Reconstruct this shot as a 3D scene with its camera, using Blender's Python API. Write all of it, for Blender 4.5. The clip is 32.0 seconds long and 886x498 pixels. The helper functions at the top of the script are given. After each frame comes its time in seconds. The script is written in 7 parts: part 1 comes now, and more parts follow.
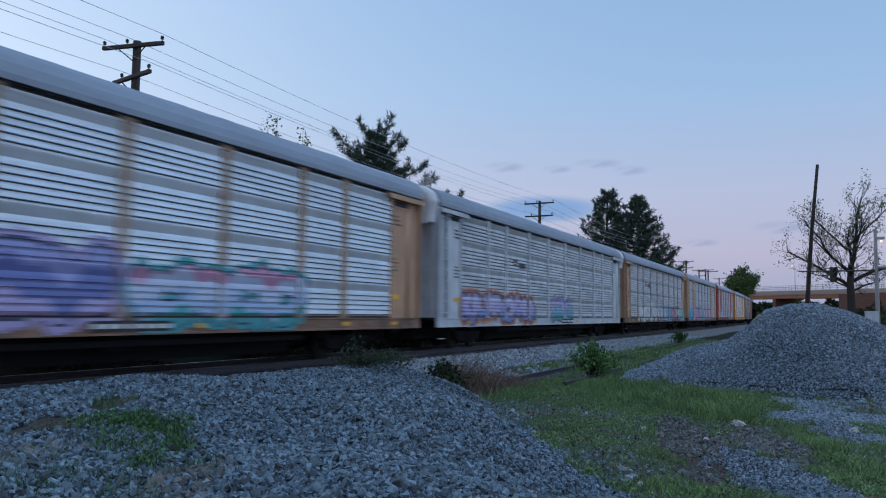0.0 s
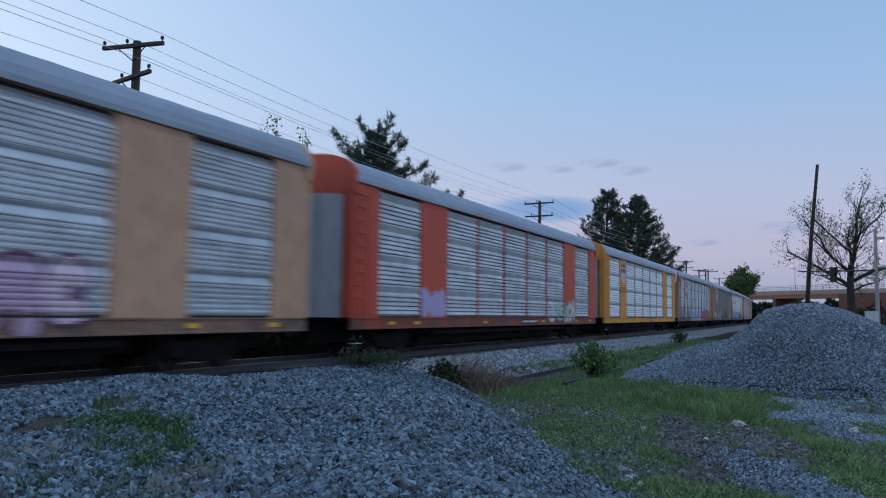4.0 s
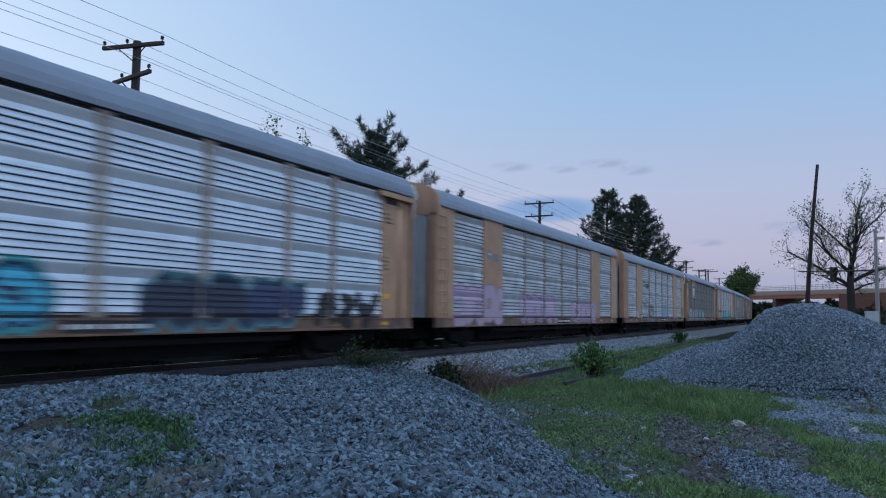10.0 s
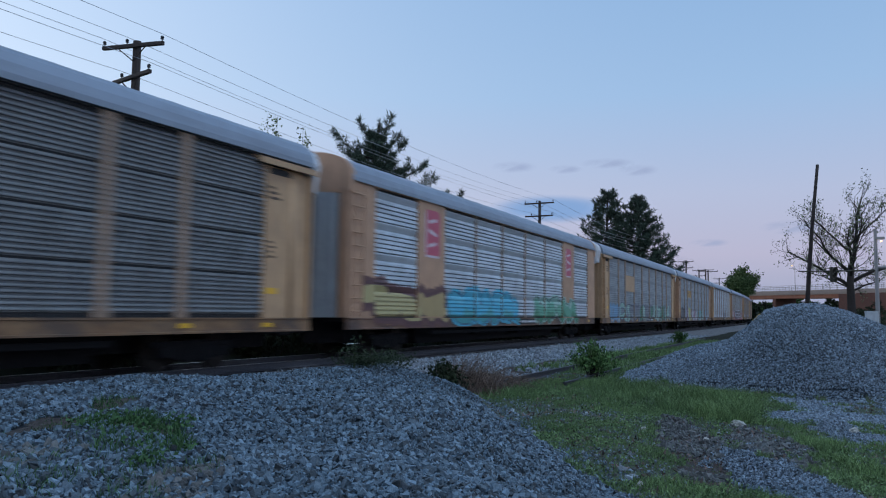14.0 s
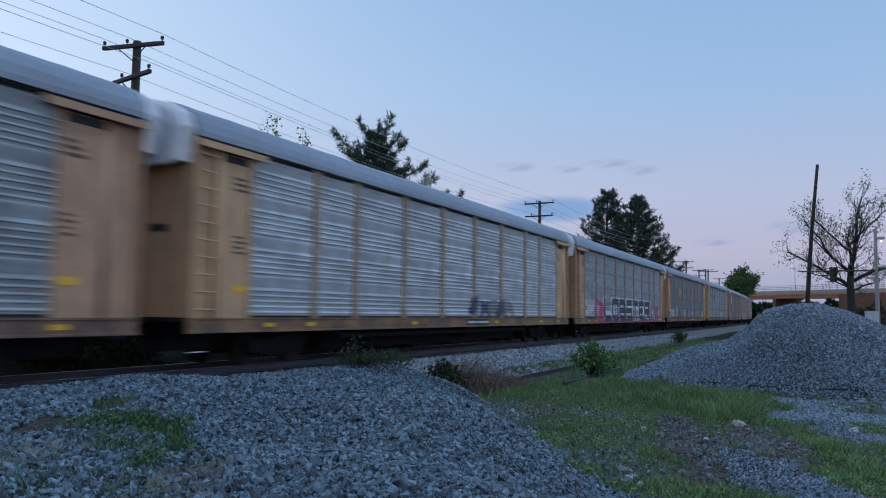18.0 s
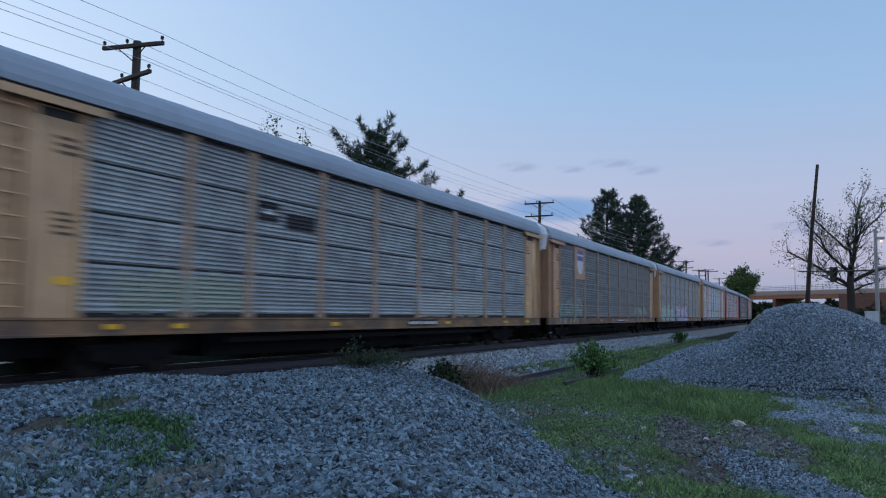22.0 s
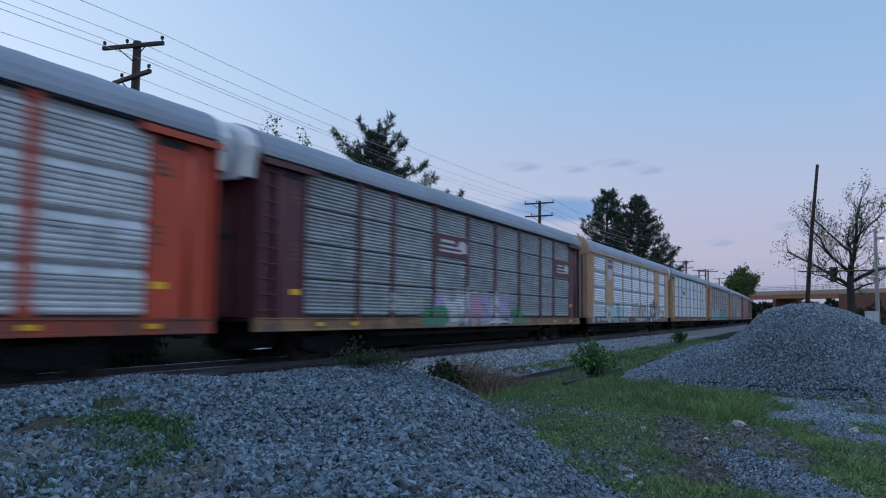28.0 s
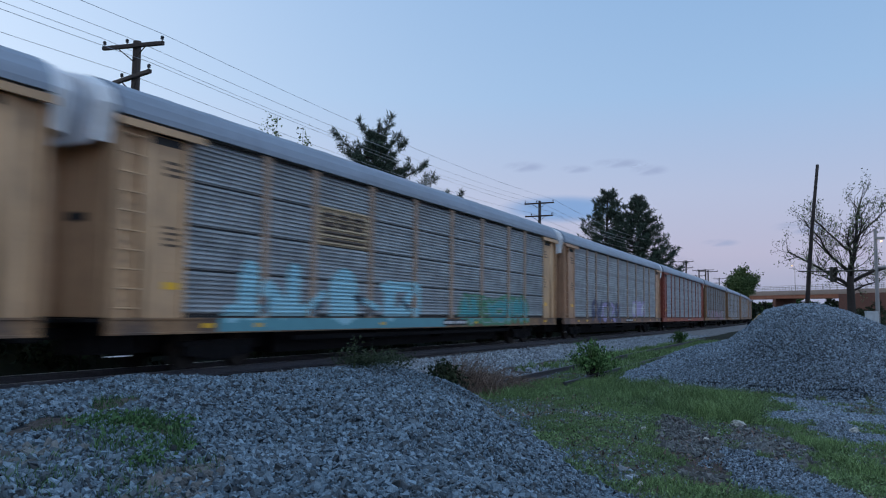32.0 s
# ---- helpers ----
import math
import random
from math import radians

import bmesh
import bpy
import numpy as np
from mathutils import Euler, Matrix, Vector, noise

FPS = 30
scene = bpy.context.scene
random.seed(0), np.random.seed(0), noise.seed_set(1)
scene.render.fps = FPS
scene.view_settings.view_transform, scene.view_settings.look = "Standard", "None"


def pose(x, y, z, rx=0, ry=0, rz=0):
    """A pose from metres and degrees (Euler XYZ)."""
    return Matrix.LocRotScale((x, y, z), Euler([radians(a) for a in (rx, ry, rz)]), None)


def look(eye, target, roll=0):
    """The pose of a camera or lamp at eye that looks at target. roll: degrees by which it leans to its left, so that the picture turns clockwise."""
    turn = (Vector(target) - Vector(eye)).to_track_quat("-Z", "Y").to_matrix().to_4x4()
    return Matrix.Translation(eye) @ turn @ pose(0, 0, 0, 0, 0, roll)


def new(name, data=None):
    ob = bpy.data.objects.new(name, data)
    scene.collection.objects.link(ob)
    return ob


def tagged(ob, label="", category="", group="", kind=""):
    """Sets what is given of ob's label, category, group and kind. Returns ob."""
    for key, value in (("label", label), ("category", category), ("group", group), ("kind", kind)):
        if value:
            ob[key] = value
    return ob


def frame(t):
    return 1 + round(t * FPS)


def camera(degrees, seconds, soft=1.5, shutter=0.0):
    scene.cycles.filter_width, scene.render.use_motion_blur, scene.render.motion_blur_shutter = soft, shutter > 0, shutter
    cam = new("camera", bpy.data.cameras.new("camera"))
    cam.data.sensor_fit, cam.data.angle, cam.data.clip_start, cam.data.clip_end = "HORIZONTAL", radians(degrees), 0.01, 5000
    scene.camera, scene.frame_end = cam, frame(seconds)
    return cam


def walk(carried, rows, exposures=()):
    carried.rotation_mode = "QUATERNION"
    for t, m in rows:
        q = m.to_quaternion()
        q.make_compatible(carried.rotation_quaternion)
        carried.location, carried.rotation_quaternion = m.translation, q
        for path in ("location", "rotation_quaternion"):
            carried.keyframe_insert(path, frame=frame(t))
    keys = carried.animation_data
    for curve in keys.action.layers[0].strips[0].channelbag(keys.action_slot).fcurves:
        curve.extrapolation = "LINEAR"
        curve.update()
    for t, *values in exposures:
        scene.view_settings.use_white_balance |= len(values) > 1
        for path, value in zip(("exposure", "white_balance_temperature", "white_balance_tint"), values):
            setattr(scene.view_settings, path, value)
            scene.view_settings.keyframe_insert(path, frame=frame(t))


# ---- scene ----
cam = camera(59.58, 32.0, soft=1.1, shutter=0.5)
EYE = pose(0, -13.71, 1.34, 94.72, 0, -63.51) @ pose(0, 0, 0, 0, 0, 0.727)
walk(cam, [(0, EYE), (32, EYE)])

# ---- light: dusk sky, sun just below the horizon ----
world = bpy.data.worlds.new("dusk_sky")
scene.world = world
world.use_nodes = True
wn, wl = world.node_tree.nodes, world.node_tree.links
wn.clear()


def ramp_node(nodes, stops, interpolation="LINEAR"):
    r = nodes.new("ShaderNodeValToRGB")
    r.color_ramp.interpolation = interpolation
    while len(r.color_ramp.elements) < len(stops):
        r.color_ramp.elements.new(0.5)
    for e, (at, col) in zip(r.color_ramp.elements, stops):
        e.position, e.color = at, (*col, 1) if len(col) == 3 else col
    return r


def sky():
    co = wn.new("ShaderNodeTexCoord")
    sep = wn.new("ShaderNodeSeparateXYZ")
    wl.new(co.outputs["Generated"], sep.inputs[0])
    # away from the sunset: lavender belt under deepening blue
    cool = ramp_node(wn, [(0.0, (0.31, 0.36, 0.52)), (0.03, (0.37, 0.42, 0.60)), (0.075, (0.46, 0.47, 0.66)),
                          (0.15, (0.44, 0.51, 0.725)), (0.27, (0.325, 0.505, 0.78)), (0.48, (0.225, 0.415, 0.715)), (0.7, (0.12, 0.26, 0.52)), (1.0, (0.08, 0.19, 0.42))])
    # towards the sunset behind the train: pale and bright
    warm = ramp_node(wn, [(0.0, (1.05, 1.05, 1.12)), (0.10, (1.10, 1.14, 1.26)), (0.28, (1.11, 1.22, 1.39)), (0.5, (0.91, 1.08, 1.36)), (0.75, (0.2, 0.4, 0.75)), (1.0, (0.09, 0.2, 0.43))])
    wl.new(sep.outputs["Z"], cool.inputs[0])
    wl.new(sep.outputs["Z"], warm.inputs[0])
    glow = wn.new("ShaderNodeVectorMath")
    glow.operation = "DOT_PRODUCT"
    glow.inputs[1].default_value = (-0.95, 0.3, 0.0)
    wl.new(co.outputs["Generated"], glow.inputs[0])
    amount = wn.new("ShaderNodeMapRange")
    amount.interpolation_type = "SMOOTHSTEP"
    amount.inputs["From Min"].default_value, amount.inputs["From Max"].default_value = -0.95, 0.7
    wl.new(glow.outputs["Value"], amount.inputs["Value"])
    mix = wn.new("ShaderNodeMix")
    mix.data_type = "RGBA"
    wl.new(amount.outputs[0], mix.inputs[0])
    wl.new(cool.outputs[0], mix.inputs[6])
    wl.new(warm.outputs[0], mix.inputs[7])
    # the broad afterglow low in the south-west, behind the standpoint
    after = ramp_node(wn, [(0.0, (0.66, 0.76, 0.94)), (0.12, (0.66, 0.80, 1.02)), (0.35, (0.50, 0.68, 0.98)), (0.6, (0.22, 0.38, 0.68)), (1.0, (0.08, 0.19, 0.42))])
    wl.new(sep.outputs["Z"], after.inputs[0])
    south = wn.new("ShaderNodeVectorMath")
    south.operation = "DOT_PRODUCT"
    south.inputs[1].default_value = (-0.5, -0.866, 0.0)
    wl.new(co.outputs["Generated"], south.inputs[0])
    lobe = wn.new("ShaderNodeMapRange")
    lobe.interpolation_type = "SMOOTHSTEP"
    lobe.inputs["From Min"].default_value, lobe.inputs["From Max"].default_value = -0.25, 0.85
    wl.new(south.outputs["Value"], lobe.inputs["Value"])
    both = wn.new("ShaderNodeMix")
    both.data_type = "RGBA"
    wl.new(lobe.outputs[0], both.inputs[0])
    wl.new(mix.outputs[2], both.inputs[6])
    wl.new(after.outputs[0], both.inputs[7])
    air = wn.new("ShaderNodeTexSky")
    air.sky_type, air.sun_disc = "NISHITA", False
    air.sun_elevation, air.sun_rotation = radians(0.5), radians(-150)
    dusk = wn.new("ShaderNodeMix")
    dusk.data_type = "RGBA"
    dusk.inputs[0].default_value = 0.04
    wl.new(both.outputs[2], dusk.inputs[6])
    wl.new(air.outputs[0], dusk.inputs[7])
    bg, out = wn.new("ShaderNodeBackground"), wn.new("ShaderNodeOutputWorld")
    bg.inputs["Strength"].default_value = 1.0
    wl.new(dusk.outputs[2], bg.inputs["Color"])
    wl.new(bg.outputs[0], out.inputs["Surface"])


sky()
sun = new("sun", bpy.data.lights.new("sun", "SUN"))
sun.data.energy, sun.data.angle, sun.data.color = 0.9, radians(7), (0.70, 0.86, 1.0)
sun.matrix_basis = look((6, -18, 40), (0, 0, 0))
scene.view_settings.exposure = 0.0


# ---- materials ----
def material(name, base, rough=0.7, metal=0.0, grain=(), stains=(), bump=0.0, bump_scale=30.0, each=0.0, island=0.0, spec=0.5, glow=0.0):
    """grain, stains: (scale, strength, colour) laid over the base by noise at two sizes."""
    m = bpy.data.materials.new(name)
    m.use_nodes = True
    n, l = m.node_tree.nodes, m.node_tree.links
    b = n["Principled BSDF"]
    b.inputs["Roughness"].default_value, b.inputs["Metallic"].default_value = rough, metal
    b.inputs["Specular IOR Level"].default_value = spec
    b.inputs["Base Color"].default_value = (*base, 1)
    co = n.new("ShaderNodeTexCoord")
    last = None
    for scale, strength, colour, *stretch in [g for g in (grain, stains) if g]:
        src = co.outputs["Object"]
        if stretch:
            mp = n.new("ShaderNodeMapping")
            mp.inputs["Scale"].default_value = stretch[0]
            l.new(src, mp.inputs[0])
            src = mp.outputs[0]
        tex = n.new("ShaderNodeTexNoise")
        tex.inputs["Scale"].default_value, tex.inputs["Detail"].default_value = scale, 6
        tex.inputs["Roughness"].default_value = 0.65
        l.new(src, tex.inputs["Vector"])
        mr = n.new("ShaderNodeMapRange")
        mr.inputs["From Min"].default_value, mr.inputs["From Max"].default_value = 0.42, 0.68
        mr.inputs["To Max"].default_value = strength
        l.new(tex.outputs[0], mr.inputs["Value"])
        mx = n.new("ShaderNodeMix")
        mx.data_type = "RGBA"
        l.new(mr.outputs[0], mx.inputs[0])
        mx.inputs[6].default_value, mx.inputs[7].default_value = (*base, 1), (*colour, 1)
        if last:
            l.new(last, mx.inputs[6])
        last = mx.outputs[2]
    for amount, node, sock in ((each, "ShaderNodeObjectInfo", "Random"), (island, "ShaderNodeNewGeometry", "Random Per Island")):
        if amount:
            r = n.new(node)
            mr = n.new("ShaderNodeMapRange")
            mr.inputs["To Min"].default_value, mr.inputs["To Max"].default_value = 1 - amount, 1 + amount
            l.new(r.outputs[sock], mr.inputs["Value"])
            hsv = n.new("ShaderNodeHueSaturation")
            hsv.inputs["Color"].default_value = (*base, 1)
            l.new(mr.outputs[0], hsv.inputs["Value"])
            if last:
                l.new(last, hsv.inputs["Color"])
            last = hsv.outputs[0]
    if last:
        l.new(last, b.inputs["Base Color"])
    if bump:
        tex = n.new("ShaderNodeTexNoise")
        tex.inputs["Scale"].default_value, tex.inputs["Detail"].default_value = bump_scale, 5
        l.new(co.outputs["Object"], tex.inputs["Vector"])
        bp = n.new("ShaderNodeBump")
        bp.inputs["Strength"].default_value, bp.inputs["Distance"].default_value = bump, 0.05
        l.new(tex.outputs[0], bp.inputs["Height"])
        l.new(bp.outputs[0], b.inputs["Normal"])
    if glow:
        b.inputs["Emission Color"].default_value, b.inputs["Emission Strength"].default_value = (*base, 1), glow
    return m


RUST = (0.12, 0.06, 0.035)
GRIME = (0.05, 0.048, 0.05)


def car_paint(name, colour):
    return material(name, colour, 0.55, 0.0, (7, 0.35, tuple(c * 0.55 for c in colour), (1, 1, 0.25)), (1.3, 0.24, GRIME), 0.15, 12, each=0.08)


def sill_paint(name, colour):
    """The same paint low on the car: rust, road dirt and old overspray."""
    return material(name, tuple(c * 0.70 for c in colour), 0.65, 0.0, (3.0, 0.9, RUST, (0.5, 1, 1)), (1.3, 0.9, (0.06, 0.05, 0.05), (0.8, 1, 1)), 0.2, 12, each=0.12)


POSTTAN = car_paint("dusty_post_paint", (0.36, 0.25, 0.18))
YELLOW = car_paint("faded_yellow_paint", (0.54, 0.345, 0.195))
GOLD = car_paint("fresh_yellow_paint", (0.60, 0.26, 0.03))
TAN = car_paint("chalky_tan_paint", (0.49, 0.295, 0.185))
BROWN = car_paint("dull_brown_paint", (0.25, 0.135, 0.06))
ORANGE = car_paint("orange_red_paint", (0.46, 0.055, 0.022))
MAROON = car_paint("maroon_paint", (0.085, 0.018, 0.03))
REDDISH = car_paint("oxide_red_paint", (0.28, 0.06, 0.035))
GREYPAINT = car_paint("pale_grey_paint", (0.52, 0.575, 0.63))
ENDGREY = car_paint("dull_grey_end_door_paint", (0.36, 0.41, 0.44))
POSTGREY = car_paint("sun_bleached_post_paint", (0.38, 0.33, 0.295))
SILLS = {TAN: sill_paint("grimy_tan_sill", (0.37, 0.215, 0.148)), YELLOW: sill_paint("grimy_yellow_sill", (0.42, 0.243, 0.119)), ORANGE: sill_paint("grimy_red_sill", (0.46, 0.07, 0.03))}


def galvanised(name, colour, rough, metal=0.55, grime=0.35):
    return material(name, colour, rough, metal, (2.2, grime, tuple(c * 0.45 for c in colour), (1, 1, 0.5)), (0.9, min(1, grime * 1.15), (0.11, 0.11, 0.118), (0.35, 1, 2.2)), 0.1, 9, each=0.06)


BRIGHT = galvanised("bright_galvanised_steel", (0.72, 0.80, 0.88), 0.42, 0.5, 0.24)
PALEGREY = galvanised("pale_dull_galvanised_steel", (0.53, 0.59, 0.65), 0.52, 0.38, 0.38)
SILVER = galvanised("weathered_galvanised_steel", (0.54, 0.59, 0.64), 0.58, 0.3, 0.48)
MIDGREY = galvanised("dull_galvanised_steel", (0.345, 0.385, 0.418), 0.58, 0.25, 0.55)
DARKGREY = galvanised("grimy_galvanised_steel", (0.185, 0.202, 0.216), 0.58, 0.2, 0.6)
ROOF = galvanised("roof_galvanised_steel", (0.265, 0.32, 0.40), 0.65, 0.15, 0.22)
# Dark colours for the shade in slits, gaps, openings and interior; black plates too.
SLIT = material("louvre_slit_shade", (0.075, 0.084, 0.095), 0.8, 0.2)
SLOT = material("gap_shade_and_plate_black", (0.028, 0.031, 0.036), 0.9)
STEEL = material("black_running_gear_steel", (0.011, 0.012, 0.015), 0.8, 0.1, (9, 0.5, (0.022, 0.019, 0.018)), (), 0.2, 25, spec=0.08)
WHEEL = material("worn_wheel_steel", (0.02, 0.018, 0.018), 0.7, 0.2, (6, 0.5, (0.03, 0.018, 0.012)), spec=0.2)
HOOD = material("chalky_white_end_hood_paint", (0.70, 0.73, 0.77), 0.6, 0.0, (5, 0.35, (0.42, 0.42, 0.43)), (1.1, 0.3, (0.2, 0.2, 0.2)), 0.1)
REFLECT = material("yellow_reflective_tape", (0.75, 0.42, 0.02), 0.35)
STENCIL = material("white_stencil_paint", (0.62, 0.63, 0.66), 0.6)
STENCIL_DARK = material("dark_stencil_paint", (0.09, 0.06, 0.04), 0.6)
RAILTOP = material("polished_rail_steel", (0.60, 0.60, 0.62), 0.34, 0.7, (9, 0.9, (0.07, 0.055, 0.05)))
RAILRUST = material("rusty_rail_steel", (0.055, 0.057, 0.072), 0.7, 0.1, (20, 0.6, (0.022, 0.020, 0.024)), (), 0.3)
TIE = material("creosoted_tie_wood", (0.055, 0.053, 0.06), 0.9, 0, (18, 0.6, (0.09, 0.087, 0.09), (0.15, 1, 1)), (), 0.6, 20, each=0.25)


# ---- mesh helpers ----
CACHE = {}


def pydata(name, verts, faces, smooth=False, index=None):
    me = bpy.data.meshes.new(name)
    me.from_pydata([tuple(v) for v in verts], [], faces)
    if smooth:
        me.polygons.foreach_set("use_smooth", [True] * len(me.polygons))
    if index is not None:
        me.materials.append(None)
        me.polygons.foreach_set("material_index", index)
    return me


def bm_mesh(name, bm):
    me = bpy.data.meshes.new(name)
    bm.to_mesh(me)
    bm.free()
    return me


def add_box(bm, x0, x1, y0, y1, z0, z1, bevel=0.0):
    r = bmesh.ops.create_cube(bm, size=1, matrix=Matrix.Translation(((x0 + x1) / 2, (y0 + y1) / 2, (z0 + z1) / 2)) @ Matrix.Diagonal((x1 - x0, y1 - y0, z1 - z0, 1)))
    if bevel:
        es = list({e for v in r["verts"] for e in v.link_edges})
        bmesh.ops.bevel(bm, geom=es, offset=bevel, segments=1, affect="EDGES")


def boxes(key, *dims, bevel=0.0):
    """One cached mesh of boxes (x0, x1, y0, y1, z0, z1)."""
    if key not in CACHE:
        bm = bmesh.new()
        for d in dims:
            add_box(bm, *d, bevel=bevel)
        CACHE[key] = bm_mesh("boxes", bm)
    return CACHE[key]


def cyl(bm, a, b, r0, r1=None, seg=10, caps=True):
    a, b = Vector(a), Vector(b)
    d = b - a
    m = Matrix.Translation((a + b) / 2) @ d.to_track_quat("Z", "Y").to_matrix().to_4x4()
    bmesh.ops.create_cone(bm, cap_ends=caps, segments=seg, radius1=r0, radius2=r0 if r1 is None else r1, depth=d.length, matrix=m)


def tube_data(pts, radii, seg=6):
    verts, faces = [], []
    for i, p in enumerate(pts):
        d = (pts[min(i + 1, len(pts) - 1)] - pts[max(i - 1, 0)]).normalized()
        u = d.cross(Vector((0.3, 0.9, 0.2))).normalized()
        w = d.cross(u)
        for k in range(seg):
            a = 6.28319 * k / seg
            verts.append(p + (u * math.cos(a) + w * math.sin(a)) * radii[i])
    for i in range(len(pts) - 1):
        for k in range(seg):
            faces.append((i * seg + k, i * seg + (k + 1) % seg, (i + 1) * seg + (k + 1) % seg, (i + 1) * seg + k))
    faces += [tuple(range(seg))[::-1], tuple(range(len(verts) - seg, len(verts)))]
    return verts, faces


def tube(pts, radii, seg=6):
    return pydata("tube", *tube_data(pts, radii, seg), True)


def dress(ob, *mats):
    """Give an object its own materials on a mesh that others share."""
    while len(ob.data.materials) < len(mats):
        ob.data.materials.append(None)
    for slot, m in zip(ob.material_slots, mats):
        slot.link = "OBJECT"
        slot.material = m
    return ob


def part(name, data, mats, parent, label="", at=None):
    """One mesh object under a thing or a part; data is a mesh or a bmesh."""
    if isinstance(data, bmesh.types.BMesh):
        data = bm_mesh(name, data)
    ob = new(name, data)
    dress(ob, *(mats if isinstance(mats, tuple) else (mats,)))
    ob.parent = parent
    if at is not None:
        ob.matrix_basis = at
    return tagged(ob, label)


def thing(name, m, label, category, group="", kind=""):
    ob = new(name)
    ob.empty_display_size = 0.3
    ob.matrix_basis = m
    return tagged(ob, label, category, group, kind)


# ---- the line of the track: a gentle left-hand curve ----
BEND = 1 / 4709.6


TIGHTER = (160.0, 1 / 1300)


def rail_line(s, off=0.0):
    s0, k = TIGHTER
    a = BEND * min(s, s0)
    x, y = math.sin(a) / BEND, (1 - math.cos(a)) / BEND
    if s > s0:
        b = a + k * (s - s0)
        x, y, a = x + (math.sin(b) - math.sin(a)) / k, y + (math.cos(a) - math.cos(b)) / k, b
    return (x - off * math.sin(a), y + off * math.cos(a), a)


def line_y(x):
    """Where the track's middle lies, by the distance east."""
    far = np.clip(x, 160.0, 700.0) - 160.0
    return BEND * np.clip(x, -200, 700) ** 2 / 2 + (TIGHTER[1] - BEND) * far ** 2 / 2


def on_track(s, off=0.0, z=0.0):
    x, y, a = rail_line(s, off)
    return pose(x, y, z, 0, 0, math.degrees(a))


# ---- ground ----
CREST_X = ((-60, 0.90), (0, 0.92), (3, 0.95), (4.9, 0.98), (6.4, 1.08), (7.4, 1.05), (8.0, 0.92), (8.6, 0.93), (9.5, 0.97), (12.3, 0.86), (13.2, 0.62), (14.4, 0.25), (15.6, 0.0), (40, 0.0))
PILE_Y = ((-24, 0.0), (-18, 0.5), (-16.2, 1.0), (-15.2, 1.5), (-14.2, 2.0), (-13.4, 2.25), (-12.75, 2.25), (-12.1, 2.05), (-11.6, 1.6), (-11.1, 1.22), (-10.3, 0.95), (-9.4, 0.66), (-8.4, 0.16), (-7.9, 0.0), (10, 0.0))


def table(t, v):
    return np.interp(v, [p[0] for p in t], [p[1] for p in t])


def foot_distance(x, y):
    """How far inside the foot of the near gravel heap a place lies."""
    return -0.549 * (x - 11.4) + 0.836 * (y + 9.32)


def soft_min(a, b, k=0.18):
    h = np.clip(0.5 + 0.5 * (b - a) / k, 0, 1)
    return b * (1 - h) + a * h - k * h * (1 - h)


def heap(x, y):
    d = foot_distance(x, y) + 0.35 * np.sin(0.9 * x + 0.6 * y) * np.clip((x - 3) / 4, 0, 1)
    top = table(CREST_X, x)
    ridge = np.where(y > -6.5, top - 0.62 * (y + 6.5), top - 0.016 * (-6.5 - y))
    return np.maximum(0, soft_min(0.52 * d, ridge))


def pile(x, y):
    side = np.where(x < 24.2, 1 - (24.2 - x) / (4.6 + 0.5 * np.sin(0.8 * y)), 1 - (x - 24.2) / 4.0)
    side = np.clip(side, 0, 1)
    return table(PILE_Y, y) * (1 - (1 - side) ** 1.5)


def ballast(x, y):
    """The main line's bed and shoulder."""
    yy = y - line_y(x)
    # The far bank is added to darken the view under the train.
    return np.interp(yy, [-60, -3.3, -1.75, 0, 1.75, 3.2, 3.8, 6.5, 12, 40], [0, 0, 0.25, 0.27, 0.25, 0.1, 0.4, 1.9, 1.6, 0.0])


def ground_z(x, y):
    x, y = np.asarray(x, float), np.asarray(y, float)
    near = np.exp(-((x - 15) ** 2 + (y + 11) ** 2) / 600)
    wob = 0.03 * np.sin(1.7 * x + 0.9 * y) + 0.025 * np.sin(2.9 * y - 1.1 * x + 1)
    lumps = 0.035 * np.sin(3.1 * x + 1.3 * y) * np.sin(2.3 * y - 0.7 * x) * ((heap(x, y) > 0.2) | (pile(x, y) > 0.2))
    return -0.5 + np.maximum.reduce([heap(x, y), pile(x, y), ballast(x, y)]) + wob * near * (np.abs(y) > 2.2) + lumps


# Near-black bed: the shade between the loose stones is put into its colour.
GRAVEL_GAPS = material("gravel_bed_gap_shade", (0.022, 0.027, 0.034), 0.95, 0, (45, 0.8, (0.012, 0.015, 0.018)), (0.9, 0.35, (0.03, 0.036, 0.043)), 1.0, 40, spec=0.15)
PALE = material("pale_ballast_stone", (0.15, 0.155, 0.165), 0.9, 0, (30, 0.8, (0.13, 0.13, 0.14)), (0.6, 0.3, (0.20, 0.20, 0.21)), 1.0, 28)
SOIL = material("dark_soil_and_old_leaves", (0.046, 0.033, 0.029), 0.95, 0, (20, 0.6, (0.125, 0.105, 0.095)), (1.6, 0.4, (0.035, 0.035, 0.026)), 1.0, 22)
TURF = material("short_grass_turf", (0.064, 0.094, 0.042), 0.95, 0, (26, 0.7, (0.022, 0.026, 0.016)), (1.1, 0.6, (0.060, 0.056, 0.050)), 0.9, 30)
# Darkened so that the ground seen under the train looks black like shade.
SCRUB = material("darkened_far_grassland", (0.018, 0.022, 0.012), 0.95, 0, (3, 0.6, (0.03, 0.028, 0.018)), (0.15, 0.5, (0.014, 0.016, 0.012)), 0.5, 6, spec=0.1)


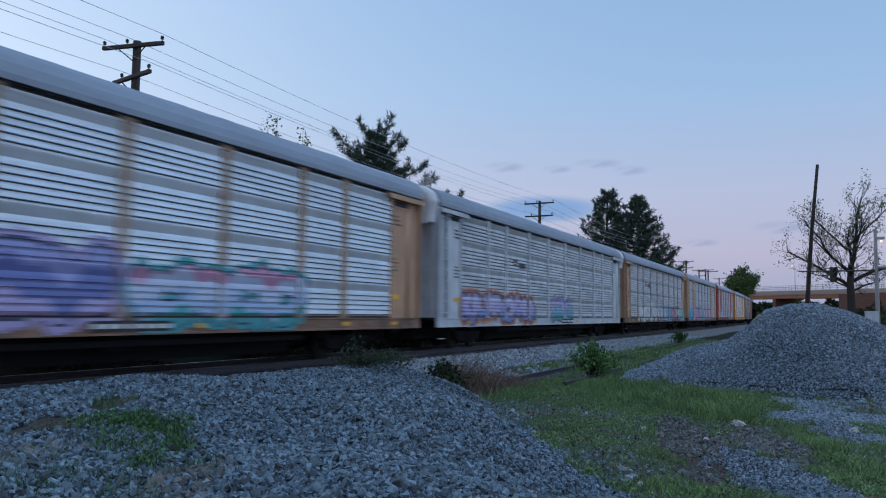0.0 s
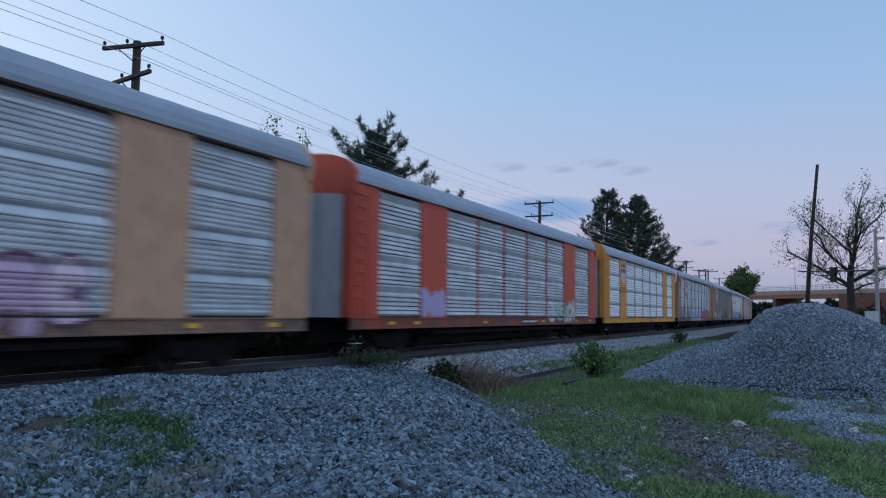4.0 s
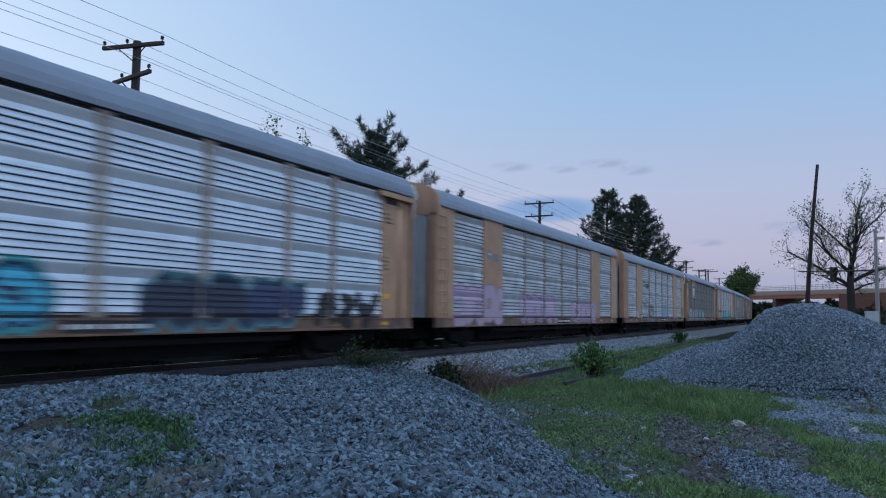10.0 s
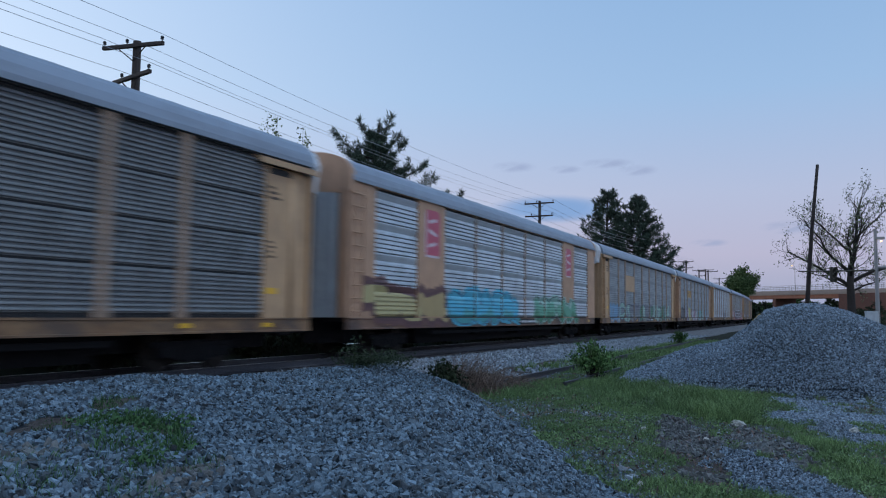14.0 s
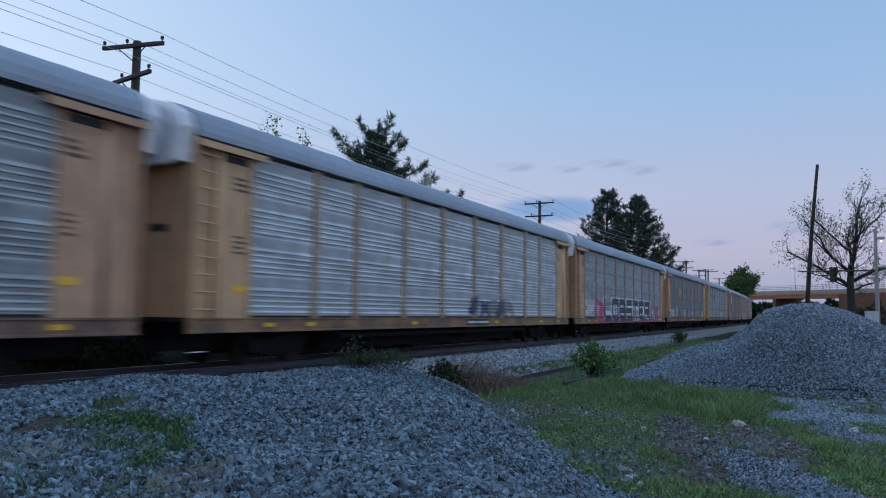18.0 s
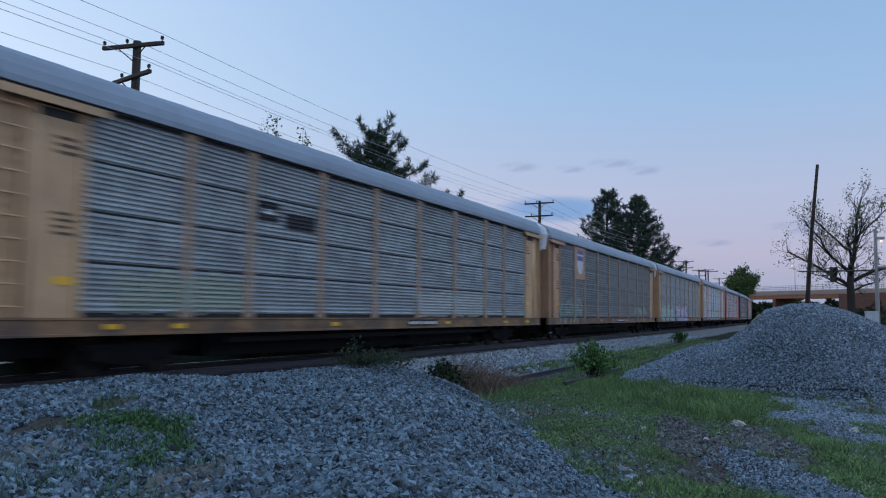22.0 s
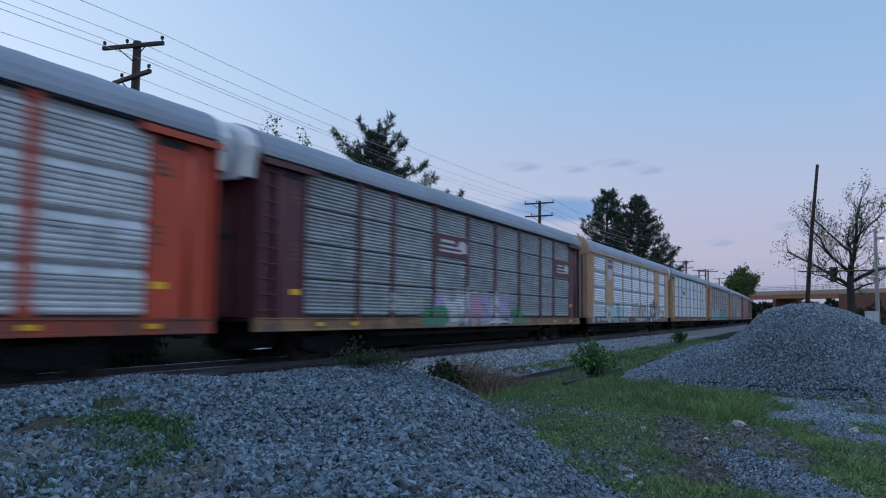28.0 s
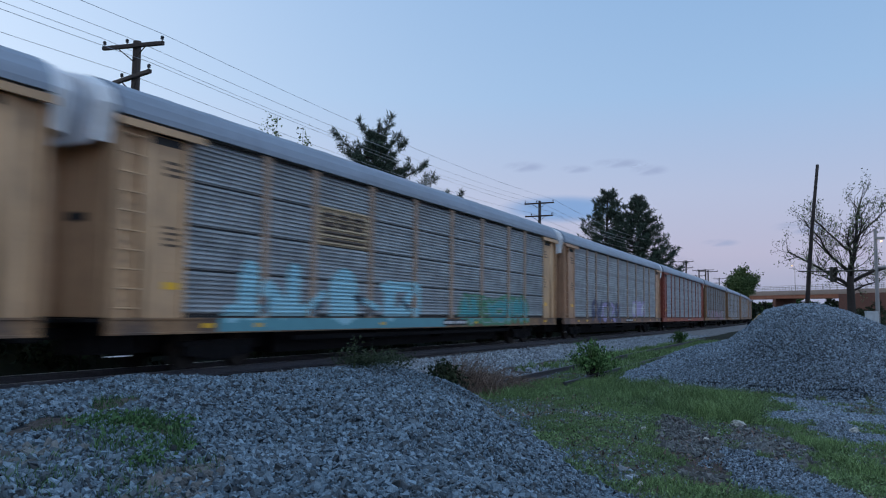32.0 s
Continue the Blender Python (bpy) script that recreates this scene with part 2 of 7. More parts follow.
def blob(x, y, cx, cy, rx, ry, turn=0.0):
    c, s = math.cos(turn), math.sin(turn)
    u, v = (x - cx) * c + (y - cy) * s, -(x - cx) * s + (y - cy) * c
    return (u / rx) ** 2 + (v / ry) ** 2


def ragged(x, y):
    return 0.24 * np.sin(2.1 * x + 1.2 * y) + 0.2 * np.sin(3.7 * y - 2.3 * x + 1) + 0.16 * np.sin(7.3 * x + 5.1 * y) + 0.16 * np.sin(13.1 * y - 9.7 * x)


def zone(x, y):
    """0 gravel, 1 pale ballast, 2 soil, 3 grass, 4 far scrub."""
    x, y = np.asarray(x, float), np.asarray(y, float)
    r = ragged(x, y)
    z = np.full(x.shape, 3)
    z = np.where((x > 60) | (x < -25) | (y < -26) | (y - line_y(x) > 1.7), 4, z)
    # bare soil, then the thin spreads of stone in the lot
    z = np.where(blob(x, y, 11.8, -11.85, 2.6, 0.46, 0.26) + 0.9 * r < 1, 2, z)
    z = np.where(blob(x, y, 12.2, -12.9, 1.8, 0.52, 0.25) + 1.0 * r < 1, 2, z)
    z = np.where(blob(x, y, 9.5, -13.30, 2.1, 0.52, 0.42) + 0.9 * r < 1, 0, z)
    z = np.where(blob(x, y, 16.2, -13.75, 3.4, 0.95, 0.12) + 2.2 * r < 1, 0, z)
    z = np.where((y < -14.75 + 0.3 * r) & (x < 24) & (x > 13), 0, z)
    z = np.where(blob(x, y, 17.0, -16.2, 5, 1.6) + r < 1, 0, z)
    z = np.where((foot_distance(x, y) + 0.55 * r > -0.05) & (y < -4.0), 0, z)
    z = np.where(pile(x, y) + 0.12 * r > 0.10, 0, z)
    yy = y - line_y(x)
    z = np.where((yy < 1.7) & (yy > -4.3 - 0.5 * r), 1, z)
    z = np.where((yy < -4.0) & (yy > -6.25) & (x > 14) & (x < 30), np.where(r > 0.12 + 0.2 * (yy + 5.2), 1, 2), z)
    for cx, cy, rx, ry in ((3.75, -9.25, 0.75, 0.5), (3.3, -10.0, 0.5, 0.4), (4.1, -8.2, 0.35, 0.25), (5.1, -7.85, 0.45, 0.25), (2.8, -10.6, 0.5, 0.25), (3.0, -9.5, 0.75, 1.1)):
        z = np.where(blob(x, y, cx, cy, rx, ry, 0.6) + r < 0.9, 2, z)
    return z


def make_ground():
    xs = np.concatenate([-np.geomspace(3000, 30, 14), np.arange(-24, 1.0, 1.0), np.arange(1.0, 30, 0.125), np.arange(30, 60, 0.75), np.geomspace(60, 3500, 40)])
    ys = np.concatenate([-np.geomspace(3000, 26, 14), np.arange(-25, -17, 0.5), np.arange(-17, -1, 0.125), np.arange(-1, 6, 0.5), np.geomspace(6.5, 3000, 30)])
    gx, gy = np.meshgrid(xs, ys, indexing="ij")
    gz = ground_z(gx, gy)
    nx, ny = gx.shape
    idx = np.arange(nx * ny).reshape(nx, ny)
    faces = np.stack([idx[:-1, :-1], idx[1:, :-1], idx[1:, 1:], idx[:-1, 1:]], -1).reshape(-1, 4)
    mid = lambda a: (a[:-1, :-1] + a[1:, 1:]).reshape(-1) / 2
    me = bpy.data.meshes.new("ground")
    me.from_pydata(np.stack([gx, gy, gz], -1).reshape(-1, 3).tolist(), [], faces.tolist())
    for m in (GRAVEL_GAPS, PALE, SOIL, TURF, SCRUB):
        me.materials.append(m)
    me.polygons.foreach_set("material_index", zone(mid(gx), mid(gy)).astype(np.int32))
    me.polygons.foreach_set("use_smooth", [True] * len(me.polygons))
    tagged(new("ground", me), "uneven ground of grey crushed stone, soil and patchy grass", "ground", kind="structure")


make_ground()


# ---- tracks ----
def sweep(profile, points, name):
    """A closed (off, z) profile along the main line; points are distances."""
    verts, faces, n = [], [], len(profile)
    for s, side in points:
        for o, z in profile:
            x, y, _ = rail_line(s, side + o)
            verts.append((x, y, z))
    for i in range(len(points) - 1):
        for j in range(n):
            k = (j + 1) % n
            faces.append((i * n + j, (i + 1) * n + j, (i + 1) * n + k, i * n + k))
    faces += [tuple(range(n)), tuple(range(len(verts) - n, len(verts)))[::-1]]
    return verts, faces


RAIL = ((-0.07, -0.18), (0.07, -0.18), (0.07, -0.165), (0.012, -0.14), (0.012, -0.045), (0.036, -0.035), (0.036, -0.003), (0.028, 0.0),
        (-0.028, 0.0), (-0.036, -0.003), (-0.036, -0.035), (-0.012, -0.045), (-0.012, -0.14), (-0.07, -0.165))


def main_track():
    t = thing("railway_track", Matrix.Identity(4), "main-line railway track with dark rusty rails on pale ballast", "railway track", kind="structure")
    stops = [-60, -20, 0, 10, 20, 30, 40, 60, 80, 110, 150, 200, 250, 300, 400, 500, 700]
    for side in (-0.7535, 0.7535):
        v, f = sweep(RAIL, [(s, side) for s in stops], "rail")
        n = len(RAIL)
        mi = [1 if (i < (len(stops) - 1) * n and i % n == 7) else 0 for i in range(len(f))]
        part("rail", pydata("rail", v, f, index=mi), (RAILRUST, RAILTOP), t, "dark rusty steel rail with worn bright head")
    tie = boxes("tie", (-0.115, 0.115, -1.3, 1.3, -0.36, -0.185), bevel=0.012)
    for i in range(230):
        s = -8 + 0.52 * i
        part("tie", tie, TIE, t, at=on_track(s, random.uniform(-0.03, 0.03)) @ pose(0, 0, random.uniform(-0.012, 0.004), 0, 0, random.uniform(-1, 1)))
    bm = bmesh.new()
    for i in range(900):
        m = on_track(112 + 0.52 * i)
        bmesh.ops.create_cube(bm, size=1, matrix=m @ Matrix.Translation((0, 0, -0.27)) @ Matrix.Diagonal((0.23, 2.6, 0.17, 1)))
    tagged(part("far_ties", bm, TIE, t), kind="stuff")


main_track()


def siding():
    """The overgrown siding between the main line and the lot."""
    t = thing("disused_siding", Matrix.Identity(4), "disused rusty siding half buried in grass and gravel", "railway track", kind="structure")
    for y0, y1, start, sunk in ((-6.35, -4.9, 17.4, 0.31), (-7.80, -6.35, 18.9, 0.345)):
        pts = [(x, y0 + (y1 - y0) * (max(x - 15, 0) / 60) ** 1.1) for x in np.linspace(start, 62, 18)]
        verts, faces, n = [], [], len(RAIL)
        for x, y in pts:
            verts += [(x, y + o, z - sunk) for o, z in RAIL]
        for i in range(len(pts) - 1):
            for j in range(n):
                k = (j + 1) % n
                faces.append((i * n + j, (i + 1) * n + j, (i + 1) * n + k, i * n + k))
        part("rail", pydata("rail", verts, faces), RAILRUST, t)
    tie = boxes("old_tie", (-0.11, 0.11, -1.25, 1.25, -0.16, 0.0), bevel=0.015)
    for i in range(70):
        x = 18.2 + 0.62 * i
        y = -7.07 + 1.45 * ((x - 15) / 60) ** 1.1
        part("tie", tie, TIE, t, at=pose(x, y, -0.555 + random.uniform(-0.02, 0.02), 0, 0, random.uniform(-4, 4)))


siding()


# ---- the train ----
Y_PANEL, Y_POST = 1.508, 1.53
Z_SILL0, Z_SILL1, Z_EAVE, Z_TOP = 0.83, 1.17, 5.22, 6.0
Z0, Z1 = 1.19, 5.10


def tiers(style):
    """(z, depth, dark) along a side panel from bottom to top: where it lies behind its outer face, and whether the
    strip above is coloured dark for the shade in a gap.
    """
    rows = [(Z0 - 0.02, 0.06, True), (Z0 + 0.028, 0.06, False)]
    height = (Z1 - Z0 - 0.11) / 4
    for k in range(4):
        base = Z0 + 0.03 + k * height
        if style == "louvre":
            # slotted bands between plain bands
            for j in range(5):
                z = base + 0.03 + j * 0.138
                rows += [(z, 0.035, True), (z + 0.021, 0.035, False), (z + 0.028, 0.0, False), (z + 0.085, 0.012, False), (z + 0.12, 0.03, False)]
            rows += [(base + 0.735, 0.05, False), (base + 0.90, 0.006, False), (base + 0.935, 0.0, False)]
        elif style == "band":
            for j in range(6):
                z = base + 0.02 + j * 0.115
                rows += [(z, 0.034, False), (z + 0.022, 0.034, False), (z + 0.03, 0.004, False), (z + 0.075, 0.0, False), (z + 0.105, 0.028, False)]
            rows += [(base + 0.72, 0.0, False), (base + 0.745, 0.0, False), (base + 0.90, 0.08, False), (base + 0.935, 0.055, False)]
        elif style == "plain":
            # ribs whose backs catch the sky, then a dull plain band
            pitch = 0.132
            for j in range(5):
                z = base + 0.01 + j * pitch
                rows += [(z, 0.034, False), (z + 0.36 * pitch, 0.034, False), (z + 0.42 * pitch, 0.0, False), (z + 0.52 * pitch, 0.0, False), (z + 0.80 * pitch, 0.034, False)]
            rows += [(base + 0.68, 0.045, False), (base + 0.90, 0.01, False), (base + 0.93, 0.01, False)]
        else:
            # fine ribs; in the jointed kind a dark gap closes each tier
            n = 9
            pitch = (height - 0.05) / n
            rows += [(base, 0.055, True), (base + 0.042, 0.055, False)] 
            for j in range(n):
                z = base + 0.045 + j * pitch
                rows += [(z, 0.04, False), (z + 0.18 * pitch, 0.04, False), (z + 0.30 * pitch, 0.0, False), (z + 0.5 * pitch, 0.0, False), (z + 0.97 * pitch, 0.038, False)]
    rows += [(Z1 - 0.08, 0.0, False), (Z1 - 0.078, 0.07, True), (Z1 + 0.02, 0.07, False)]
    return rows


def panel_mesh(style, w):
    key = ("panel", style, round(w, 2))
    if key not in CACHE:
        rows = tiers(style)
        verts = [(x, -Y_PANEL + d, z) for z, d, _ in rows for x in (-w / 2, w / 2)]
        faces = [(2 * i, 2 * i + 1, 2 * i + 3, 2 * i + 2) for i in range(len(rows) - 1)]
        # shade put into the colour: wide gaps dark, the narrow slits of a louvre dull
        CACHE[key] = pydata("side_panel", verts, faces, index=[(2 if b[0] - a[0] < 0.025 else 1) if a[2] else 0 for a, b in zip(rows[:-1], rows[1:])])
    return CACHE[key]


def channel(key, half, profile):
    """A closed (y, z) profile drawn out along the car."""
    if key not in CACHE:
        n = len(profile)
        verts = [(x, y, z) for x in (-half, half) for y, z in profile]
        CACHE[key] = pydata("channel", verts, [(j, (j + 1) % n, n + (j + 1) % n, n + j) for j in range(n)] + [tuple(range(n))[::-1], tuple(range(n, 2 * n))])
    return CACHE[key]


def roof_mesh(half):
    key = ("roof", half)
    if key not in CACHE:
        arc = [(1.60, Z_EAVE - 0.10), (1.60, Z_EAVE + 0.02), (1.54, Z_EAVE + 0.22), (1.40, Z_EAVE + 0.42), (1.15, Z_EAVE + 0.58), (0.8, Z_EAVE + 0.70), (0.4, Z_EAVE + 0.765), (0, Z_TOP)]
        arc = arc + [(-y, z) for y, z in arc[-2::-1]]
        xs = []
        n = 18
        for i in range(n):
            a = -half + 2 * half * i / n
            xs += [(a, 0), (a + 0.02, 0.009), (a + 0.08, 0.009), (a + 0.10, 0)]
        xs.append((half, 0))
        verts = [(x, y * (1 + up * 0.15), z + up) for x, up in xs for y, z in arc]
        m = len(arc)
        faces = [(i * m + j, i * m + j + 1, (i + 1) * m + j + 1, (i + 1) * m + j) for i in range(len(xs) - 1) for j in range(m - 1)]
        faces += [tuple(range(m))[::-1], tuple(range(len(verts) - m, len(verts)))]
        CACHE[key] = pydata("roof", verts, faces)
    return CACHE[key]


def hood_mesh():
    """The arched plate that closes the roof over an end door; drawn at the left end, origin at the end face."""
    if "hood" not in CACHE:
        arc = [(1.38, 4.55), (1.5, 5.3), (1.36, 5.62), (1.0, 5.85), (0.5, 5.97), (0, 6.0)]
        arc = arc + [(-y, z) for y, z in arc[-2::-1]]
        verts = [(x, y * k, z - dz) for x, k, dz in ((-0.47, 0.9, 0.1), (-0.40, 0.97, 0.03), (0.25, 1.0, 0.0)) for y, z in arc]
        m = len(arc)
        faces = [(i * m + j, (i + 1) * m + j, (i + 1) * m + j + 1, i * m + j + 1) for i in range(2) for j in range(m - 1)] + [tuple(range(m))]
        CACHE["hood"] = pydata("hood", verts, faces)
    return CACHE["hood"]


def radial_door():
    """The bowed door of a plated car's end, its ribs upright; origin at the end face."""
    if "radial_door" not in CACHE:
        verts, faces, n = [], [], 25
        for i in range(n):
            u = -1 + 2 * i / (n - 1)
            x = -0.50 * math.cos(u * 1.35) + 0.10 + (0.025 if i % 4 == 0 else 0.0)
            verts += [(x, 1.12 * u, 1.17), (x, 1.12 * u, 4.78)]
        faces = [(2 * i, 2 * i + 1, 2 * i + 3, 2 * i + 2) for i in range(n - 1)]
        faces += [tuple(range(0, 2 * n, 2)), tuple(range(1, 2 * n, 2))[::-1]]
        CACHE["radial_door"] = pydata("end_door", verts, faces)
    return CACHE["radial_door"]


def portal_mesh():
    """Posts and an arched head that follow the roof's outline."""
    if "portal" not in CACHE:
        bm = bmesh.new()
        for s in (-1, 1):
            add_box(bm, -0.1, 0.1, min(s * 1.2, s * 1.53), max(s * 1.2, s * 1.53), 1.17, 4.9, 0.02)
        arc = [(1.57, 4.78), (1.60, Z_EAVE), (1.56, Z_EAVE + 0.23), (1.42, Z_EAVE + 0.43), (1.16, Z_EAVE + 0.60), (0.8, Z_EAVE + 0.72), (0.4, Z_EAVE + 0.785), (0, Z_TOP + 0.02)]
        arc = arc + [(-y, z) for y, z in arc[-2::-1]]
        front, back = ([bm.verts.new((x, y, z)) for y, z in arc] for x in (-0.1, 0.12))
        bm.faces.new(front[::-1]), bm.faces.new(back)
        for j in range(len(arc)):
            k = (j + 1) % len(arc)
            bm.faces.new((front[j], front[k], back[k], back[j]))
        CACHE["portal"] = bm_mesh("end_portal", bm)
    return CACHE["portal"]


def truck_mesh():
    if "truck" not in CACHE:
        bm = bmesh.new()
        for s in (-1, 1):
            y = s * 1.0
            add_box(bm, -1.25, 1.25, y - 0.07, y + 0.07, 0.52, 0.66, 0.02)
            add_box(bm, -0.42, 0.42, y - 0.09, y + 0.09, 0.20, 0.62, 0.02)
            add_box(bm, -0.72, -0.40, y - 0.06, y + 0.06, 0.26, 0.56)
            add_box(bm, 0.40, 0.72, y - 0.06, y + 0.06, 0.26, 0.56)
            for x in (-0.88, 0.88):
                add_box(bm, x - 0.2, x + 0.2, y - 0.1, y + 0.1, 0.30, 0.56, 0.03)
            for x in (-0.2, 0, 0.2):
                cyl(bm, (x, y + s * 0.05, 0.24), (x, y + s * 0.05, 0.5), 0.08, seg=8)
        add_box(bm, -0.25, 0.25, -1.1, 1.1, 0.42, 0.68)
        CACHE["truck"] = bm_mesh("truck", bm)
    return CACHE["truck"]


def wheelset_mesh():
    if "wheelset" not in CACHE:
        bm = bmesh.new()
        cyl(bm, (0, -1.08, 0), (0, 1.08, 0), 0.075, seg=8)
        for s in (-1, 1):
            cyl(bm, (0, s * 0.70, 0), (0, s * 0.82, 0), 0.42, seg=20)
            cyl(bm, (0, s * 0.67, 0), (0, s * 0.70, 0), 0.445, seg=20)
            cyl(bm, (0, s * 0.82, 0), (0, s * 0.86, 0), 0.16, seg=10)
        CACHE["wheelset"] = bm_mesh("wheelset", bm)
    return CACHE["wheelset"]


def ladder_mesh():
    if "ladder" not in CACHE:
        bm = bmesh.new()
        for x in (-0.29, 0.29):
            cyl(bm, (x, 0, 1.2), (x, 0, 4.95), 0.016, seg=5)
        for i in range(10):
            cyl(bm, (-0.29, 0, 1.35 + 0.38 * i), (0.29, 0, 1.35 + 0.38 * i), 0.019, seg=6)
        CACHE["ladder"] = bm_mesh("ladder", bm)
    return CACHE["ladder"]


def frame_mesh(half):
    key = ("underframe", half)
    if key not in CACHE:
        bm = bmesh.new()
        # Two deep boxes, added to block the light background beneath the car.
        add_box(bm, -half + 0.4, half - 0.4, -0.35, 0.35, 0.40, 1.12)
        add_box(bm, -7.6, 7.6, -0.7, 0.7, 0.26, 0.86)
        add_box(bm, -half + 0.1, half - 0.1, -1.46, 1.46, 1.05, 1.16)
        for i in range(9):
            x = -10 + 2.5 * i
            add_box(bm, x - 0.06, x + 0.06, -1.45, 1.45, 0.86, 1.06)
        cyl(bm, (-3.2, -0.95, 0.72), (-1.6, -0.95, 0.72), 0.2, seg=12)
        add_box(bm, 1.4, 2.1, -1.15, -0.7, 0.5, 0.9)
        add_box(bm, -7.6, 7.6, -1.32, -1.24, 0.60, 0.72)
        add_box(bm, -7.6, 7.6, 1.24, 1.32, 0.60, 0.72)
        CACHE[key] = bm_mesh("underframe", bm)
    return CACHE[key]


P_POSTS = (-9.1, -7.1, -4.2, -1.4, 1.4, 4.2, 7.1, 9.1)
P_EDGE = 11.7
M_POSTS = (-4.2, -1.4, 1.4, 4.2)
M_PLATES = ((-13.2, -11.8), (-9.05, -7.0), (7.0, 9.05), (11.8, 13.2))
PITCH = 28.65


def autorack(spec):
    kind, colour, skin, style = spec["kind"], spec["paint"], spec["skin"], spec["style"]
    sill = spec.get("sill", SILLS.get(colour, colour))
    half = 13.62 if kind == "P" else 13.2
    car = thing("autorack_car", Matrix.Identity(4), spec["label"], "railway car", "autorack cars of the freight train")
    turn = pose(0, 0, 0, 0, 0, 180)
    part("underframe", frame_mesh(half), STEEL, car, "black steel underframe")
    # Solid box whose dark colour stands in for the unlit interior.
    part("interior_lining", boxes(("core", half), (-half + 0.35, half - 0.35, -1.40, 1.40, 1.17, 5.12)), SLOT, car, "near-black box for the unlit interior behind the side screens")
    part("roof", roof_mesh(half), spec.get("roof", ROOF), car, "ribbed galvanised arched roof")
    for side in (Matrix.Identity(4), turn):
        part("side_sill", channel(("sill", half), half, ((-1.40, Z_SILL0), (-1.55, Z_SILL0), (-1.55, Z_SILL0 + 0.04), (-1.53, Z_SILL0 + 0.05), (-1.53, Z_SILL1 - 0.05), (-1.55, Z_SILL1 - 0.04), (-1.55, Z_SILL1), (-1.40, Z_SILL1))), sill, car, at=side)
        if spec.get("fascia"):
            part("fascia", boxes(("fascia", half), (-half, half, -1.615, -1.54, 4.99, 5.115)), spec["fascia"], car, at=side)
        part("top_chord", boxes(("chord", half), (-half, half, -1.535 if kind == "M" else -1.50, -1.40, 5.10, 5.21)), spec.get("chord", colour if kind == "M" else DARKGREY), car, at=side)
        if kind == "P":
            edges = (-P_EDGE,) + P_POSTS + (P_EDGE,)
            for x in P_POSTS:
                part("side_post", boxes("post", (-0.115, 0.115, -1.53, -1.41, 1.17, 5.10), (-0.18, 0.18, -1.535, -1.50, 1.17, 1.38), (-0.17, 0.17, -1.535, -1.50, 4.95, 5.10), bevel=0.006), spec.get("posts", POSTTAN if colour in (TAN, YELLOW) else colour), car, at=side @ pose(x, 0, 0))
            spans = list(zip(edges[:-1], edges[1:]))
            for x in (-1, 1):
                c = x * 12.31
                part("door_pocket_plate", boxes("pocket", (-0.57, 0.57, -1.485, -1.42, 1.17, 4.90), (-0.5, 0.5, -1.49, -1.42, 3.02, 3.032), (-0.5, 0.5, -1.49, -1.42, 2.1, 2.112)), colour, car, at=side @ pose(c, 0, 0))
                for u in (-0.56, 0.59):
                    part("pocket_post", boxes("pocket_post", (-0.06, 0.06, -1.53, -1.43, 1.17, 4.98), bevel=0.01), colour, car, at=side @ pose(c + u * x, 0, 0))
                part("ladder_bay_plate", boxes("ladder_bay", (-0.33, 0.33, -1.435, -1.40, 1.17, 4.98)), colour, car, at=side @ pose(x * 13.29, 0, 0))
                part("door_rail_hood", channel("rail_hood", 1.14, ((-1.42, 4.99), (-1.61, 4.99), (-1.61, 4.90), (-1.66, 4.90), (-1.66, 5.05), (-1.42, 5.05))), colour, car, at=side @ pose(x * 12.5, 0, 0))
                tagged(part("data_stencil", boxes("data_stencil", *[(-0.32, 0.1 + 0.12 * (k % 3), -1.494, -1.488, 4.35 - 0.13 * k, 4.41 - 0.13 * k) for k in range(3)], *[(-0.3, 0.05 + 0.1 * (k % 2), -1.494, -1.488, 3.0 - 0.12 * k, 3.05 - 0.12 * k) for k in range(4)]), STENCIL_DARK, car, "dark stencil bars", at=side @ pose(c - 0.3 * x, 0, 0)), kind="stuff")
                # Dark box laid on the plate for the shade in an opening.
                part("rail_opening", boxes("rail_opening", (-0.5, 0.46, -1.492, -1.44, 4.70, 4.885), bevel=0.02), SLOT, car, "near-black box for the shaded opening under the door rail", at=side @ pose(c, 0, 0))
                part("warning_label", boxes("warning_label", (-0.2, 0.2, -1.496, -1.488, 1.75, 1.9)), REFLECT, car, "yellow warning label", at=side @ pose(c - 0.25 * x, 0, 0))
        else:
            for a, b in M_PLATES:
                part("side_plate", boxes(("plate", round(b - a, 2)), (-(b - a) / 2, (b - a) / 2, -1.53, -1.41, 1.17, 5.10)), colour, car, at=side @ pose((a + b) / 2, 0, 0))
            for x in M_POSTS:
                part("side_post", boxes("slim_post", (-0.055, 0.055, -1.525, -1.41, 1.17, 5.10)), spec.get("posts", POSTTAN if colour in (TAN, YELLOW) else colour), car, at=side @ pose(x, 0, 0))
            e = (-7.0,) + M_POSTS + (7.0,)
            spans = [(-11.8, -9.05)] + list(zip(e[:-1], e[1:])) + [(9.05, 11.8)]
        for a, b in spans:
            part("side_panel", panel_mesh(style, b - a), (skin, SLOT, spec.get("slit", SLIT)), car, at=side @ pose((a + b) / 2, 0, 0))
        for x in (-11.0, -9.3, -3.5, 3.6, 9.2, 11.9):
            part("reflector", boxes("reflector", (-0.16, 0.16, -1.556, -1.545, 0.95, 1.05)), spec.get("tape", REFLECT), car, "yellow reflective tape", at=side @ pose(x, 0, 0))
        part("data_plate", boxes("data_plate", (-1.0, -0.1, -1.558, -1.54, 0.90, 1.11), (0.0, 1.0, -1.558, -1.54, 0.90, 1.11)), SLOT, car, "black stencil plate on the sill", at=side @ pose(1.7, 0, 0))
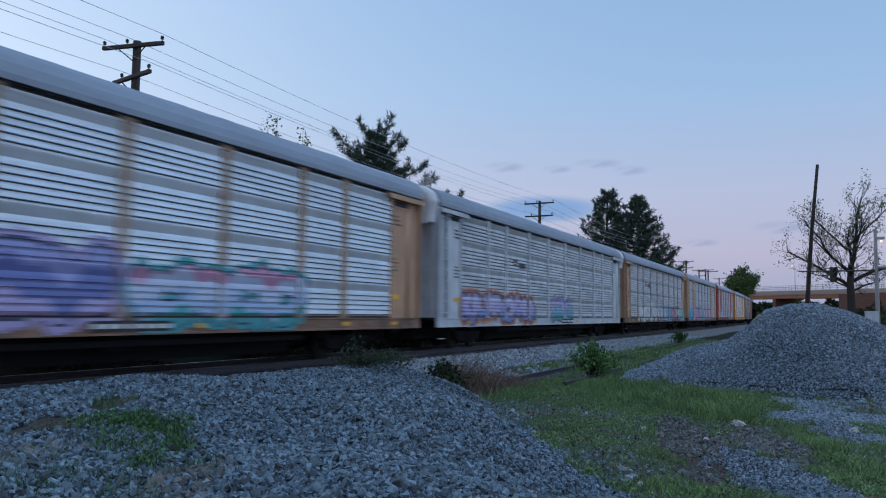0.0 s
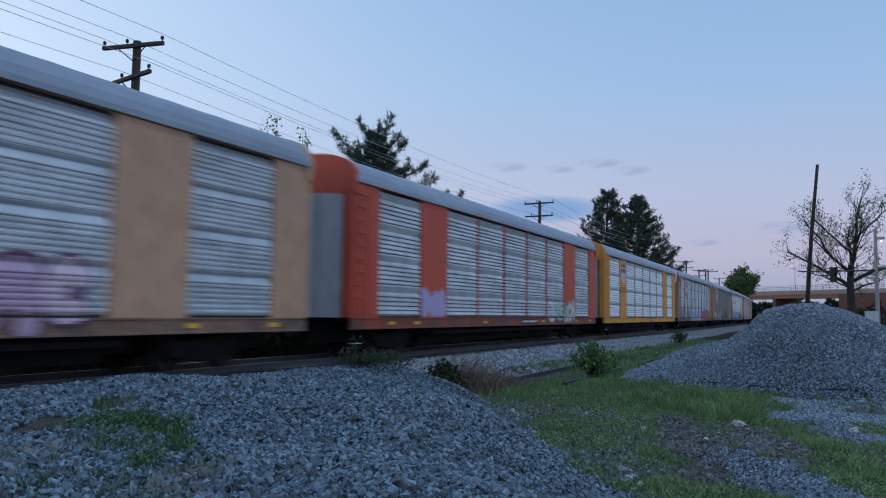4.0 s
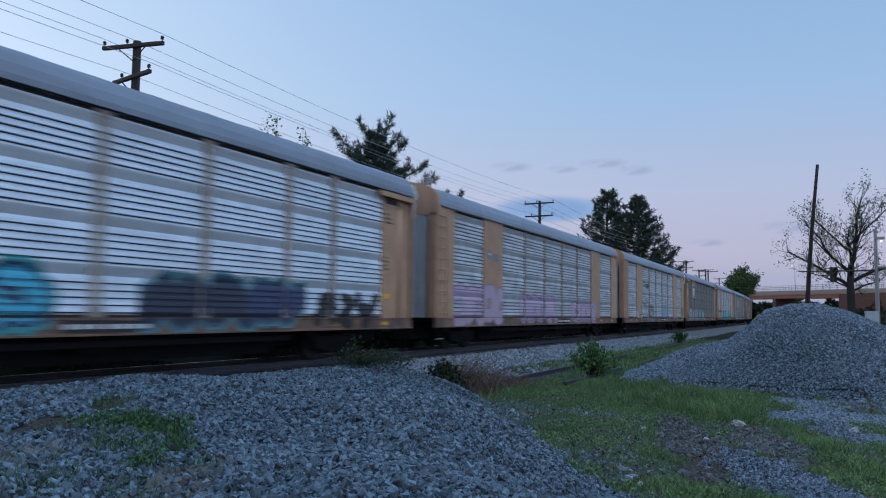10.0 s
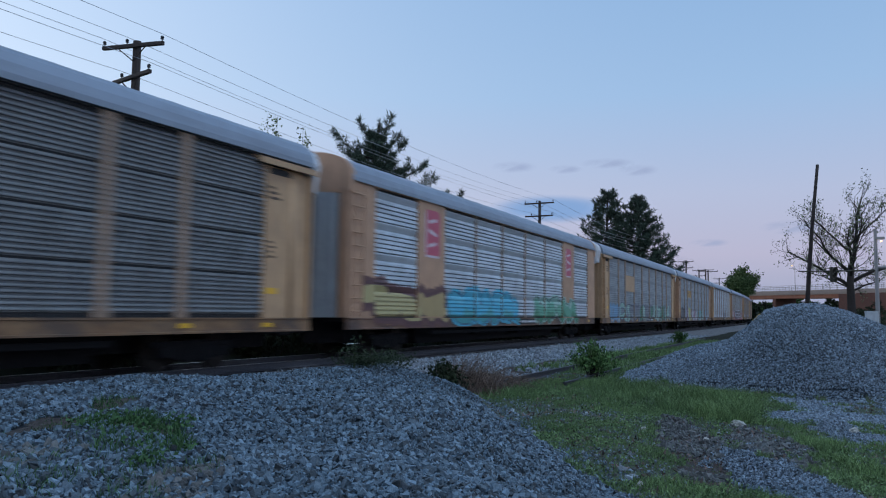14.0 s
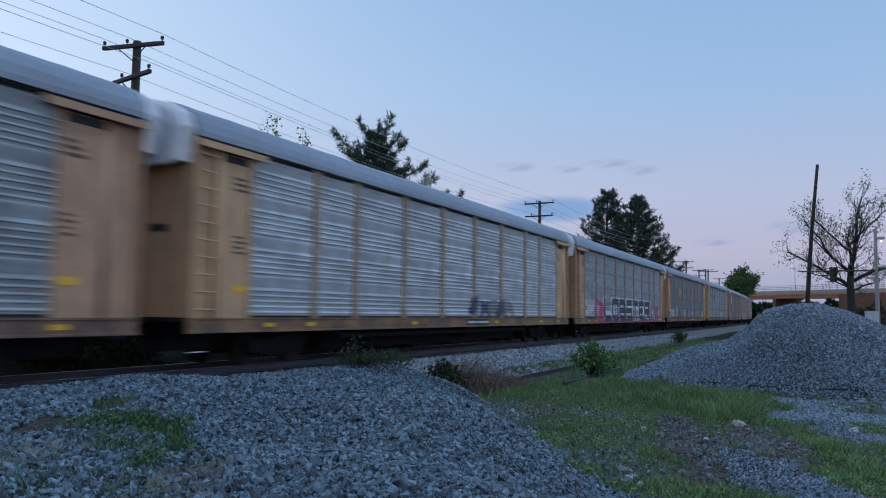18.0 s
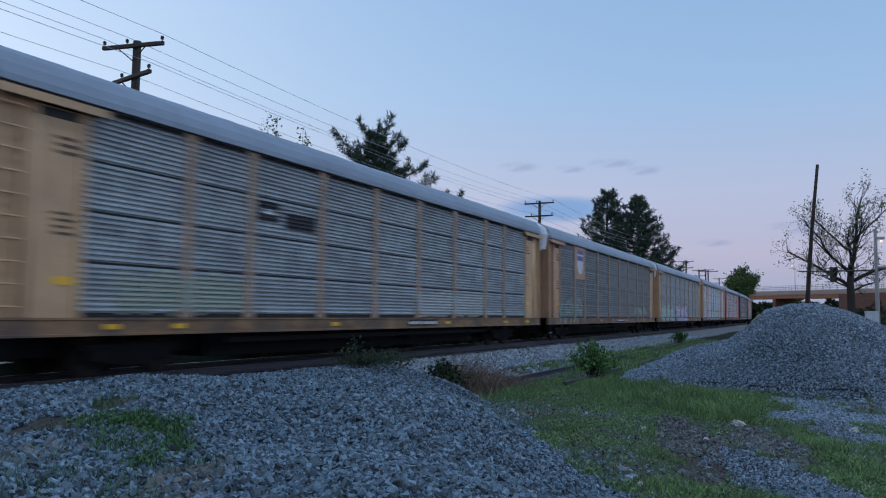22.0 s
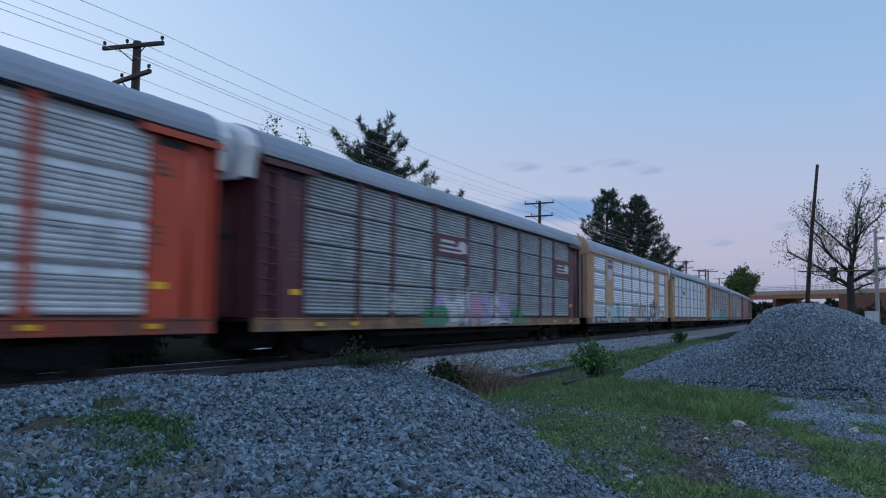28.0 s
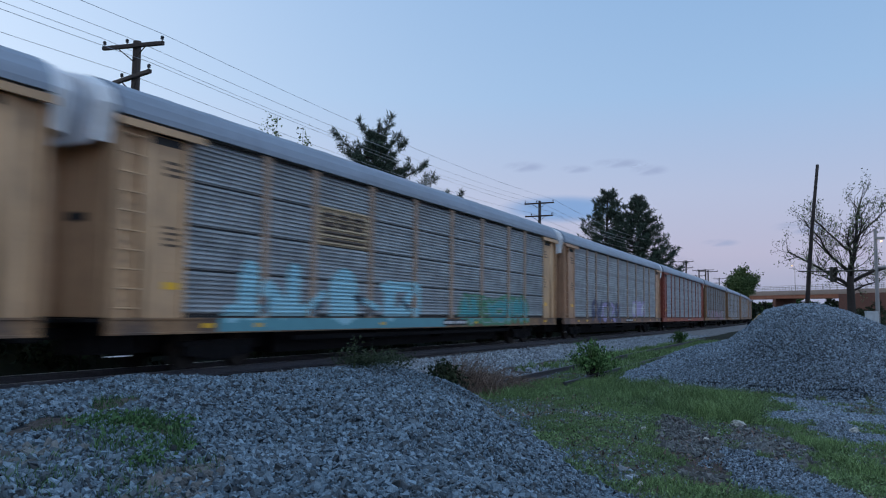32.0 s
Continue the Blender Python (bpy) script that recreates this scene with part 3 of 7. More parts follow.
        for j in range(7):
            part("stencil_bar", boxes("stencil_bar", (-0.1, 0.1, -1.563, -1.556, 0.96, 1.05)), STENCIL, car, at=side @ pose(0.85 + 0.27 * j + (0.1 if j > 2 else 0), 0, 0))
    for e in (Matrix.Identity(4), turn):
        end = e @ pose(-half, 0, 0)
        if kind == "P":
            for k in (-1, 1):
                leaf = part("end_door", boxes("end_door", (0.02, 0.12, -0.67, 0.67, 1.17, 5.2)), spec.get("ends", colour), car, at=end @ pose(0, 0.69 * k, 0))
                for u in (-0.55, 0.0, 0.56):
                    part("stiffener", boxes("stiffener", (-0.02, 0.03, -0.05, 0.05, 1.2, 5.0)), spec.get("ends", colour), leaf, at=pose(0, u, 0))
            part("end_walkway", boxes("end_walkway", (-0.35, 0.02, -1.3, 1.3, 1.08, 1.14)), STEEL, car, "black steel end walkway", at=end)
            # Dark bar laid on the door for the shade in a slot.
            part("end_opening", boxes("end_opening", (-0.025, 0.02, -0.75, -0.25, 3.05, 3.22)), SLOT, car, "near-black bar for the shaded slot in the end door", at=end)
            part("roof_hood", hood_mesh(), spec.get("hood", HOOD), car, "chalky white arched hood over the end door", at=end)
            for y in (-1.43, 1.43):
                part("door_guide_post", tube([Vector((0.80, y, 1.17)), Vector((0.80, y, 4.95))], [0.115, 0.115], 12), colour, car, at=end)
            part("corner_post", boxes("corner_post", (0.0, 0.07, -1.53, -1.30, 1.17, 5.10)), colour, car, at=end)
            part("corner_post", boxes("corner_post_far", (0.0, 0.07, 1.30, 1.53, 1.17, 5.10)), colour, car, at=end)
            lad = e @ pose(-half + 0.36, -1.535, 0)
        else:
            part("end_door", radial_door(), ENDGREY, car, "grey curved end door", at=end)
            part("end_portal", portal_mesh(), colour, car, "painted arched end portal", at=end)
            lad = e @ pose(-half + 0.35, -1.585, 0)
        part("ladder", ladder_mesh(), spec.get("rungs", colour), car, at=lad)
        part("coupler", boxes("coupler", (-0.64, 0.4, -0.1, 0.1, 0.72, 0.95), (-0.70, -0.44, -0.18, 0.18, 0.66, 1.0), bevel=0.03), STEEL, car, "black knuckle coupler", at=e @ pose(-half + (0 if kind == "P" else -0.42), 0, 0))
        for x in (0.062, 0.488):
            part("step_hanger", boxes("step_hanger", (-0.0125, 0.0125, -1.50, -1.46, 0.42, 0.85)), STEEL, car, "black steel step hanger", at=end @ pose(x, 0, 0))
        part("step_rung", boxes("step_rung", (0.05, 0.5, -1.52, -1.45, 0.42, 0.44)), HOOD, car, "worn pale step rung", at=end)
        tr = part("truck", truck_mesh(), STEEL, car, "black cast-steel truck", at=e @ pose(-10.05, 0, 0))
        for x in (-0.88, 0.88):
            w = part("wheelset", wheelset_mesh(), WHEEL, tr, "worn steel wheelset")
            w.matrix_parent_inverse = pose(x, 0, 0.42)
            WHEELS.append(w)
    return car


WHEELS = []
TRAIN = []


# paint on the sides: unreadable graffiti as strokes and fills that follow the ribs
INK = {}


def ink(colour):
    if colour not in INK:
        INK[colour] = material("spray_paint", colour, 0.5, 0, (3.0, 0.3, tuple(c * 0.6 for c in colour)))
    return INK[colour]


def seg_dist(x, z, a, b):
    ax, az, bx, bz = *a, *b
    dx, dz = bx - ax, bz - az
    t = np.clip(((x - ax) * dx + (z - az) * dz) / max(dx * dx + dz * dz, 1e-9), 0, 1)
    return np.hypot(x - ax - t * dx, z - az - t * dz)


def side_depth(kind, style, xs, z, plates=()):
    """How far out the car's side stands at each place of one height."""
    y = np.full(xs.shape, Y_PANEL)
    if z < Z0:
        return np.full(xs.shape, 1.552)
    rows = tiers(style)
    y -= np.interp(z, [r[0] for r in rows], [r[1] for r in rows])
    if kind == "P":
        for x in P_POSTS:
            y = np.where(np.abs(xs - x) < 0.115, 1.532, y)
        y = np.where(np.abs(xs) > P_EDGE, 1.532, y)
    else:
        for x in M_POSTS:
            y = np.where(np.abs(xs - x) < 0.055, 1.527, y)
        for a, b in M_PLATES:
            y = np.where((xs > a) & (xs < b), 1.532, y)
    for a, b, za, zb in plates:
        if za <= z <= zb:
            y = np.where((xs > a) & (xs < b), 1.532, y)
    return y


def paint_on(car, spec, x0, x1, z0, z1, rule, colours, label):
    """A coat of paint between two ends of the near side; rule(x, z) gives a colour's number, or -1 for bare steel."""
    zs = sorted({round(z, 3) for z, _, _ in tiers(spec["style"]) if z0 < z < z1} | set(np.round(np.arange(z0, z1, 0.05), 3)) | {z1})
    zs = [z for z in zs if z < Z0 - 0.02 or z > Z0 + 0.001] if z0 < Z0 else zs
    xs = np.arange(x0, x1, 0.03)
    verts, faces, idx = [], [], []
    lift = 0.004 + 0.0012 * (sum(1 for c in car.children if c.name.startswith("graffiti")) % 7)
    for za, zb in zip(zs[:-1], zs[1:]):
        if zb - za < 0.002 or za < Z0 - 0.0 < zb:
            continue
        c = rule(xs, np.full(xs.shape, (za + zb) / 2))
        ya, yb = side_depth(spec["kind"], spec["style"], xs, za + 1e-4, spec["plates"]), side_depth(spec["kind"], spec["style"], xs, zb - 1e-4, spec["plates"])
        mark = c * 10000 + np.round(ya * 1000).astype(int) % 10000
        cuts = np.flatnonzero(np.diff(mark)) + 1
        for i, j in zip(np.concatenate([[0], cuts]), np.concatenate([cuts, [len(xs)]])):
            if c[i] < 0:
                continue
            k, xa, xb = len(verts), xs[i], xs[j - 1] + 0.03
            verts += [(xa, -ya[i] - lift, za), (xb, -ya[i] - lift, za), (xb, -yb[i] - lift, zb), (xa, -yb[i] - lift, zb)]
            faces.append((k, k + 1, k + 2, k + 3))
            idx.append(int(c[i]))
    if faces:
        part("graffiti", pydata("graffiti", verts, faces, index=idx), tuple(ink(c) for c in colours), car, label)["kind"] = "stuff"


def scrawl(seed, x0, x1, z0, z1, n, weight, edge, ncol, cloud=0.0, layered=False):
    """Rows of thick curved strokes with a dark rim that cannot be read: 0 rim, 1.. fills, last the halo behind."""
    rnd = random.Random(seed)
    w, h = (x1 - x0) / n, z1 - z0
    lean = rnd.uniform(-0.25, 0.25)
    halo = 0.07 + 0.12 * (cloud - 0.5) if cloud else 0.0
    pad = min(0.36 * h, weight + edge + halo + 0.03)
    marks = []
    for i in range(n):
        cx = x0 + (i + 0.5) * w
        col = 1 + rnd.randrange(ncol)
        up = rnd.uniform(-0.06, 0.06) * h

        def at(u, v):
            return (cx + (u * 0.40 + lean * (v - 0.5)) * w, z0 + pad + up + (h - 2 * pad) * v)
        kind = rnd.randrange(5)
        if kind == 0:
            strokes = [((-1, 0), (-1.1, 0.6), (-0.6, 1)), ((-0.6, 1), (1.2, 1.0), (0.6, 0.5)), ((0.6, 0.5), (0, 0.45), (-0.8, 0.45)), ((0, 0.45), (0.7, 0.4), (1, 0))]
        elif kind == 1:
            strokes = [((0.9, 0.95), (-1.4, 1.2), (-0.9, 0.3)), ((-0.9, 0.3), (-0.6, -0.2), (0.9, 0.1))]
        elif kind == 2:
            strokes = [((-0.9, 1), (-0.7, 0.3), (-0.2, 0.0)), ((-0.2, 0.0), (0.2, 0.4), (0.1, 0.7)), ((0.1, 0.7), (0.6, 0.1), (0.9, 1.0))]
        elif kind == 3:
            strokes = [((0.8, 1), (-1.6, 0.9), (0.0, 0.5)), ((0.0, 0.5), (1.6, 0.2), (-0.9, 0.0))]
        else:
            strokes = [((-0.8, 0), (-0.9, 0.5), (-0.8, 1)), ((-0.8, 0.5), (0.4, 0.6), (0.9, 1.05)), ((-0.5, 0.5), (0.5, 0.35), (0.9, -0.05))]
        flip, tilt = rnd.choice((-1, 1)), rnd.choice((-1, 1))
        for a, b, c in strokes:
            a, b, c = ((flip * u + rnd.uniform(-0.45, 0.45), tilt * (v - 0.5) + 0.5 + rnd.uniform(-0.16, 0.16)) for u, v in (a, b, c))
            pts = [at((1 - t) ** 2 * a[0] + 2 * t * (1 - t) * b[0] + t * t * c[0], (1 - t) ** 2 * a[1] + 2 * t * (1 - t) * b[1] + t * t * c[1]) for t in (0, 0.25, 0.5, 0.75, 1)]
            marks += [(p, q, col) for p, q in zip(pts[:-1], pts[1:])]

    def rule(x, z):
        c = np.full(x.shape, -1)
        best = np.full(x.shape, 9.0)
        pick = np.zeros(x.shape, int)
        for a, b, col in marks:
            near = np.abs(x - (a[0] + b[0]) / 2) < 2.0
            d = np.full(x.shape, 9.0)
            d[near] = seg_dist(x[near], z[near], a, b)
            pick = np.where(d < best, col, pick)
            best = np.minimum(best, d)
        if layered:
            # fills lie above one another, as a fade from the foot to the top
            level = ncol * (z - z0) / h + 0.35 * np.sin(x * 3.1 + seed) + 0.2 * np.sin(x * 7.7)
            pick = 1 + np.clip(np.floor(level), 0, ncol - 1).astype(int)
        if cloud:
            c = np.where(best < weight + edge + halo + 0.06 * np.sin(x * 5.1 + seed) * np.sin(z * 7) + 0.03 * np.sin(x * 13 + z * 9), ncol + 1, c)
        c = np.where(best < weight + edge, 0, c)
        return np.where(best < weight, pick, c)
    return rule


# strokes of the one word that can be read, on a 4 by 6 grid
STROKES = {"L": ((0, 6, 0, 0), (0, 0, 4, 0)), "O": ((0, 0, 0, 6), (0, 6, 4, 6), (4, 6, 4, 0), (4, 0, 0, 0)),
           "B": ((0, 0, 0, 6), (0, 6, 3.4, 6), (3.4, 6, 3.4, 3), (0, 3, 4, 3), (4, 3, 4, 0), (4, 0, 0, 0)),
           "S": ((4, 6, 0, 6), (0, 6, 0, 3), (0, 3, 4, 3), (4, 3, 4, 0), (4, 0, 0, 0)), "T": ((0, 6, 4, 6), (2, 6, 2, 0)),
           "E": ((0, 0, 0, 6), (0, 6, 4, 6), (0, 3, 3.2, 3), (0, 0, 4, 0)), "R": ((0, 0, 0, 6), (0, 6, 4, 6), (4, 6, 4, 3), (4, 3, 0, 3), (1.6, 3, 4, 0))}


def lettering(word, x0, x1, z0, z1, weight):
    w = (x1 - x0) / len(word)
    marks = []
    for i, ch in enumerate(word):
        for a, b, c, d in STROKES[ch]:
            u = lambda gx, gz: (x0 + w * (i + 0.14 + 0.72 * gx / 4), z0 + (z1 - z0) * (0.13 + 0.74 * gz / 6))
            marks.append((u(a, b), u(c, d)))

    def rule(x, z):
        d = np.full(x.shape, 9.0)
        for a, b in marks:
            d = np.minimum(d, seg_dist(x, z, a, b))
        body = np.where(d < weight, 0, np.where(d < weight + 0.26, 1, -1))
        return np.where((body < 0) & (z < z0 + 0.35) | (body == 1) & (z < z0 + 0.12), 2, body)
    return rule


def shapes(*items):
    """Plain shapes in order: (number, x0, x1, z0, z1) rectangles or (number, cx, cz, rx, rz, 'o') ovals."""
    def rule(x, z):
        c = np.full(x.shape, -1)
        for it in items:
            if it[-1] == "o":
                c = np.where(((x - it[1]) / it[3]) ** 2 + ((z - it[2]) / it[4]) ** 2 < 1, it[0], c)
            else:
                c = np.where((x > it[1]) & (x < it[2]) & (z > it[3]) & (z < it[4]), it[0], c)
        return c
    return rule


def rack(kind, paint, skin, style, label, art=(), plates=(), **more):
    return dict(kind=kind, paint=paint, skin=skin, style=style, label=label, art=art, plates=plates, **more)


WHITE, BLACK, NAVY, SKY, TEAL, MINT = (0.50, 0.53, 0.57), (0.015, 0.015, 0.02), (0.03, 0.045, 0.12), (0.16, 0.33, 0.52), (0.05, 0.30, 0.33), (0.30, 0.48, 0.43)
PINK, LILAC, RED, ORANGEP, YEL, GREEN, LIME = (0.48, 0.26, 0.40), (0.36, 0.32, 0.55), (0.35, 0.03, 0.06), (0.50, 0.14, 0.05), (0.50, 0.38, 0.08), (0.05, 0.22, 0.12), (0.40, 0.46, 0.14)
CYAN, PLUM, SMOKE, BLUE = (0.05, 0.38, 0.55), (0.10, 0.03, 0.08), (0.20, 0.21, 0.23), (0.05, 0.09, 0.30)


def tag(seed, x0, x1, z0, z1, n, fills, rim=BLACK, weight=0.12, edge=0.06, cloud=None, mist=0.95, layered=False):
    """Unreadable graffiti as data for paint_on."""
    z0 = 0.86 if z0 < 1.16 else z0
    cols = (rim,) + tuple(fills) + ((cloud,) if cloud else ())
    return (x0 - 0.3, x1 + 0.3, z0, z1 + 0.2, scrawl(seed, x0, x1, z0, z1, n, weight, edge, len(fills), mist if cloud else 0.0, layered), cols, "spray-painted graffiti strokes")


def shield(cx, cz, w, h, top=BLUE, low=WHITE):
    z0, z1 = cz - h / 2, cz + h / 2
    return (cx - w, cx + w, z0 - 0.1, z1 + 0.1, shapes((1, cx, cz - 0.1 * h, w / 2, h * 0.42, "o"), (1, cx - w / 2, cx + w / 2, cz - 0.15 * h, cz + 0.05 * h), (0, cx - w * 0.46, cx + w * 0.46, cz + 0.05 * h, z1),
            (1, cx - w * 0.44, cx + w * 0.44, cz + 0.26 * h, cz + 0.33 * h)), (top, low), "blue and white shield emblem")


def red_sign(cx, cz, r):
    """A tall red emblem edged in white, with white bars."""
    w = 0.66 * r

    def rule(x, z):
        u, v = (x - cx) / w, (z - cz) / r
        c = np.where((np.abs(u) < 1) & (np.abs(v) < 1) & (np.abs(u) + np.abs(v) < 1.82), 0, -1)
        edge = (c == 0) & ((np.abs(u) > 0.86) & (u < 0) | (v < -0.90))
        bars = (c == 0) & (np.abs(u) < 0.6) & ((np.abs(v - 0.55 - 0.12 * u) < 0.07) | (np.abs(v - 0.05 + 0.15 * u) < 0.08) | (np.abs(v + 0.45 - 0.12 * u) < 0.07))
        return np.where(edge | bars, 1, c)
    return (cx - w, cx + w, cz - r, cz + r, rule, ((0.50, 0.09, 0.15), (0.62, 0.52, 0.58)), "red emblem with white edges and bars")


def strokes(items, fills, label):
    """Paint in straight thick strokes: (fill, x0, z0, x1, z1, half width); a negative width is a filled box."""
    def rule(x, z):
        c = np.full(x.shape, -1)
        for k, a, b, d, e, w in items:
            hit = (x > a) & (x < d) & (z > b) & (z < e) if w < 0 else seg_dist(x, z, (a, b), (d, e)) < w
            c = np.where(hit, k, c)
        return c
    xs, zs = [v for i in items for v in (i[1], i[3])], [v for i in items for v in (i[2], i[4])]
    return (min(xs) - 0.4, max(xs) + 0.4, max(0.86, min(zs) - 0.4), max(zs) + 0.4, rule, fills, label)


def marks(x0, x1, z0, z1, col=BLACK):
    w, h = x1 - x0, z1 - z0
    return (x0, x1, z0, z1, shapes((0, x0, x0 + 0.36 * w, z0 + 0.3 * h, z1), (0, x0 + 0.46 * w, x1, z0 + 0.15 * h, z0 + 0.75 * h), (1, x0 + 0.1 * w, x0 + 0.3 * w, z0 + 0.55 * h, z0 + 0.75 * h)), (col, WHITE), "dark lettering bars")


def emblem_box(x0, x1, z0, z1, back=(0.52, 0.31, 0.05), letters=(0.22, 0.12, 0.04)):
    """A painted box with a row of dark blocks for its letters and two lines under them."""
    w, h = x1 - x0, z1 - z0
    blocks = [(1, x0 + (0.08 + 0.29 * k) * w, x0 + (0.32 + 0.29 * k) * w, z0 + 0.48 * h, z0 + 0.86 * h) for k in range(3)]
    holes = [(0, x0 + (0.15 + 0.29 * k) * w, x0 + (0.25 + 0.29 * k) * w, z0 + 0.60 * h, z0 + 0.73 * h) for k in range(3)]
    return (x0, x1, z0, z1, shapes((0, x0, x1, z0, z1), *blocks, *holes, (1, x0 + 0.08 * w, x1 - 0.06 * w, z0 + 0.28 * h, z0 + 0.37 * h), (1, x0 + 0.08 * w, x1 - 0.06 * w, z0 + 0.1 * h, z0 + 0.19 * h)), (back, letters), "painted emblem box with dark bars")


def cone_emblem(x0, x1, z0, z1):
    w, h = x1 - x0, z1 - z0
    return (x0, x1, z0, z1, shapes((0, x0 + 0.05 * w, x0 + 0.8 * w, z0 + 0.16 * h, z0 + 0.27 * h), (0, x0 + 0.05 * w, x0 + 0.75 * w, z0 + 0.40 * h, z0 + 0.50 * h), (0, x0 + 0.1 * w, x0 + 0.55 * w, z0 + 0.66 * h, z0 + 0.80 * h),
            (0, x0 + 0.82 * w, z0 + 0.62 * h, 0.15 * w, 0.27 * h, "o"), (0, x0 + 0.78 * w, x0 + 0.97 * w, z0 + 0.2 * h, z0 + 0.5 * h)), (WHITE,), "white emblem bars and disc")


def bay_shield(z0=3.35):
    return ((-9.1, -7.1, z0, 5.08),)


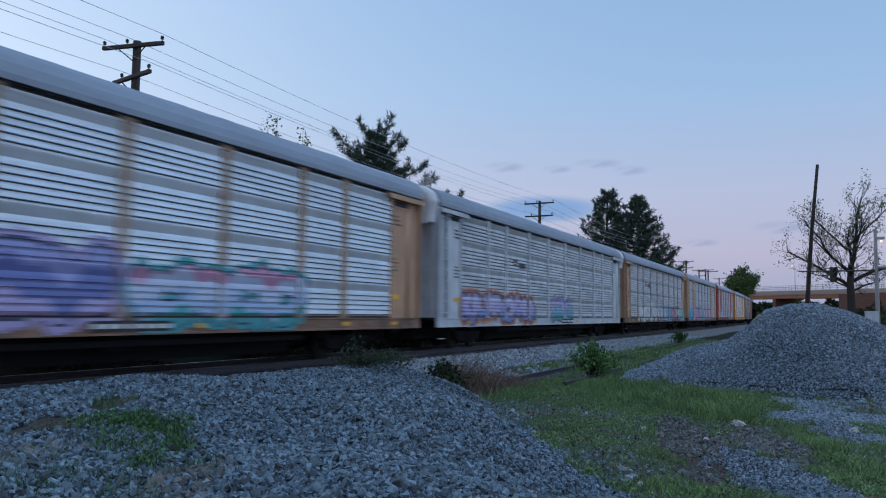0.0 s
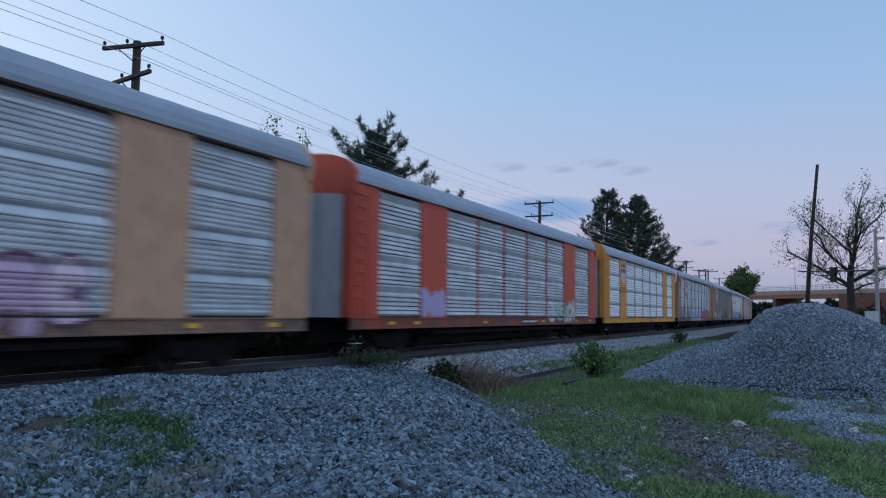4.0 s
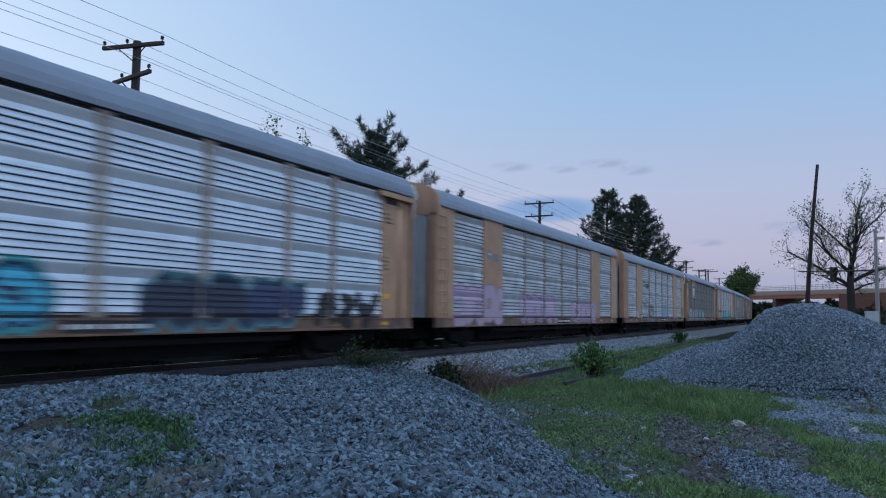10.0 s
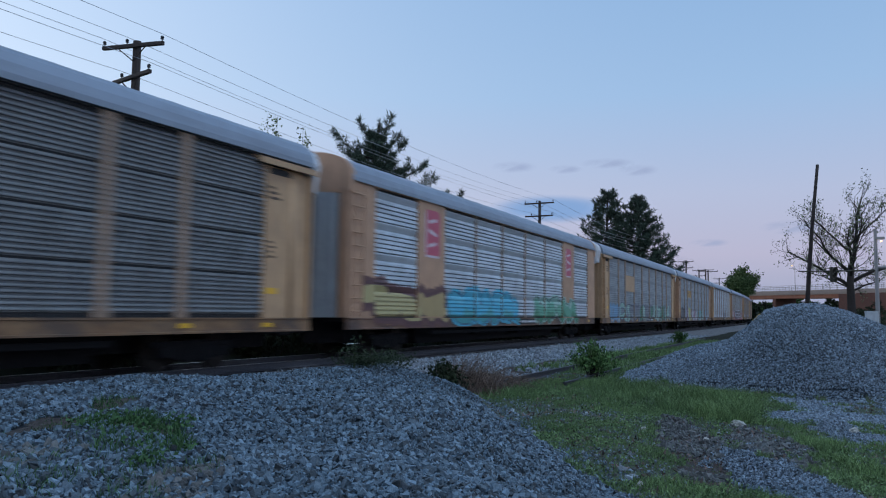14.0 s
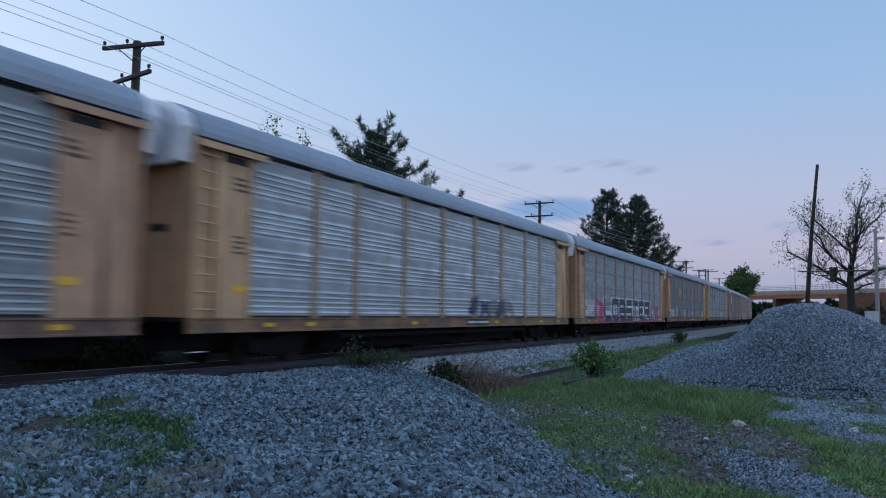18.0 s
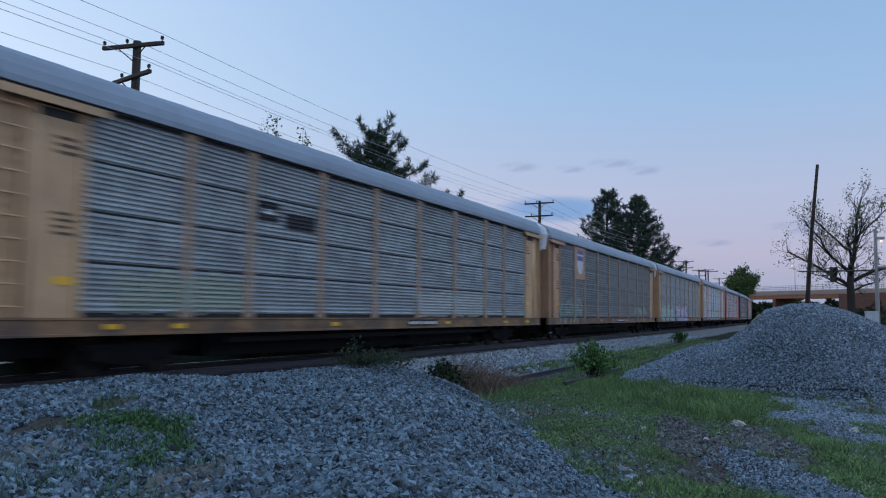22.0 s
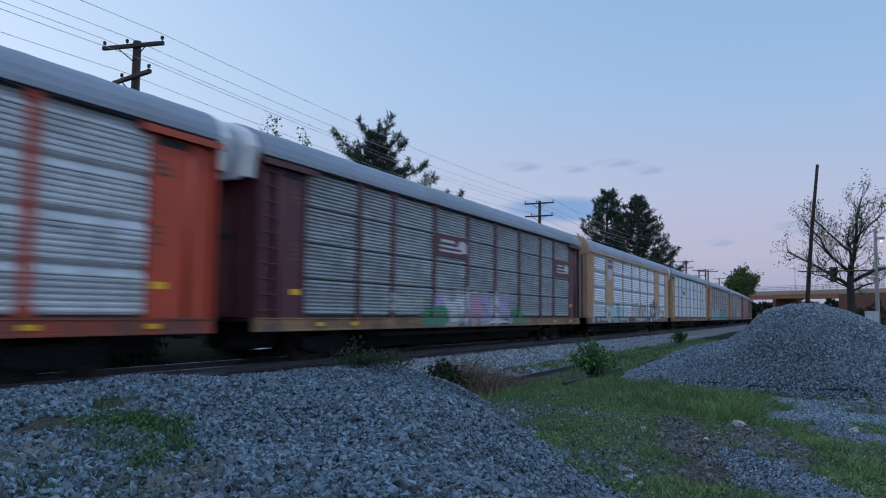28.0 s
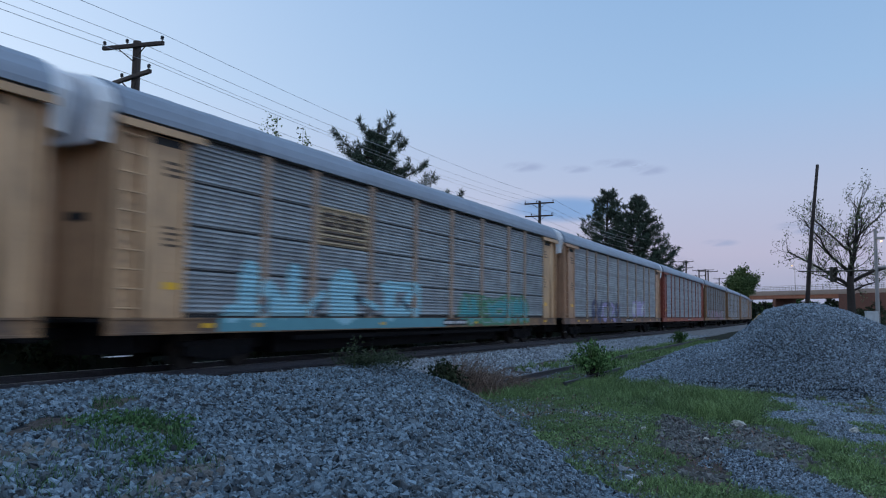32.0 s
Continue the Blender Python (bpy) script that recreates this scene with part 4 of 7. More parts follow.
def roster():
    """The cars in order, the first one already passing at the start."""
    plain = "weathered autorack car with galvanised ribbed sides and yellow posts"
    M, P = "M", "P"
    return [
        rack(P, TAN, BRIGHT, "louvre", "silver autorack car with tan posts and blue-green graffiti",
             (tag(1, -4.6, 1.2, 0.86, 2.6, 4, (LILAC, (0.12, 0.15, 0.38), (0.26, 0.29, 0.55)), NAVY, 0.34, 0.05, LILAC, 1.1, True), tag(2, 1.5, 7.2, 0.86, 2.45, 6, (TEAL, (0.30, 0.42, 0.62), (0.42, 0.50, 0.66), PINK), NAVY, 0.26, 0.04, TEAL, 0.7, True)), hood=YELLOW),
        rack(P, GREYPAINT, SILVER, "louvre", "pale grey autorack car with purple and orange graffiti",
             (tag(3, -11.6, -3.4, 0.95, 2.3, 8, ((0.16, 0.24, 0.50), LILAC, (0.42, 0.42, 0.62)), NAVY, 0.20, 0.07, (0.42, 0.15, 0.08), 0.9, True), tag(4, -0.9, 2.6, 0.9, 2.2, 5, (TEAL, SKY, LILAC), NAVY, 0.17, 0.06, None, 0.9, True), marks(-6.3, -4.7, 3.3, 3.7)), sill=GREYPAINT),
        rack(P, TAN, SILVER, "louvre", "silver autorack car with tan posts and white graffiti",
             (tag(5, -9.2, -0.8, 1.1, 2.45, 6, ((0.58, 0.61, 0.65), WHITE), SMOKE, 0.2, 0.05), tag(6, 0.3, 5.6, 1.0, 2.3, 6, (WHITE, SKY), NAVY, 0.15, 0.06, SKY, 0.9), tag(7, 5.7, 10.2, 1.0, 2.2, 5, (PINK, WHITE), PLUM, 0.12, 0.08, PLUM, 0.9),
              tag(8, 10.3, 12.4, 0.9, 2.1, 3, (YEL, CYAN), TEAL, 0.16, 0.06, CYAN, 0.9), marks(-6.4, -4.4, 3.45, 3.95))),
        rack(M, TAN, PALEGREY, "band", "tan and silver autorack car with pink graffiti",
             (tag(9, -8.9, -1.2, 0.86, 2.5, 6, ((0.40, 0.27, 0.42), (0.50, 0.36, 0.50)), PLUM, 0.28, 0.07), tag(10, 0.3, 6.7, 0.86, 2.35, 6, ((0.42, 0.30, 0.44), (0.55, 0.45, 0.54)), PLUM, 0.21, 0.07), tag(11, -12.5, -8.9, 0.86, 2.1, 3, (CYAN,), BLUE, 0.25, 0.05), tag(12, -1.4, 0.2, 0.86, 2.2, 2, (CYAN,), BLUE, 0.28, 0.05),
              (-9.0, -7.05, 3.9, 4.75, shapes((0, -8.45, 4.35, 0.48, 0.36, "o"), (1, -8.45, 4.35, 0.28, 0.18, "o"), (0, -7.85, -7.68, 4.0, 4.7), (0, -7.35, -7.18, 4.0, 4.7), (0, -7.7, -7.3, 4.25, 4.5)), (WHITE, (0.42, 0.23, 0.055)), "white line emblem"))),
        rack(M, ORANGE, SILVER, "louvre", "orange-red and silver autorack car",
             (tag(13, 4.6, 8.9, 0.9, 2.1, 5, (WHITE, MINT), SMOKE, 0.13, 0.06), tag(14, -9.0, -7.2, 1.2, 2.2, 2, (LILAC,), LILAC, 0.2, 0.05))),
        rack(M, GOLD, BRIGHT, "louvre", "bright yellow autorack car with clean silver panels",
             (shield(-8.02, 4.15, 1.25, 1.25, NAVY, (0.46, 0.42, 0.55)), (-8.9, -7.1, 2.85, 3.35, shapes((0, -8.9, -7.1, 2.88, 3.02), (0, -8.9, -7.1, 3.12, 3.24)), ((0.16, 0.10, 0.03),), "dark lettering bars")), slit=SLOT),
        rack(P, TAN, PALEGREY, "band", "grey autorack car with tan posts and blue-red graffiti",
             (shield(-8.1, 4.2, 0.95, 1.05, BLUE, (0.60, 0.42, 0.56)), (-9.0, -7.2, 3.4, 3.55, shapes((0, -8.9, -7.3, 3.42, 3.5)), ((0.13, 0.08, 0.05),), "dark lettering bar"), (-4.9, 3.7, 0.86, 1.2, shapes((0, -4.9, 3.6, 0.87, 1.15)), ((0.34, 0.42, 0.13),), "lime painted strip on the sill"), tag(15, -4.9, 3.6, 1.0, 2.4, 7, ((0.36, 0.40, 0.66), (0.22, 0.42, 0.66), WHITE), NAVY, 0.24, 0.07, None, 0.5, True), tag(16, 3.8, 11.5, 0.86, 2.1, 8, (RED, (0.30, 0.06, 0.12), PLUM), PLUM, 0.2, 0.06, (0.22, 0.05, 0.10), 0.9), tag(17, -12.6, -5.2, 1.15, 2.3, 9, (NAVY, SMOKE), NAVY, 0.10, 0.02)), bay_shield(3.3)),
        rack(P, TAN, DARKGREY, "plain", "dark grey autorack car with tan posts and white graffiti",
             (shield(-8.1, 4.2, 1.15, 1.25, BLUE, (0.55, 0.48, 0.55)), tag(18, -11.0, 11.0, 1.15, 2.05, 22, (WHITE, BLACK, SMOKE), BLACK, 0.09, 0.03)), bay_shield(3.2)),
        rack(P, TAN, BRIGHT, "louvre", "silver autorack car with tan posts and teal graffiti",
             (tag(19, -12.4, -8.6, 0.86, 2.3, 4, (SKY, SMOKE), NAVY, 0.2, 0.05), tag(20, -8.2, -5.0, 0.9, 2.1, 4, (SMOKE, BLUE), BLACK, 0.12, 0.05), tag(21, -4.0, 0.3, 0.86, 2.25, 5, (TEAL, CYAN), NAVY, 0.17, 0.08, TEAL, 0.9), tag(22, 2.7, 7.6, 0.9, 2.2, 5, ((0.02, 0.03, 0.06), NAVY), (0.05, 0.10, 0.14), 0.27, 0.07, (0.10, 0.24, 0.28), 0.7),
              tag(23, 8.4, 11.3, 1.0, 1.9, 3, (SMOKE, BLACK), BLACK, 0.1, 0.05), marks(-7.0, -4.4, 3.4, 3.95)), sill=SILLS[TAN], posts=POSTGREY, slit=SLOT),
        rack(M, TAN, SILVER, "louvre", "tan and silver autorack car with pink graffiti",
             (tag(24, -11.7, -6.9, 0.86, 2.5, 5, ((0.42, 0.34, 0.48), (0.46, 0.36, 0.48)), (0.24, 0.17, 0.29), 0.26, 0.05), tag(25, -4.8, 0.2, 0.95, 2.4, 5, ((0.42, 0.34, 0.48), (0.46, 0.36, 0.48)), (0.16, 0.10, 0.19), 0.24, 0.05, (0.38, 0.31, 0.43), 0.7), tag(26, 2.9, 7.9, 1.1, 2.1, 5, ((0.42, 0.34, 0.48), (0.46, 0.36, 0.48)), (0.16, 0.10, 0.19), 0.18, 0.05, (0.38, 0.31, 0.43), 0.7), marks(-8.7, -7.5, 3.4, 3.9, SMOKE))),
        rack(M, TAN, SILVER, "louvre", "tan and silver autorack car with black graffiti",
             (tag(27, -7.6, -2.3, 1.1, 2.35, 7, (SMOKE, WHITE), BLACK, 0.1, 0.06, SMOKE, 0.85), (1.3, 3.6, 1.2, 2.0, shapes((0, 1.3, 3.6, 1.2, 2.0)), (SKY,), "faded blue painted patch"), tag(28, -10.2, -8.6, 1.2, 1.7, 2, (WHITE,), PINK, 0.18, 0.04), tag(272, 11.7, 12.6, 1.35, 2.2, 2, ((0.16, 0.13, 0.115), (0.20, 0.165, 0.14)), (0.08, 0.065, 0.06), 0.2, 0.05), marks(-6.6, -4.4, 3.4, 3.9))),
        rack(P, YELLOW, DARKGREY, "rib", "dark grey autorack car with yellow ends and pale graffiti",
             (shield(-8.1, 4.25, 1.25, 1.35, NAVY, (0.58, 0.66, 0.76)), tag(29, -12.0, -4.4, 0.86, 2.2, 13, ((0.40, 0.43, 0.46), SMOKE, (0.32, 0.35, 0.38)), (0.07, 0.075, 0.085), 0.12, 0.05, SMOKE, 0.8), tag(30, -3.8, 1.2, 0.9, 2.1, 6, (MINT, TEAL), SMOKE, 0.13, 0.05, (0.14, 0.2, 0.19), 0.9)), bay_shield(3.3)),
        rack(M, TAN, PALEGREY, "louvre", "tan and grey autorack car with yellow and blue graffiti",
             (red_sign(-8.0, 4.05, 0.82), red_sign(8.0, 4.05, 0.75), tag(31, -12.2, -7.0, 0.86, 2.4, 3, ((0.42, 0.36, 0.17), (0.40, 0.30, 0.14)), (0.10, 0.045, 0.05), 0.26, 0.14, (0.13, 0.06, 0.06), 0.9), tag(32, -6.4, 0.3, 0.86, 2.35, 5, (TEAL, CYAN, (0.10, 0.44, 0.60)), NAVY, 0.32, 0.04, CYAN, 0.8, True), tag(33, 2.6, 9.5, 0.9, 2.3, 6, (GREEN, (0.10, 0.34, 0.24), MINT), (0.02, 0.08, 0.07), 0.24, 0.06, MINT, 0.5, True))),
        rack(P, YELLOW, MIDGREY, "plain", "grey autorack car with a dull yellow panel and green graffiti",
             (tag(34, -11.5, -9.0, 1.1, 2.1, 3, (SKY,), SKY, 0.16, 0.04), tag(35, -8.8, 10.5, 0.9, 2.2, 18, (MINT, SMOKE, GREEN), NAVY, 0.14, 0.06)), ((-7.1, -4.2, 3.0, 4.1),)),
        rack(P, TAN, MIDGREY, "plain", "grey autorack car with tan posts and yellow graffiti",
             (tag(36, -11.6, -9.2, 1.15, 2.2, 5, ((0.07, 0.08, 0.10), (0.16, 0.18, 0.20)), (0.014, 0.02, 0.03), 0.11, 0.05, (0.02, 0.026, 0.04), 0.9), tag(37, -6.3, -4.9, 1.0, 2.2, 3, (YEL, LIME), YEL, 0.18, 0.04, LIME, 0.9), tag(371, -7.6, -6.3, 1.0, 2.2, 3, (WHITE, LILAC), NAVY, 0.14, 0.06), tag(38, -4.3, 0.2, 1.1, 2.1, 5, (PINK, WHITE), SMOKE, 0.13, 0.03, (0.3, 0.27, 0.33), 0.9), tag(39, 0.8, 5.2, 1.0, 2.1, 5, (MINT, TEAL), SMOKE, 0.13, 0.03),
              tag(40, 7.6, 9.6, 1.1, 2.0, 2, (SKY,), SMOKE, 0.12, 0.03), emblem_box(-6.9, -4.4, 3.25, 3.95))),
        rack(P, YELLOW, SILVER, "plain", "pale silver autorack car with yellow posts", (tag(41, 1.0, 5.6, 1.2, 1.95, 5, (NAVY, SMOKE), NAVY, 0.12, 0.04), )),
        rack(P, TAN, MIDGREY, "plain", "grey autorack car with large black, white and pink lettering",
             ((-7.6, 7.3, 0.86, 2.5, lettering("LOBSTER", -7.4, 7.1, 0.95, 2.4, 0.205), ((0.010, 0.013, 0.04), (0.62, 0.66, 0.74), (0.40, 0.06, 0.13)), "black letters with white edges on pink"), tag(42, -11.6, -9.4, 1.2, 2.3, 3, (WHITE, SMOKE), SMOKE, 0.16, 0.04), tag(43, -9.3, -7.6, 0.86, 2.2, 2, (PINK, (0.42, 0.05, 0.12)), RED, 0.22, 0.06, (0.38, 0.06, 0.13), 0.9),
              tag(44, 7.4, 11.5, 0.9, 2.1, 5, ((0.42, 0.08, 0.15), WHITE), NAVY, 0.13, 0.06, (0.35, 0.08, 0.14), 0.8))),
        rack(P, YELLOW, DARKGREY, "plain", "dark grey autorack car with a yellow emblem",
             (tag(45, -13.0, 11.0, 1.2, 2.05, 26, (WHITE, NAVY, SMOKE), SMOKE, 0.09, 0.03), emblem_box(-7.0, -5.2, 3.25, 3.95))),
        rack(P, YELLOW, MIDGREY, "rib", "grey autorack car with yellow posts and dark panel joints", (marks(-6.9, -4.5, 3.3, 4.0), tag(46, -11.0, -7.2, 1.2, 2.2, 3, ((0.26, 0.30, 0.26),), (0.26, 0.3, 0.27), 0.2, 0.05), tag(47, 1.6, 6.8, 1.2, 2.0, 3, ((0.34, 0.36, 0.37),), (0.3, 0.33, 0.32), 0.3, 0.05))),
        rack(P, TAN, DARKGREY, "plain", "dark grey autorack car with a blue and white shield", (shield(-8.1, 4.25, 1.15, 1.3, BLUE, (0.55, 0.56, 0.66)), tag(48, -12.0, -7.5, 1.15, 2.2, 4, ((0.20, 0.27, 0.24),), SMOKE, 0.10, 0.02), tag(49, 6.0, 10.5, 1.2, 2.0, 4, ((0.24, 0.28, 0.26),), SMOKE, 0.1, 0.02)), bay_shield(3.3)),
        rack(P, YELLOW, MIDGREY, "plain", "grey autorack car with yellow ends and mint graffiti",
             (tag(50, -11.7, -5.4, 1.0, 2.25, 6, (MINT, (0.36, 0.48, 0.48)), SMOKE, 0.2, 0.03, (0.30, 0.42, 0.40), 0.85), tag(51, -3.9, 2.9, 0.95, 2.45, 6, ((0.36, 0.34, 0.56), (0.46, 0.46, 0.64), (0.56, 0.46, 0.54)), NAVY, 0.26, 0.08, None, 0.35, True), strokes(((0, -3.9, 0.87, 2.9, 1.15, -1),), ((0.31, 0.31, 0.47),), "lilac painted strip on the sill"), tag(52, 4.2, 5.4, 1.2, 1.9, 2, (SMOKE,), SMOKE, 0.12, 0.02), marks(-6.4, -4.6, 3.4, 3.9, SMOKE))),
        rack(M, TAN, PALEGREY, "louvre", "tan and grey autorack car with red emblems",
             (red_sign(-8.0, 4.05, 0.82), red_sign(8.0, 4.05, 0.75), tag(53, -5.8, 5.4, 0.9, 2.1, 11, (WHITE, (0.45, 0.47, 0.5)), SMOKE, 0.13, 0.05, (0.2, 0.27, 0.24), 0.7), tag(54, -8.9, -7.3, 0.86, 2.0, 2, (LILAC, PINK), PLUM, 0.2, 0.04))),
        rack(P, ORANGE, SILVER, "band", "orange-red autorack car with silver panels", (), ((4.2, 7.1, 3.55, 3.75),), rungs=STENCIL, chord=ROOF),
        rack(P, MAROON, MIDGREY, "rib", "maroon and grey autorack car with a white emblem",
             (cone_emblem(-4.0, -1.5, 3.42, 4.08), cone_emblem(9.4, 11.5, 3.35, 4.0), tag(55, -4.2, 3.0, 1.0, 2.3, 7, (WHITE, LILAC, PINK, (0.3, 0.36, 0.44)), SMOKE, 0.18, 0.05, (0.32, 0.33, 0.38), 0.8), tag(56, -5.0, -3.2, 0.86, 1.6, 2, (GREEN,), GREEN, 0.2, 0.04), tag(57, 3.2, 4.6, 0.86, 1.6, 2, (GREEN,), GREEN, 0.2, 0.04), tag(58, -7.6, -5.0, 1.3, 2.0, 3, ((0.32, 0.36, 0.35),), SMOKE, 0.12, 0.03)), ((-4.2, -1.4, 3.35, 4.15), (9.1, 11.75, 3.25, 4.1)), sill=SILLS[YELLOW]),
        rack(M, TAN, BRIGHT, "louvre", "tan and silver autorack car with white-teal graffiti",
             (shield(-8.0, 4.2, 1.15, 1.25, NAVY, (0.50, 0.44, 0.58)), tag(59, -12.2, -3.0, 0.86, 2.1, 9, ((0.42, 0.52, 0.54), (0.10, 0.30, 0.36), WHITE), TEAL, 0.15, 0.04), strokes(((2, 5.5, 1.35, 8.4, 1.5, 0.48), (1, 5.2, 1.0, 5.4, 1.0, 0.12), (1, 8.6, 1.2, 9.4, 1.15, 0.12), (0, 5.0, 1.1, 5.6, 2.2, 0.2), (0, 5.6, 2.2, 5.9, 1.3, 0.22), (0, 5.3, 1.5, 6.2, 1.0, 0.2), (1, 5.2, 1.05, 5.7, 1.9, 0.07), (0, 6.1, 1.0, 6.6, 2.3, 0.26), (0, 6.6, 2.4, 7.2, 1.7, 0.22), (0, 7.2, 1.7, 6.5, 1.3, 0.2), (1, 6.3, 1.1, 6.7, 2.2, 0.08), (1, 6.7, 1.6, 7.1, 1.75, 0.09), (0, 7.3, 0.95, 7.6, 2.2, 0.24), (0, 7.6, 2.2, 8.2, 1.2, 0.2), (1, 7.5, 1.0, 7.7, 1.9, 0.1), (1, 7.7, 2.0, 8.1, 1.3, 0.06), (0, 8.2, 1.0, 8.8, 2.0, 0.18), (1, 8.3, 1.1, 8.7, 1.8, 0.06), (1, 5.7, 2.0, 5.9, 1.5, 0.06), (2, 5.9, 1.9, 6.2, 1.4, 0.1), (2, 7.0, 2.1, 7.4, 1.5, 0.1)), ((0.03, 0.033, 0.037), (0.55, 0.58, 0.62), (0.25, 0.27, 0.30)), "black and white angular graffiti letters"), tag(68, 9.0, 11.4, 1.1, 1.9, 3, (SMOKE, BLACK), BLACK, 0.08, 0.03), tag(69, -0.8, 3.6, 0.9, 2.2, 8, ((0.34, 0.37, 0.40), (0.16, 0.18, 0.21), (0.45, 0.47, 0.50)), (0.09, 0.10, 0.12), 0.13, 0.07)), slit=SLOT, fascia=TAN, posts=TAN),
        rack(P, YELLOW, BRIGHT, "rib", "clean silver autorack car with bleached yellow posts", (marks(-6.6, -5.0, 3.3, 3.9),), (), posts=POSTGREY),
        rack(P, YELLOW, MIDGREY, "rib", "grey autorack car with yellow ends and turquoise graffiti",
             (strokes(((1, -10.7, 0.87, 0.9, 1.15, -1), (0, -9.6, 2.2, -9.7, 1.5, 0.33), (0, -9.7, 1.4, -10.3, 1.25, 0.2), (0, -9.7, 1.3, -9.2, 1.3, 0.18), (0, -8.95, 1.85, -8.4, 1.4, 0.27), (0, -7.9, 2.3, -7.95, 1.5, 0.27), (0, -8.7, 1.35, -7.2, 1.35, 0.18), (0, -7.2, 1.5, -6.6, 1.8, 0.13),
              (0, -5.6, 1.85, -5.6, 1.7, 0.72), (0, -6.1, 1.3, -5.1, 1.3, 0.2), (2, -5.0, 1.75, -4.1, 1.5, 0.1), (0, -4.5, 1.65, -3.7, 1.45, 0.1), (0, -3.4, 2.1, -1.4, 2.2, 0.16), (0, -3.0, 2.0, -3.05, 1.4, 0.34), (0, -1.5, 2.1, -2.2, 1.5, 0.18), (0, -2.8, 1.32, -1.2, 1.32, 0.17), (0, -1.05, 2.2, -1.05, 1.25, 0.11),
              (2, -9.1, 1.35, -9.0, 1.6, 0.1), (2, -7.05, 1.3, -6.8, 1.5, 0.12), (2, -4.4, 1.3, -4.0, 1.3, 0.12), (2, -2.3, 1.75, -1.8, 1.45, 0.08)), ((0.27, 0.53, 0.63), (0.09, 0.28, 0.34), (0.05, 0.08, 0.11)), "pale turquoise graffiti letters on a teal strip"), tag(63, 2.2, 9.4, 0.9, 2.1, 8, (GREEN, TEAL), (0.25, 0.33, 0.35), 0.15, 0.05, GREEN, 0.9), emblem_box(-6.95, -4.35, 3.15, 4.2, (0.40, 0.31, 0.20), (0.075, 0.055, 0.045)))),
        rack(P, TAN, MIDGREY, "plain", "grey autorack car with tan ends and blue graffiti", (tag(64, -8.0, -1.0, 1.1, 2.2, 6, (LILAC, NAVY), NAVY, 0.12, 0.05), tag(65, 3.0, 7.5, 1.2, 2.4, 3, (LILAC, WHITE), LILAC, 0.2, 0.05, LILAC, 0.9))),
        rack(P, REDDISH, MIDGREY, "plain", "grey autorack car with oxide-red ends"),
        rack(P, BROWN, DARKGREY, "rib", plain, (tag(66, -10, 10, 1.1, 2.1, 14, (WHITE, PINK, SMOKE), SMOKE, 0.12, 0.04),)),
        rack(P, BROWN, MIDGREY, "rib", plain, (tag(67, -6, 10, 1.1, 2.1, 12, (WHITE, SMOKE), SMOKE, 0.12, 0.04),)),
        rack(P, TAN, MIDGREY, "rib", plain),
        rack(P, TAN, MIDGREY, "rib", plain),
        rack(P, TAN, MIDGREY, "rib", plain),
        rack(P, TAN, MIDGREY, "plain", plain),
        rack(P, TAN, MIDGREY, "rib", plain),
    ]


for spec in roster():
    car = autorack(spec)
    for x0, x1, z0, z1 in spec["plates"]:
        part("emblem_plate", boxes(("emblem", x0, x1, z0, z1), (x0 + 0.08, x1 - 0.08, -1.528, -1.44, z0, z1)), spec["paint"], car)
    for x0, x1, z0, z1, rule, colours, label in spec["art"]:
        paint_on(car, spec, x0, x1, z0, z1, rule, colours, label)
    TRAIN.append(car)


# ---- far and middle distance ----
BARK = material("dark_bark", (0.034, 0.029, 0.028), 0.95, 0, (12, 0.6, (0.02, 0.018, 0.016), (1, 1, 0.2)), (), 0.8, 14)
POSTWOOD = material("dark_old_pole_wood", (0.028, 0.022, 0.022), 0.9, 0, (14, 0.6, (0.02, 0.016, 0.015), (1, 1, 0.1)), (), 0.5, 18)
NEEDLE = material("dark_pine_needles", (0.052, 0.078, 0.062), 0.85, 0, (0.8, 0.5, (0.06, 0.086, 0.056)), island=0.35, spec=0.2)
LEAF = material("spring_green_leaves", (0.05, 0.10, 0.03), 0.8, 0, (0.9, 0.5, (0.025, 0.06, 0.02)), island=0.35, spec=0.2)
BUD = material("small_young_leaves", (0.12, 0.16, 0.09), 0.8, 0, island=0.4, spec=0.2)
POLEWOOD = material("weathered_pole_wood", (0.055, 0.046, 0.044), 0.9, 0, (14, 0.6, (0.03, 0.024, 0.022), (1, 1, 0.1)), (), 0.5, 18)
WIRE = material("grey_overhead_wire", (0.30, 0.33, 0.38), 0.6, 0.2)
GLAZE = material("dark_glazed_insulator", (0.02, 0.018, 0.02), 0.3)


def fast_mesh(name, verts, tris, smooth=False):
    me = bpy.data.meshes.new(name)
    nv, nt = len(verts), len(tris)
    me.vertices.add(nv)
    me.vertices.foreach_set("co", np.ascontiguousarray(verts, dtype=np.float32).reshape(-1))
    me.loops.add(nt * 3)
    me.loops.foreach_set("vertex_index", np.ascontiguousarray(tris, dtype=np.int32).reshape(-1))
    me.polygons.add(nt)
    me.polygons.foreach_set("loop_start", np.arange(0, nt * 3, 3, dtype=np.int32))
    me.polygons.foreach_set("use_smooth", np.full(nt, smooth))
    me.update(calc_edges=True)
    return me


RNG = np.random.default_rng(7)


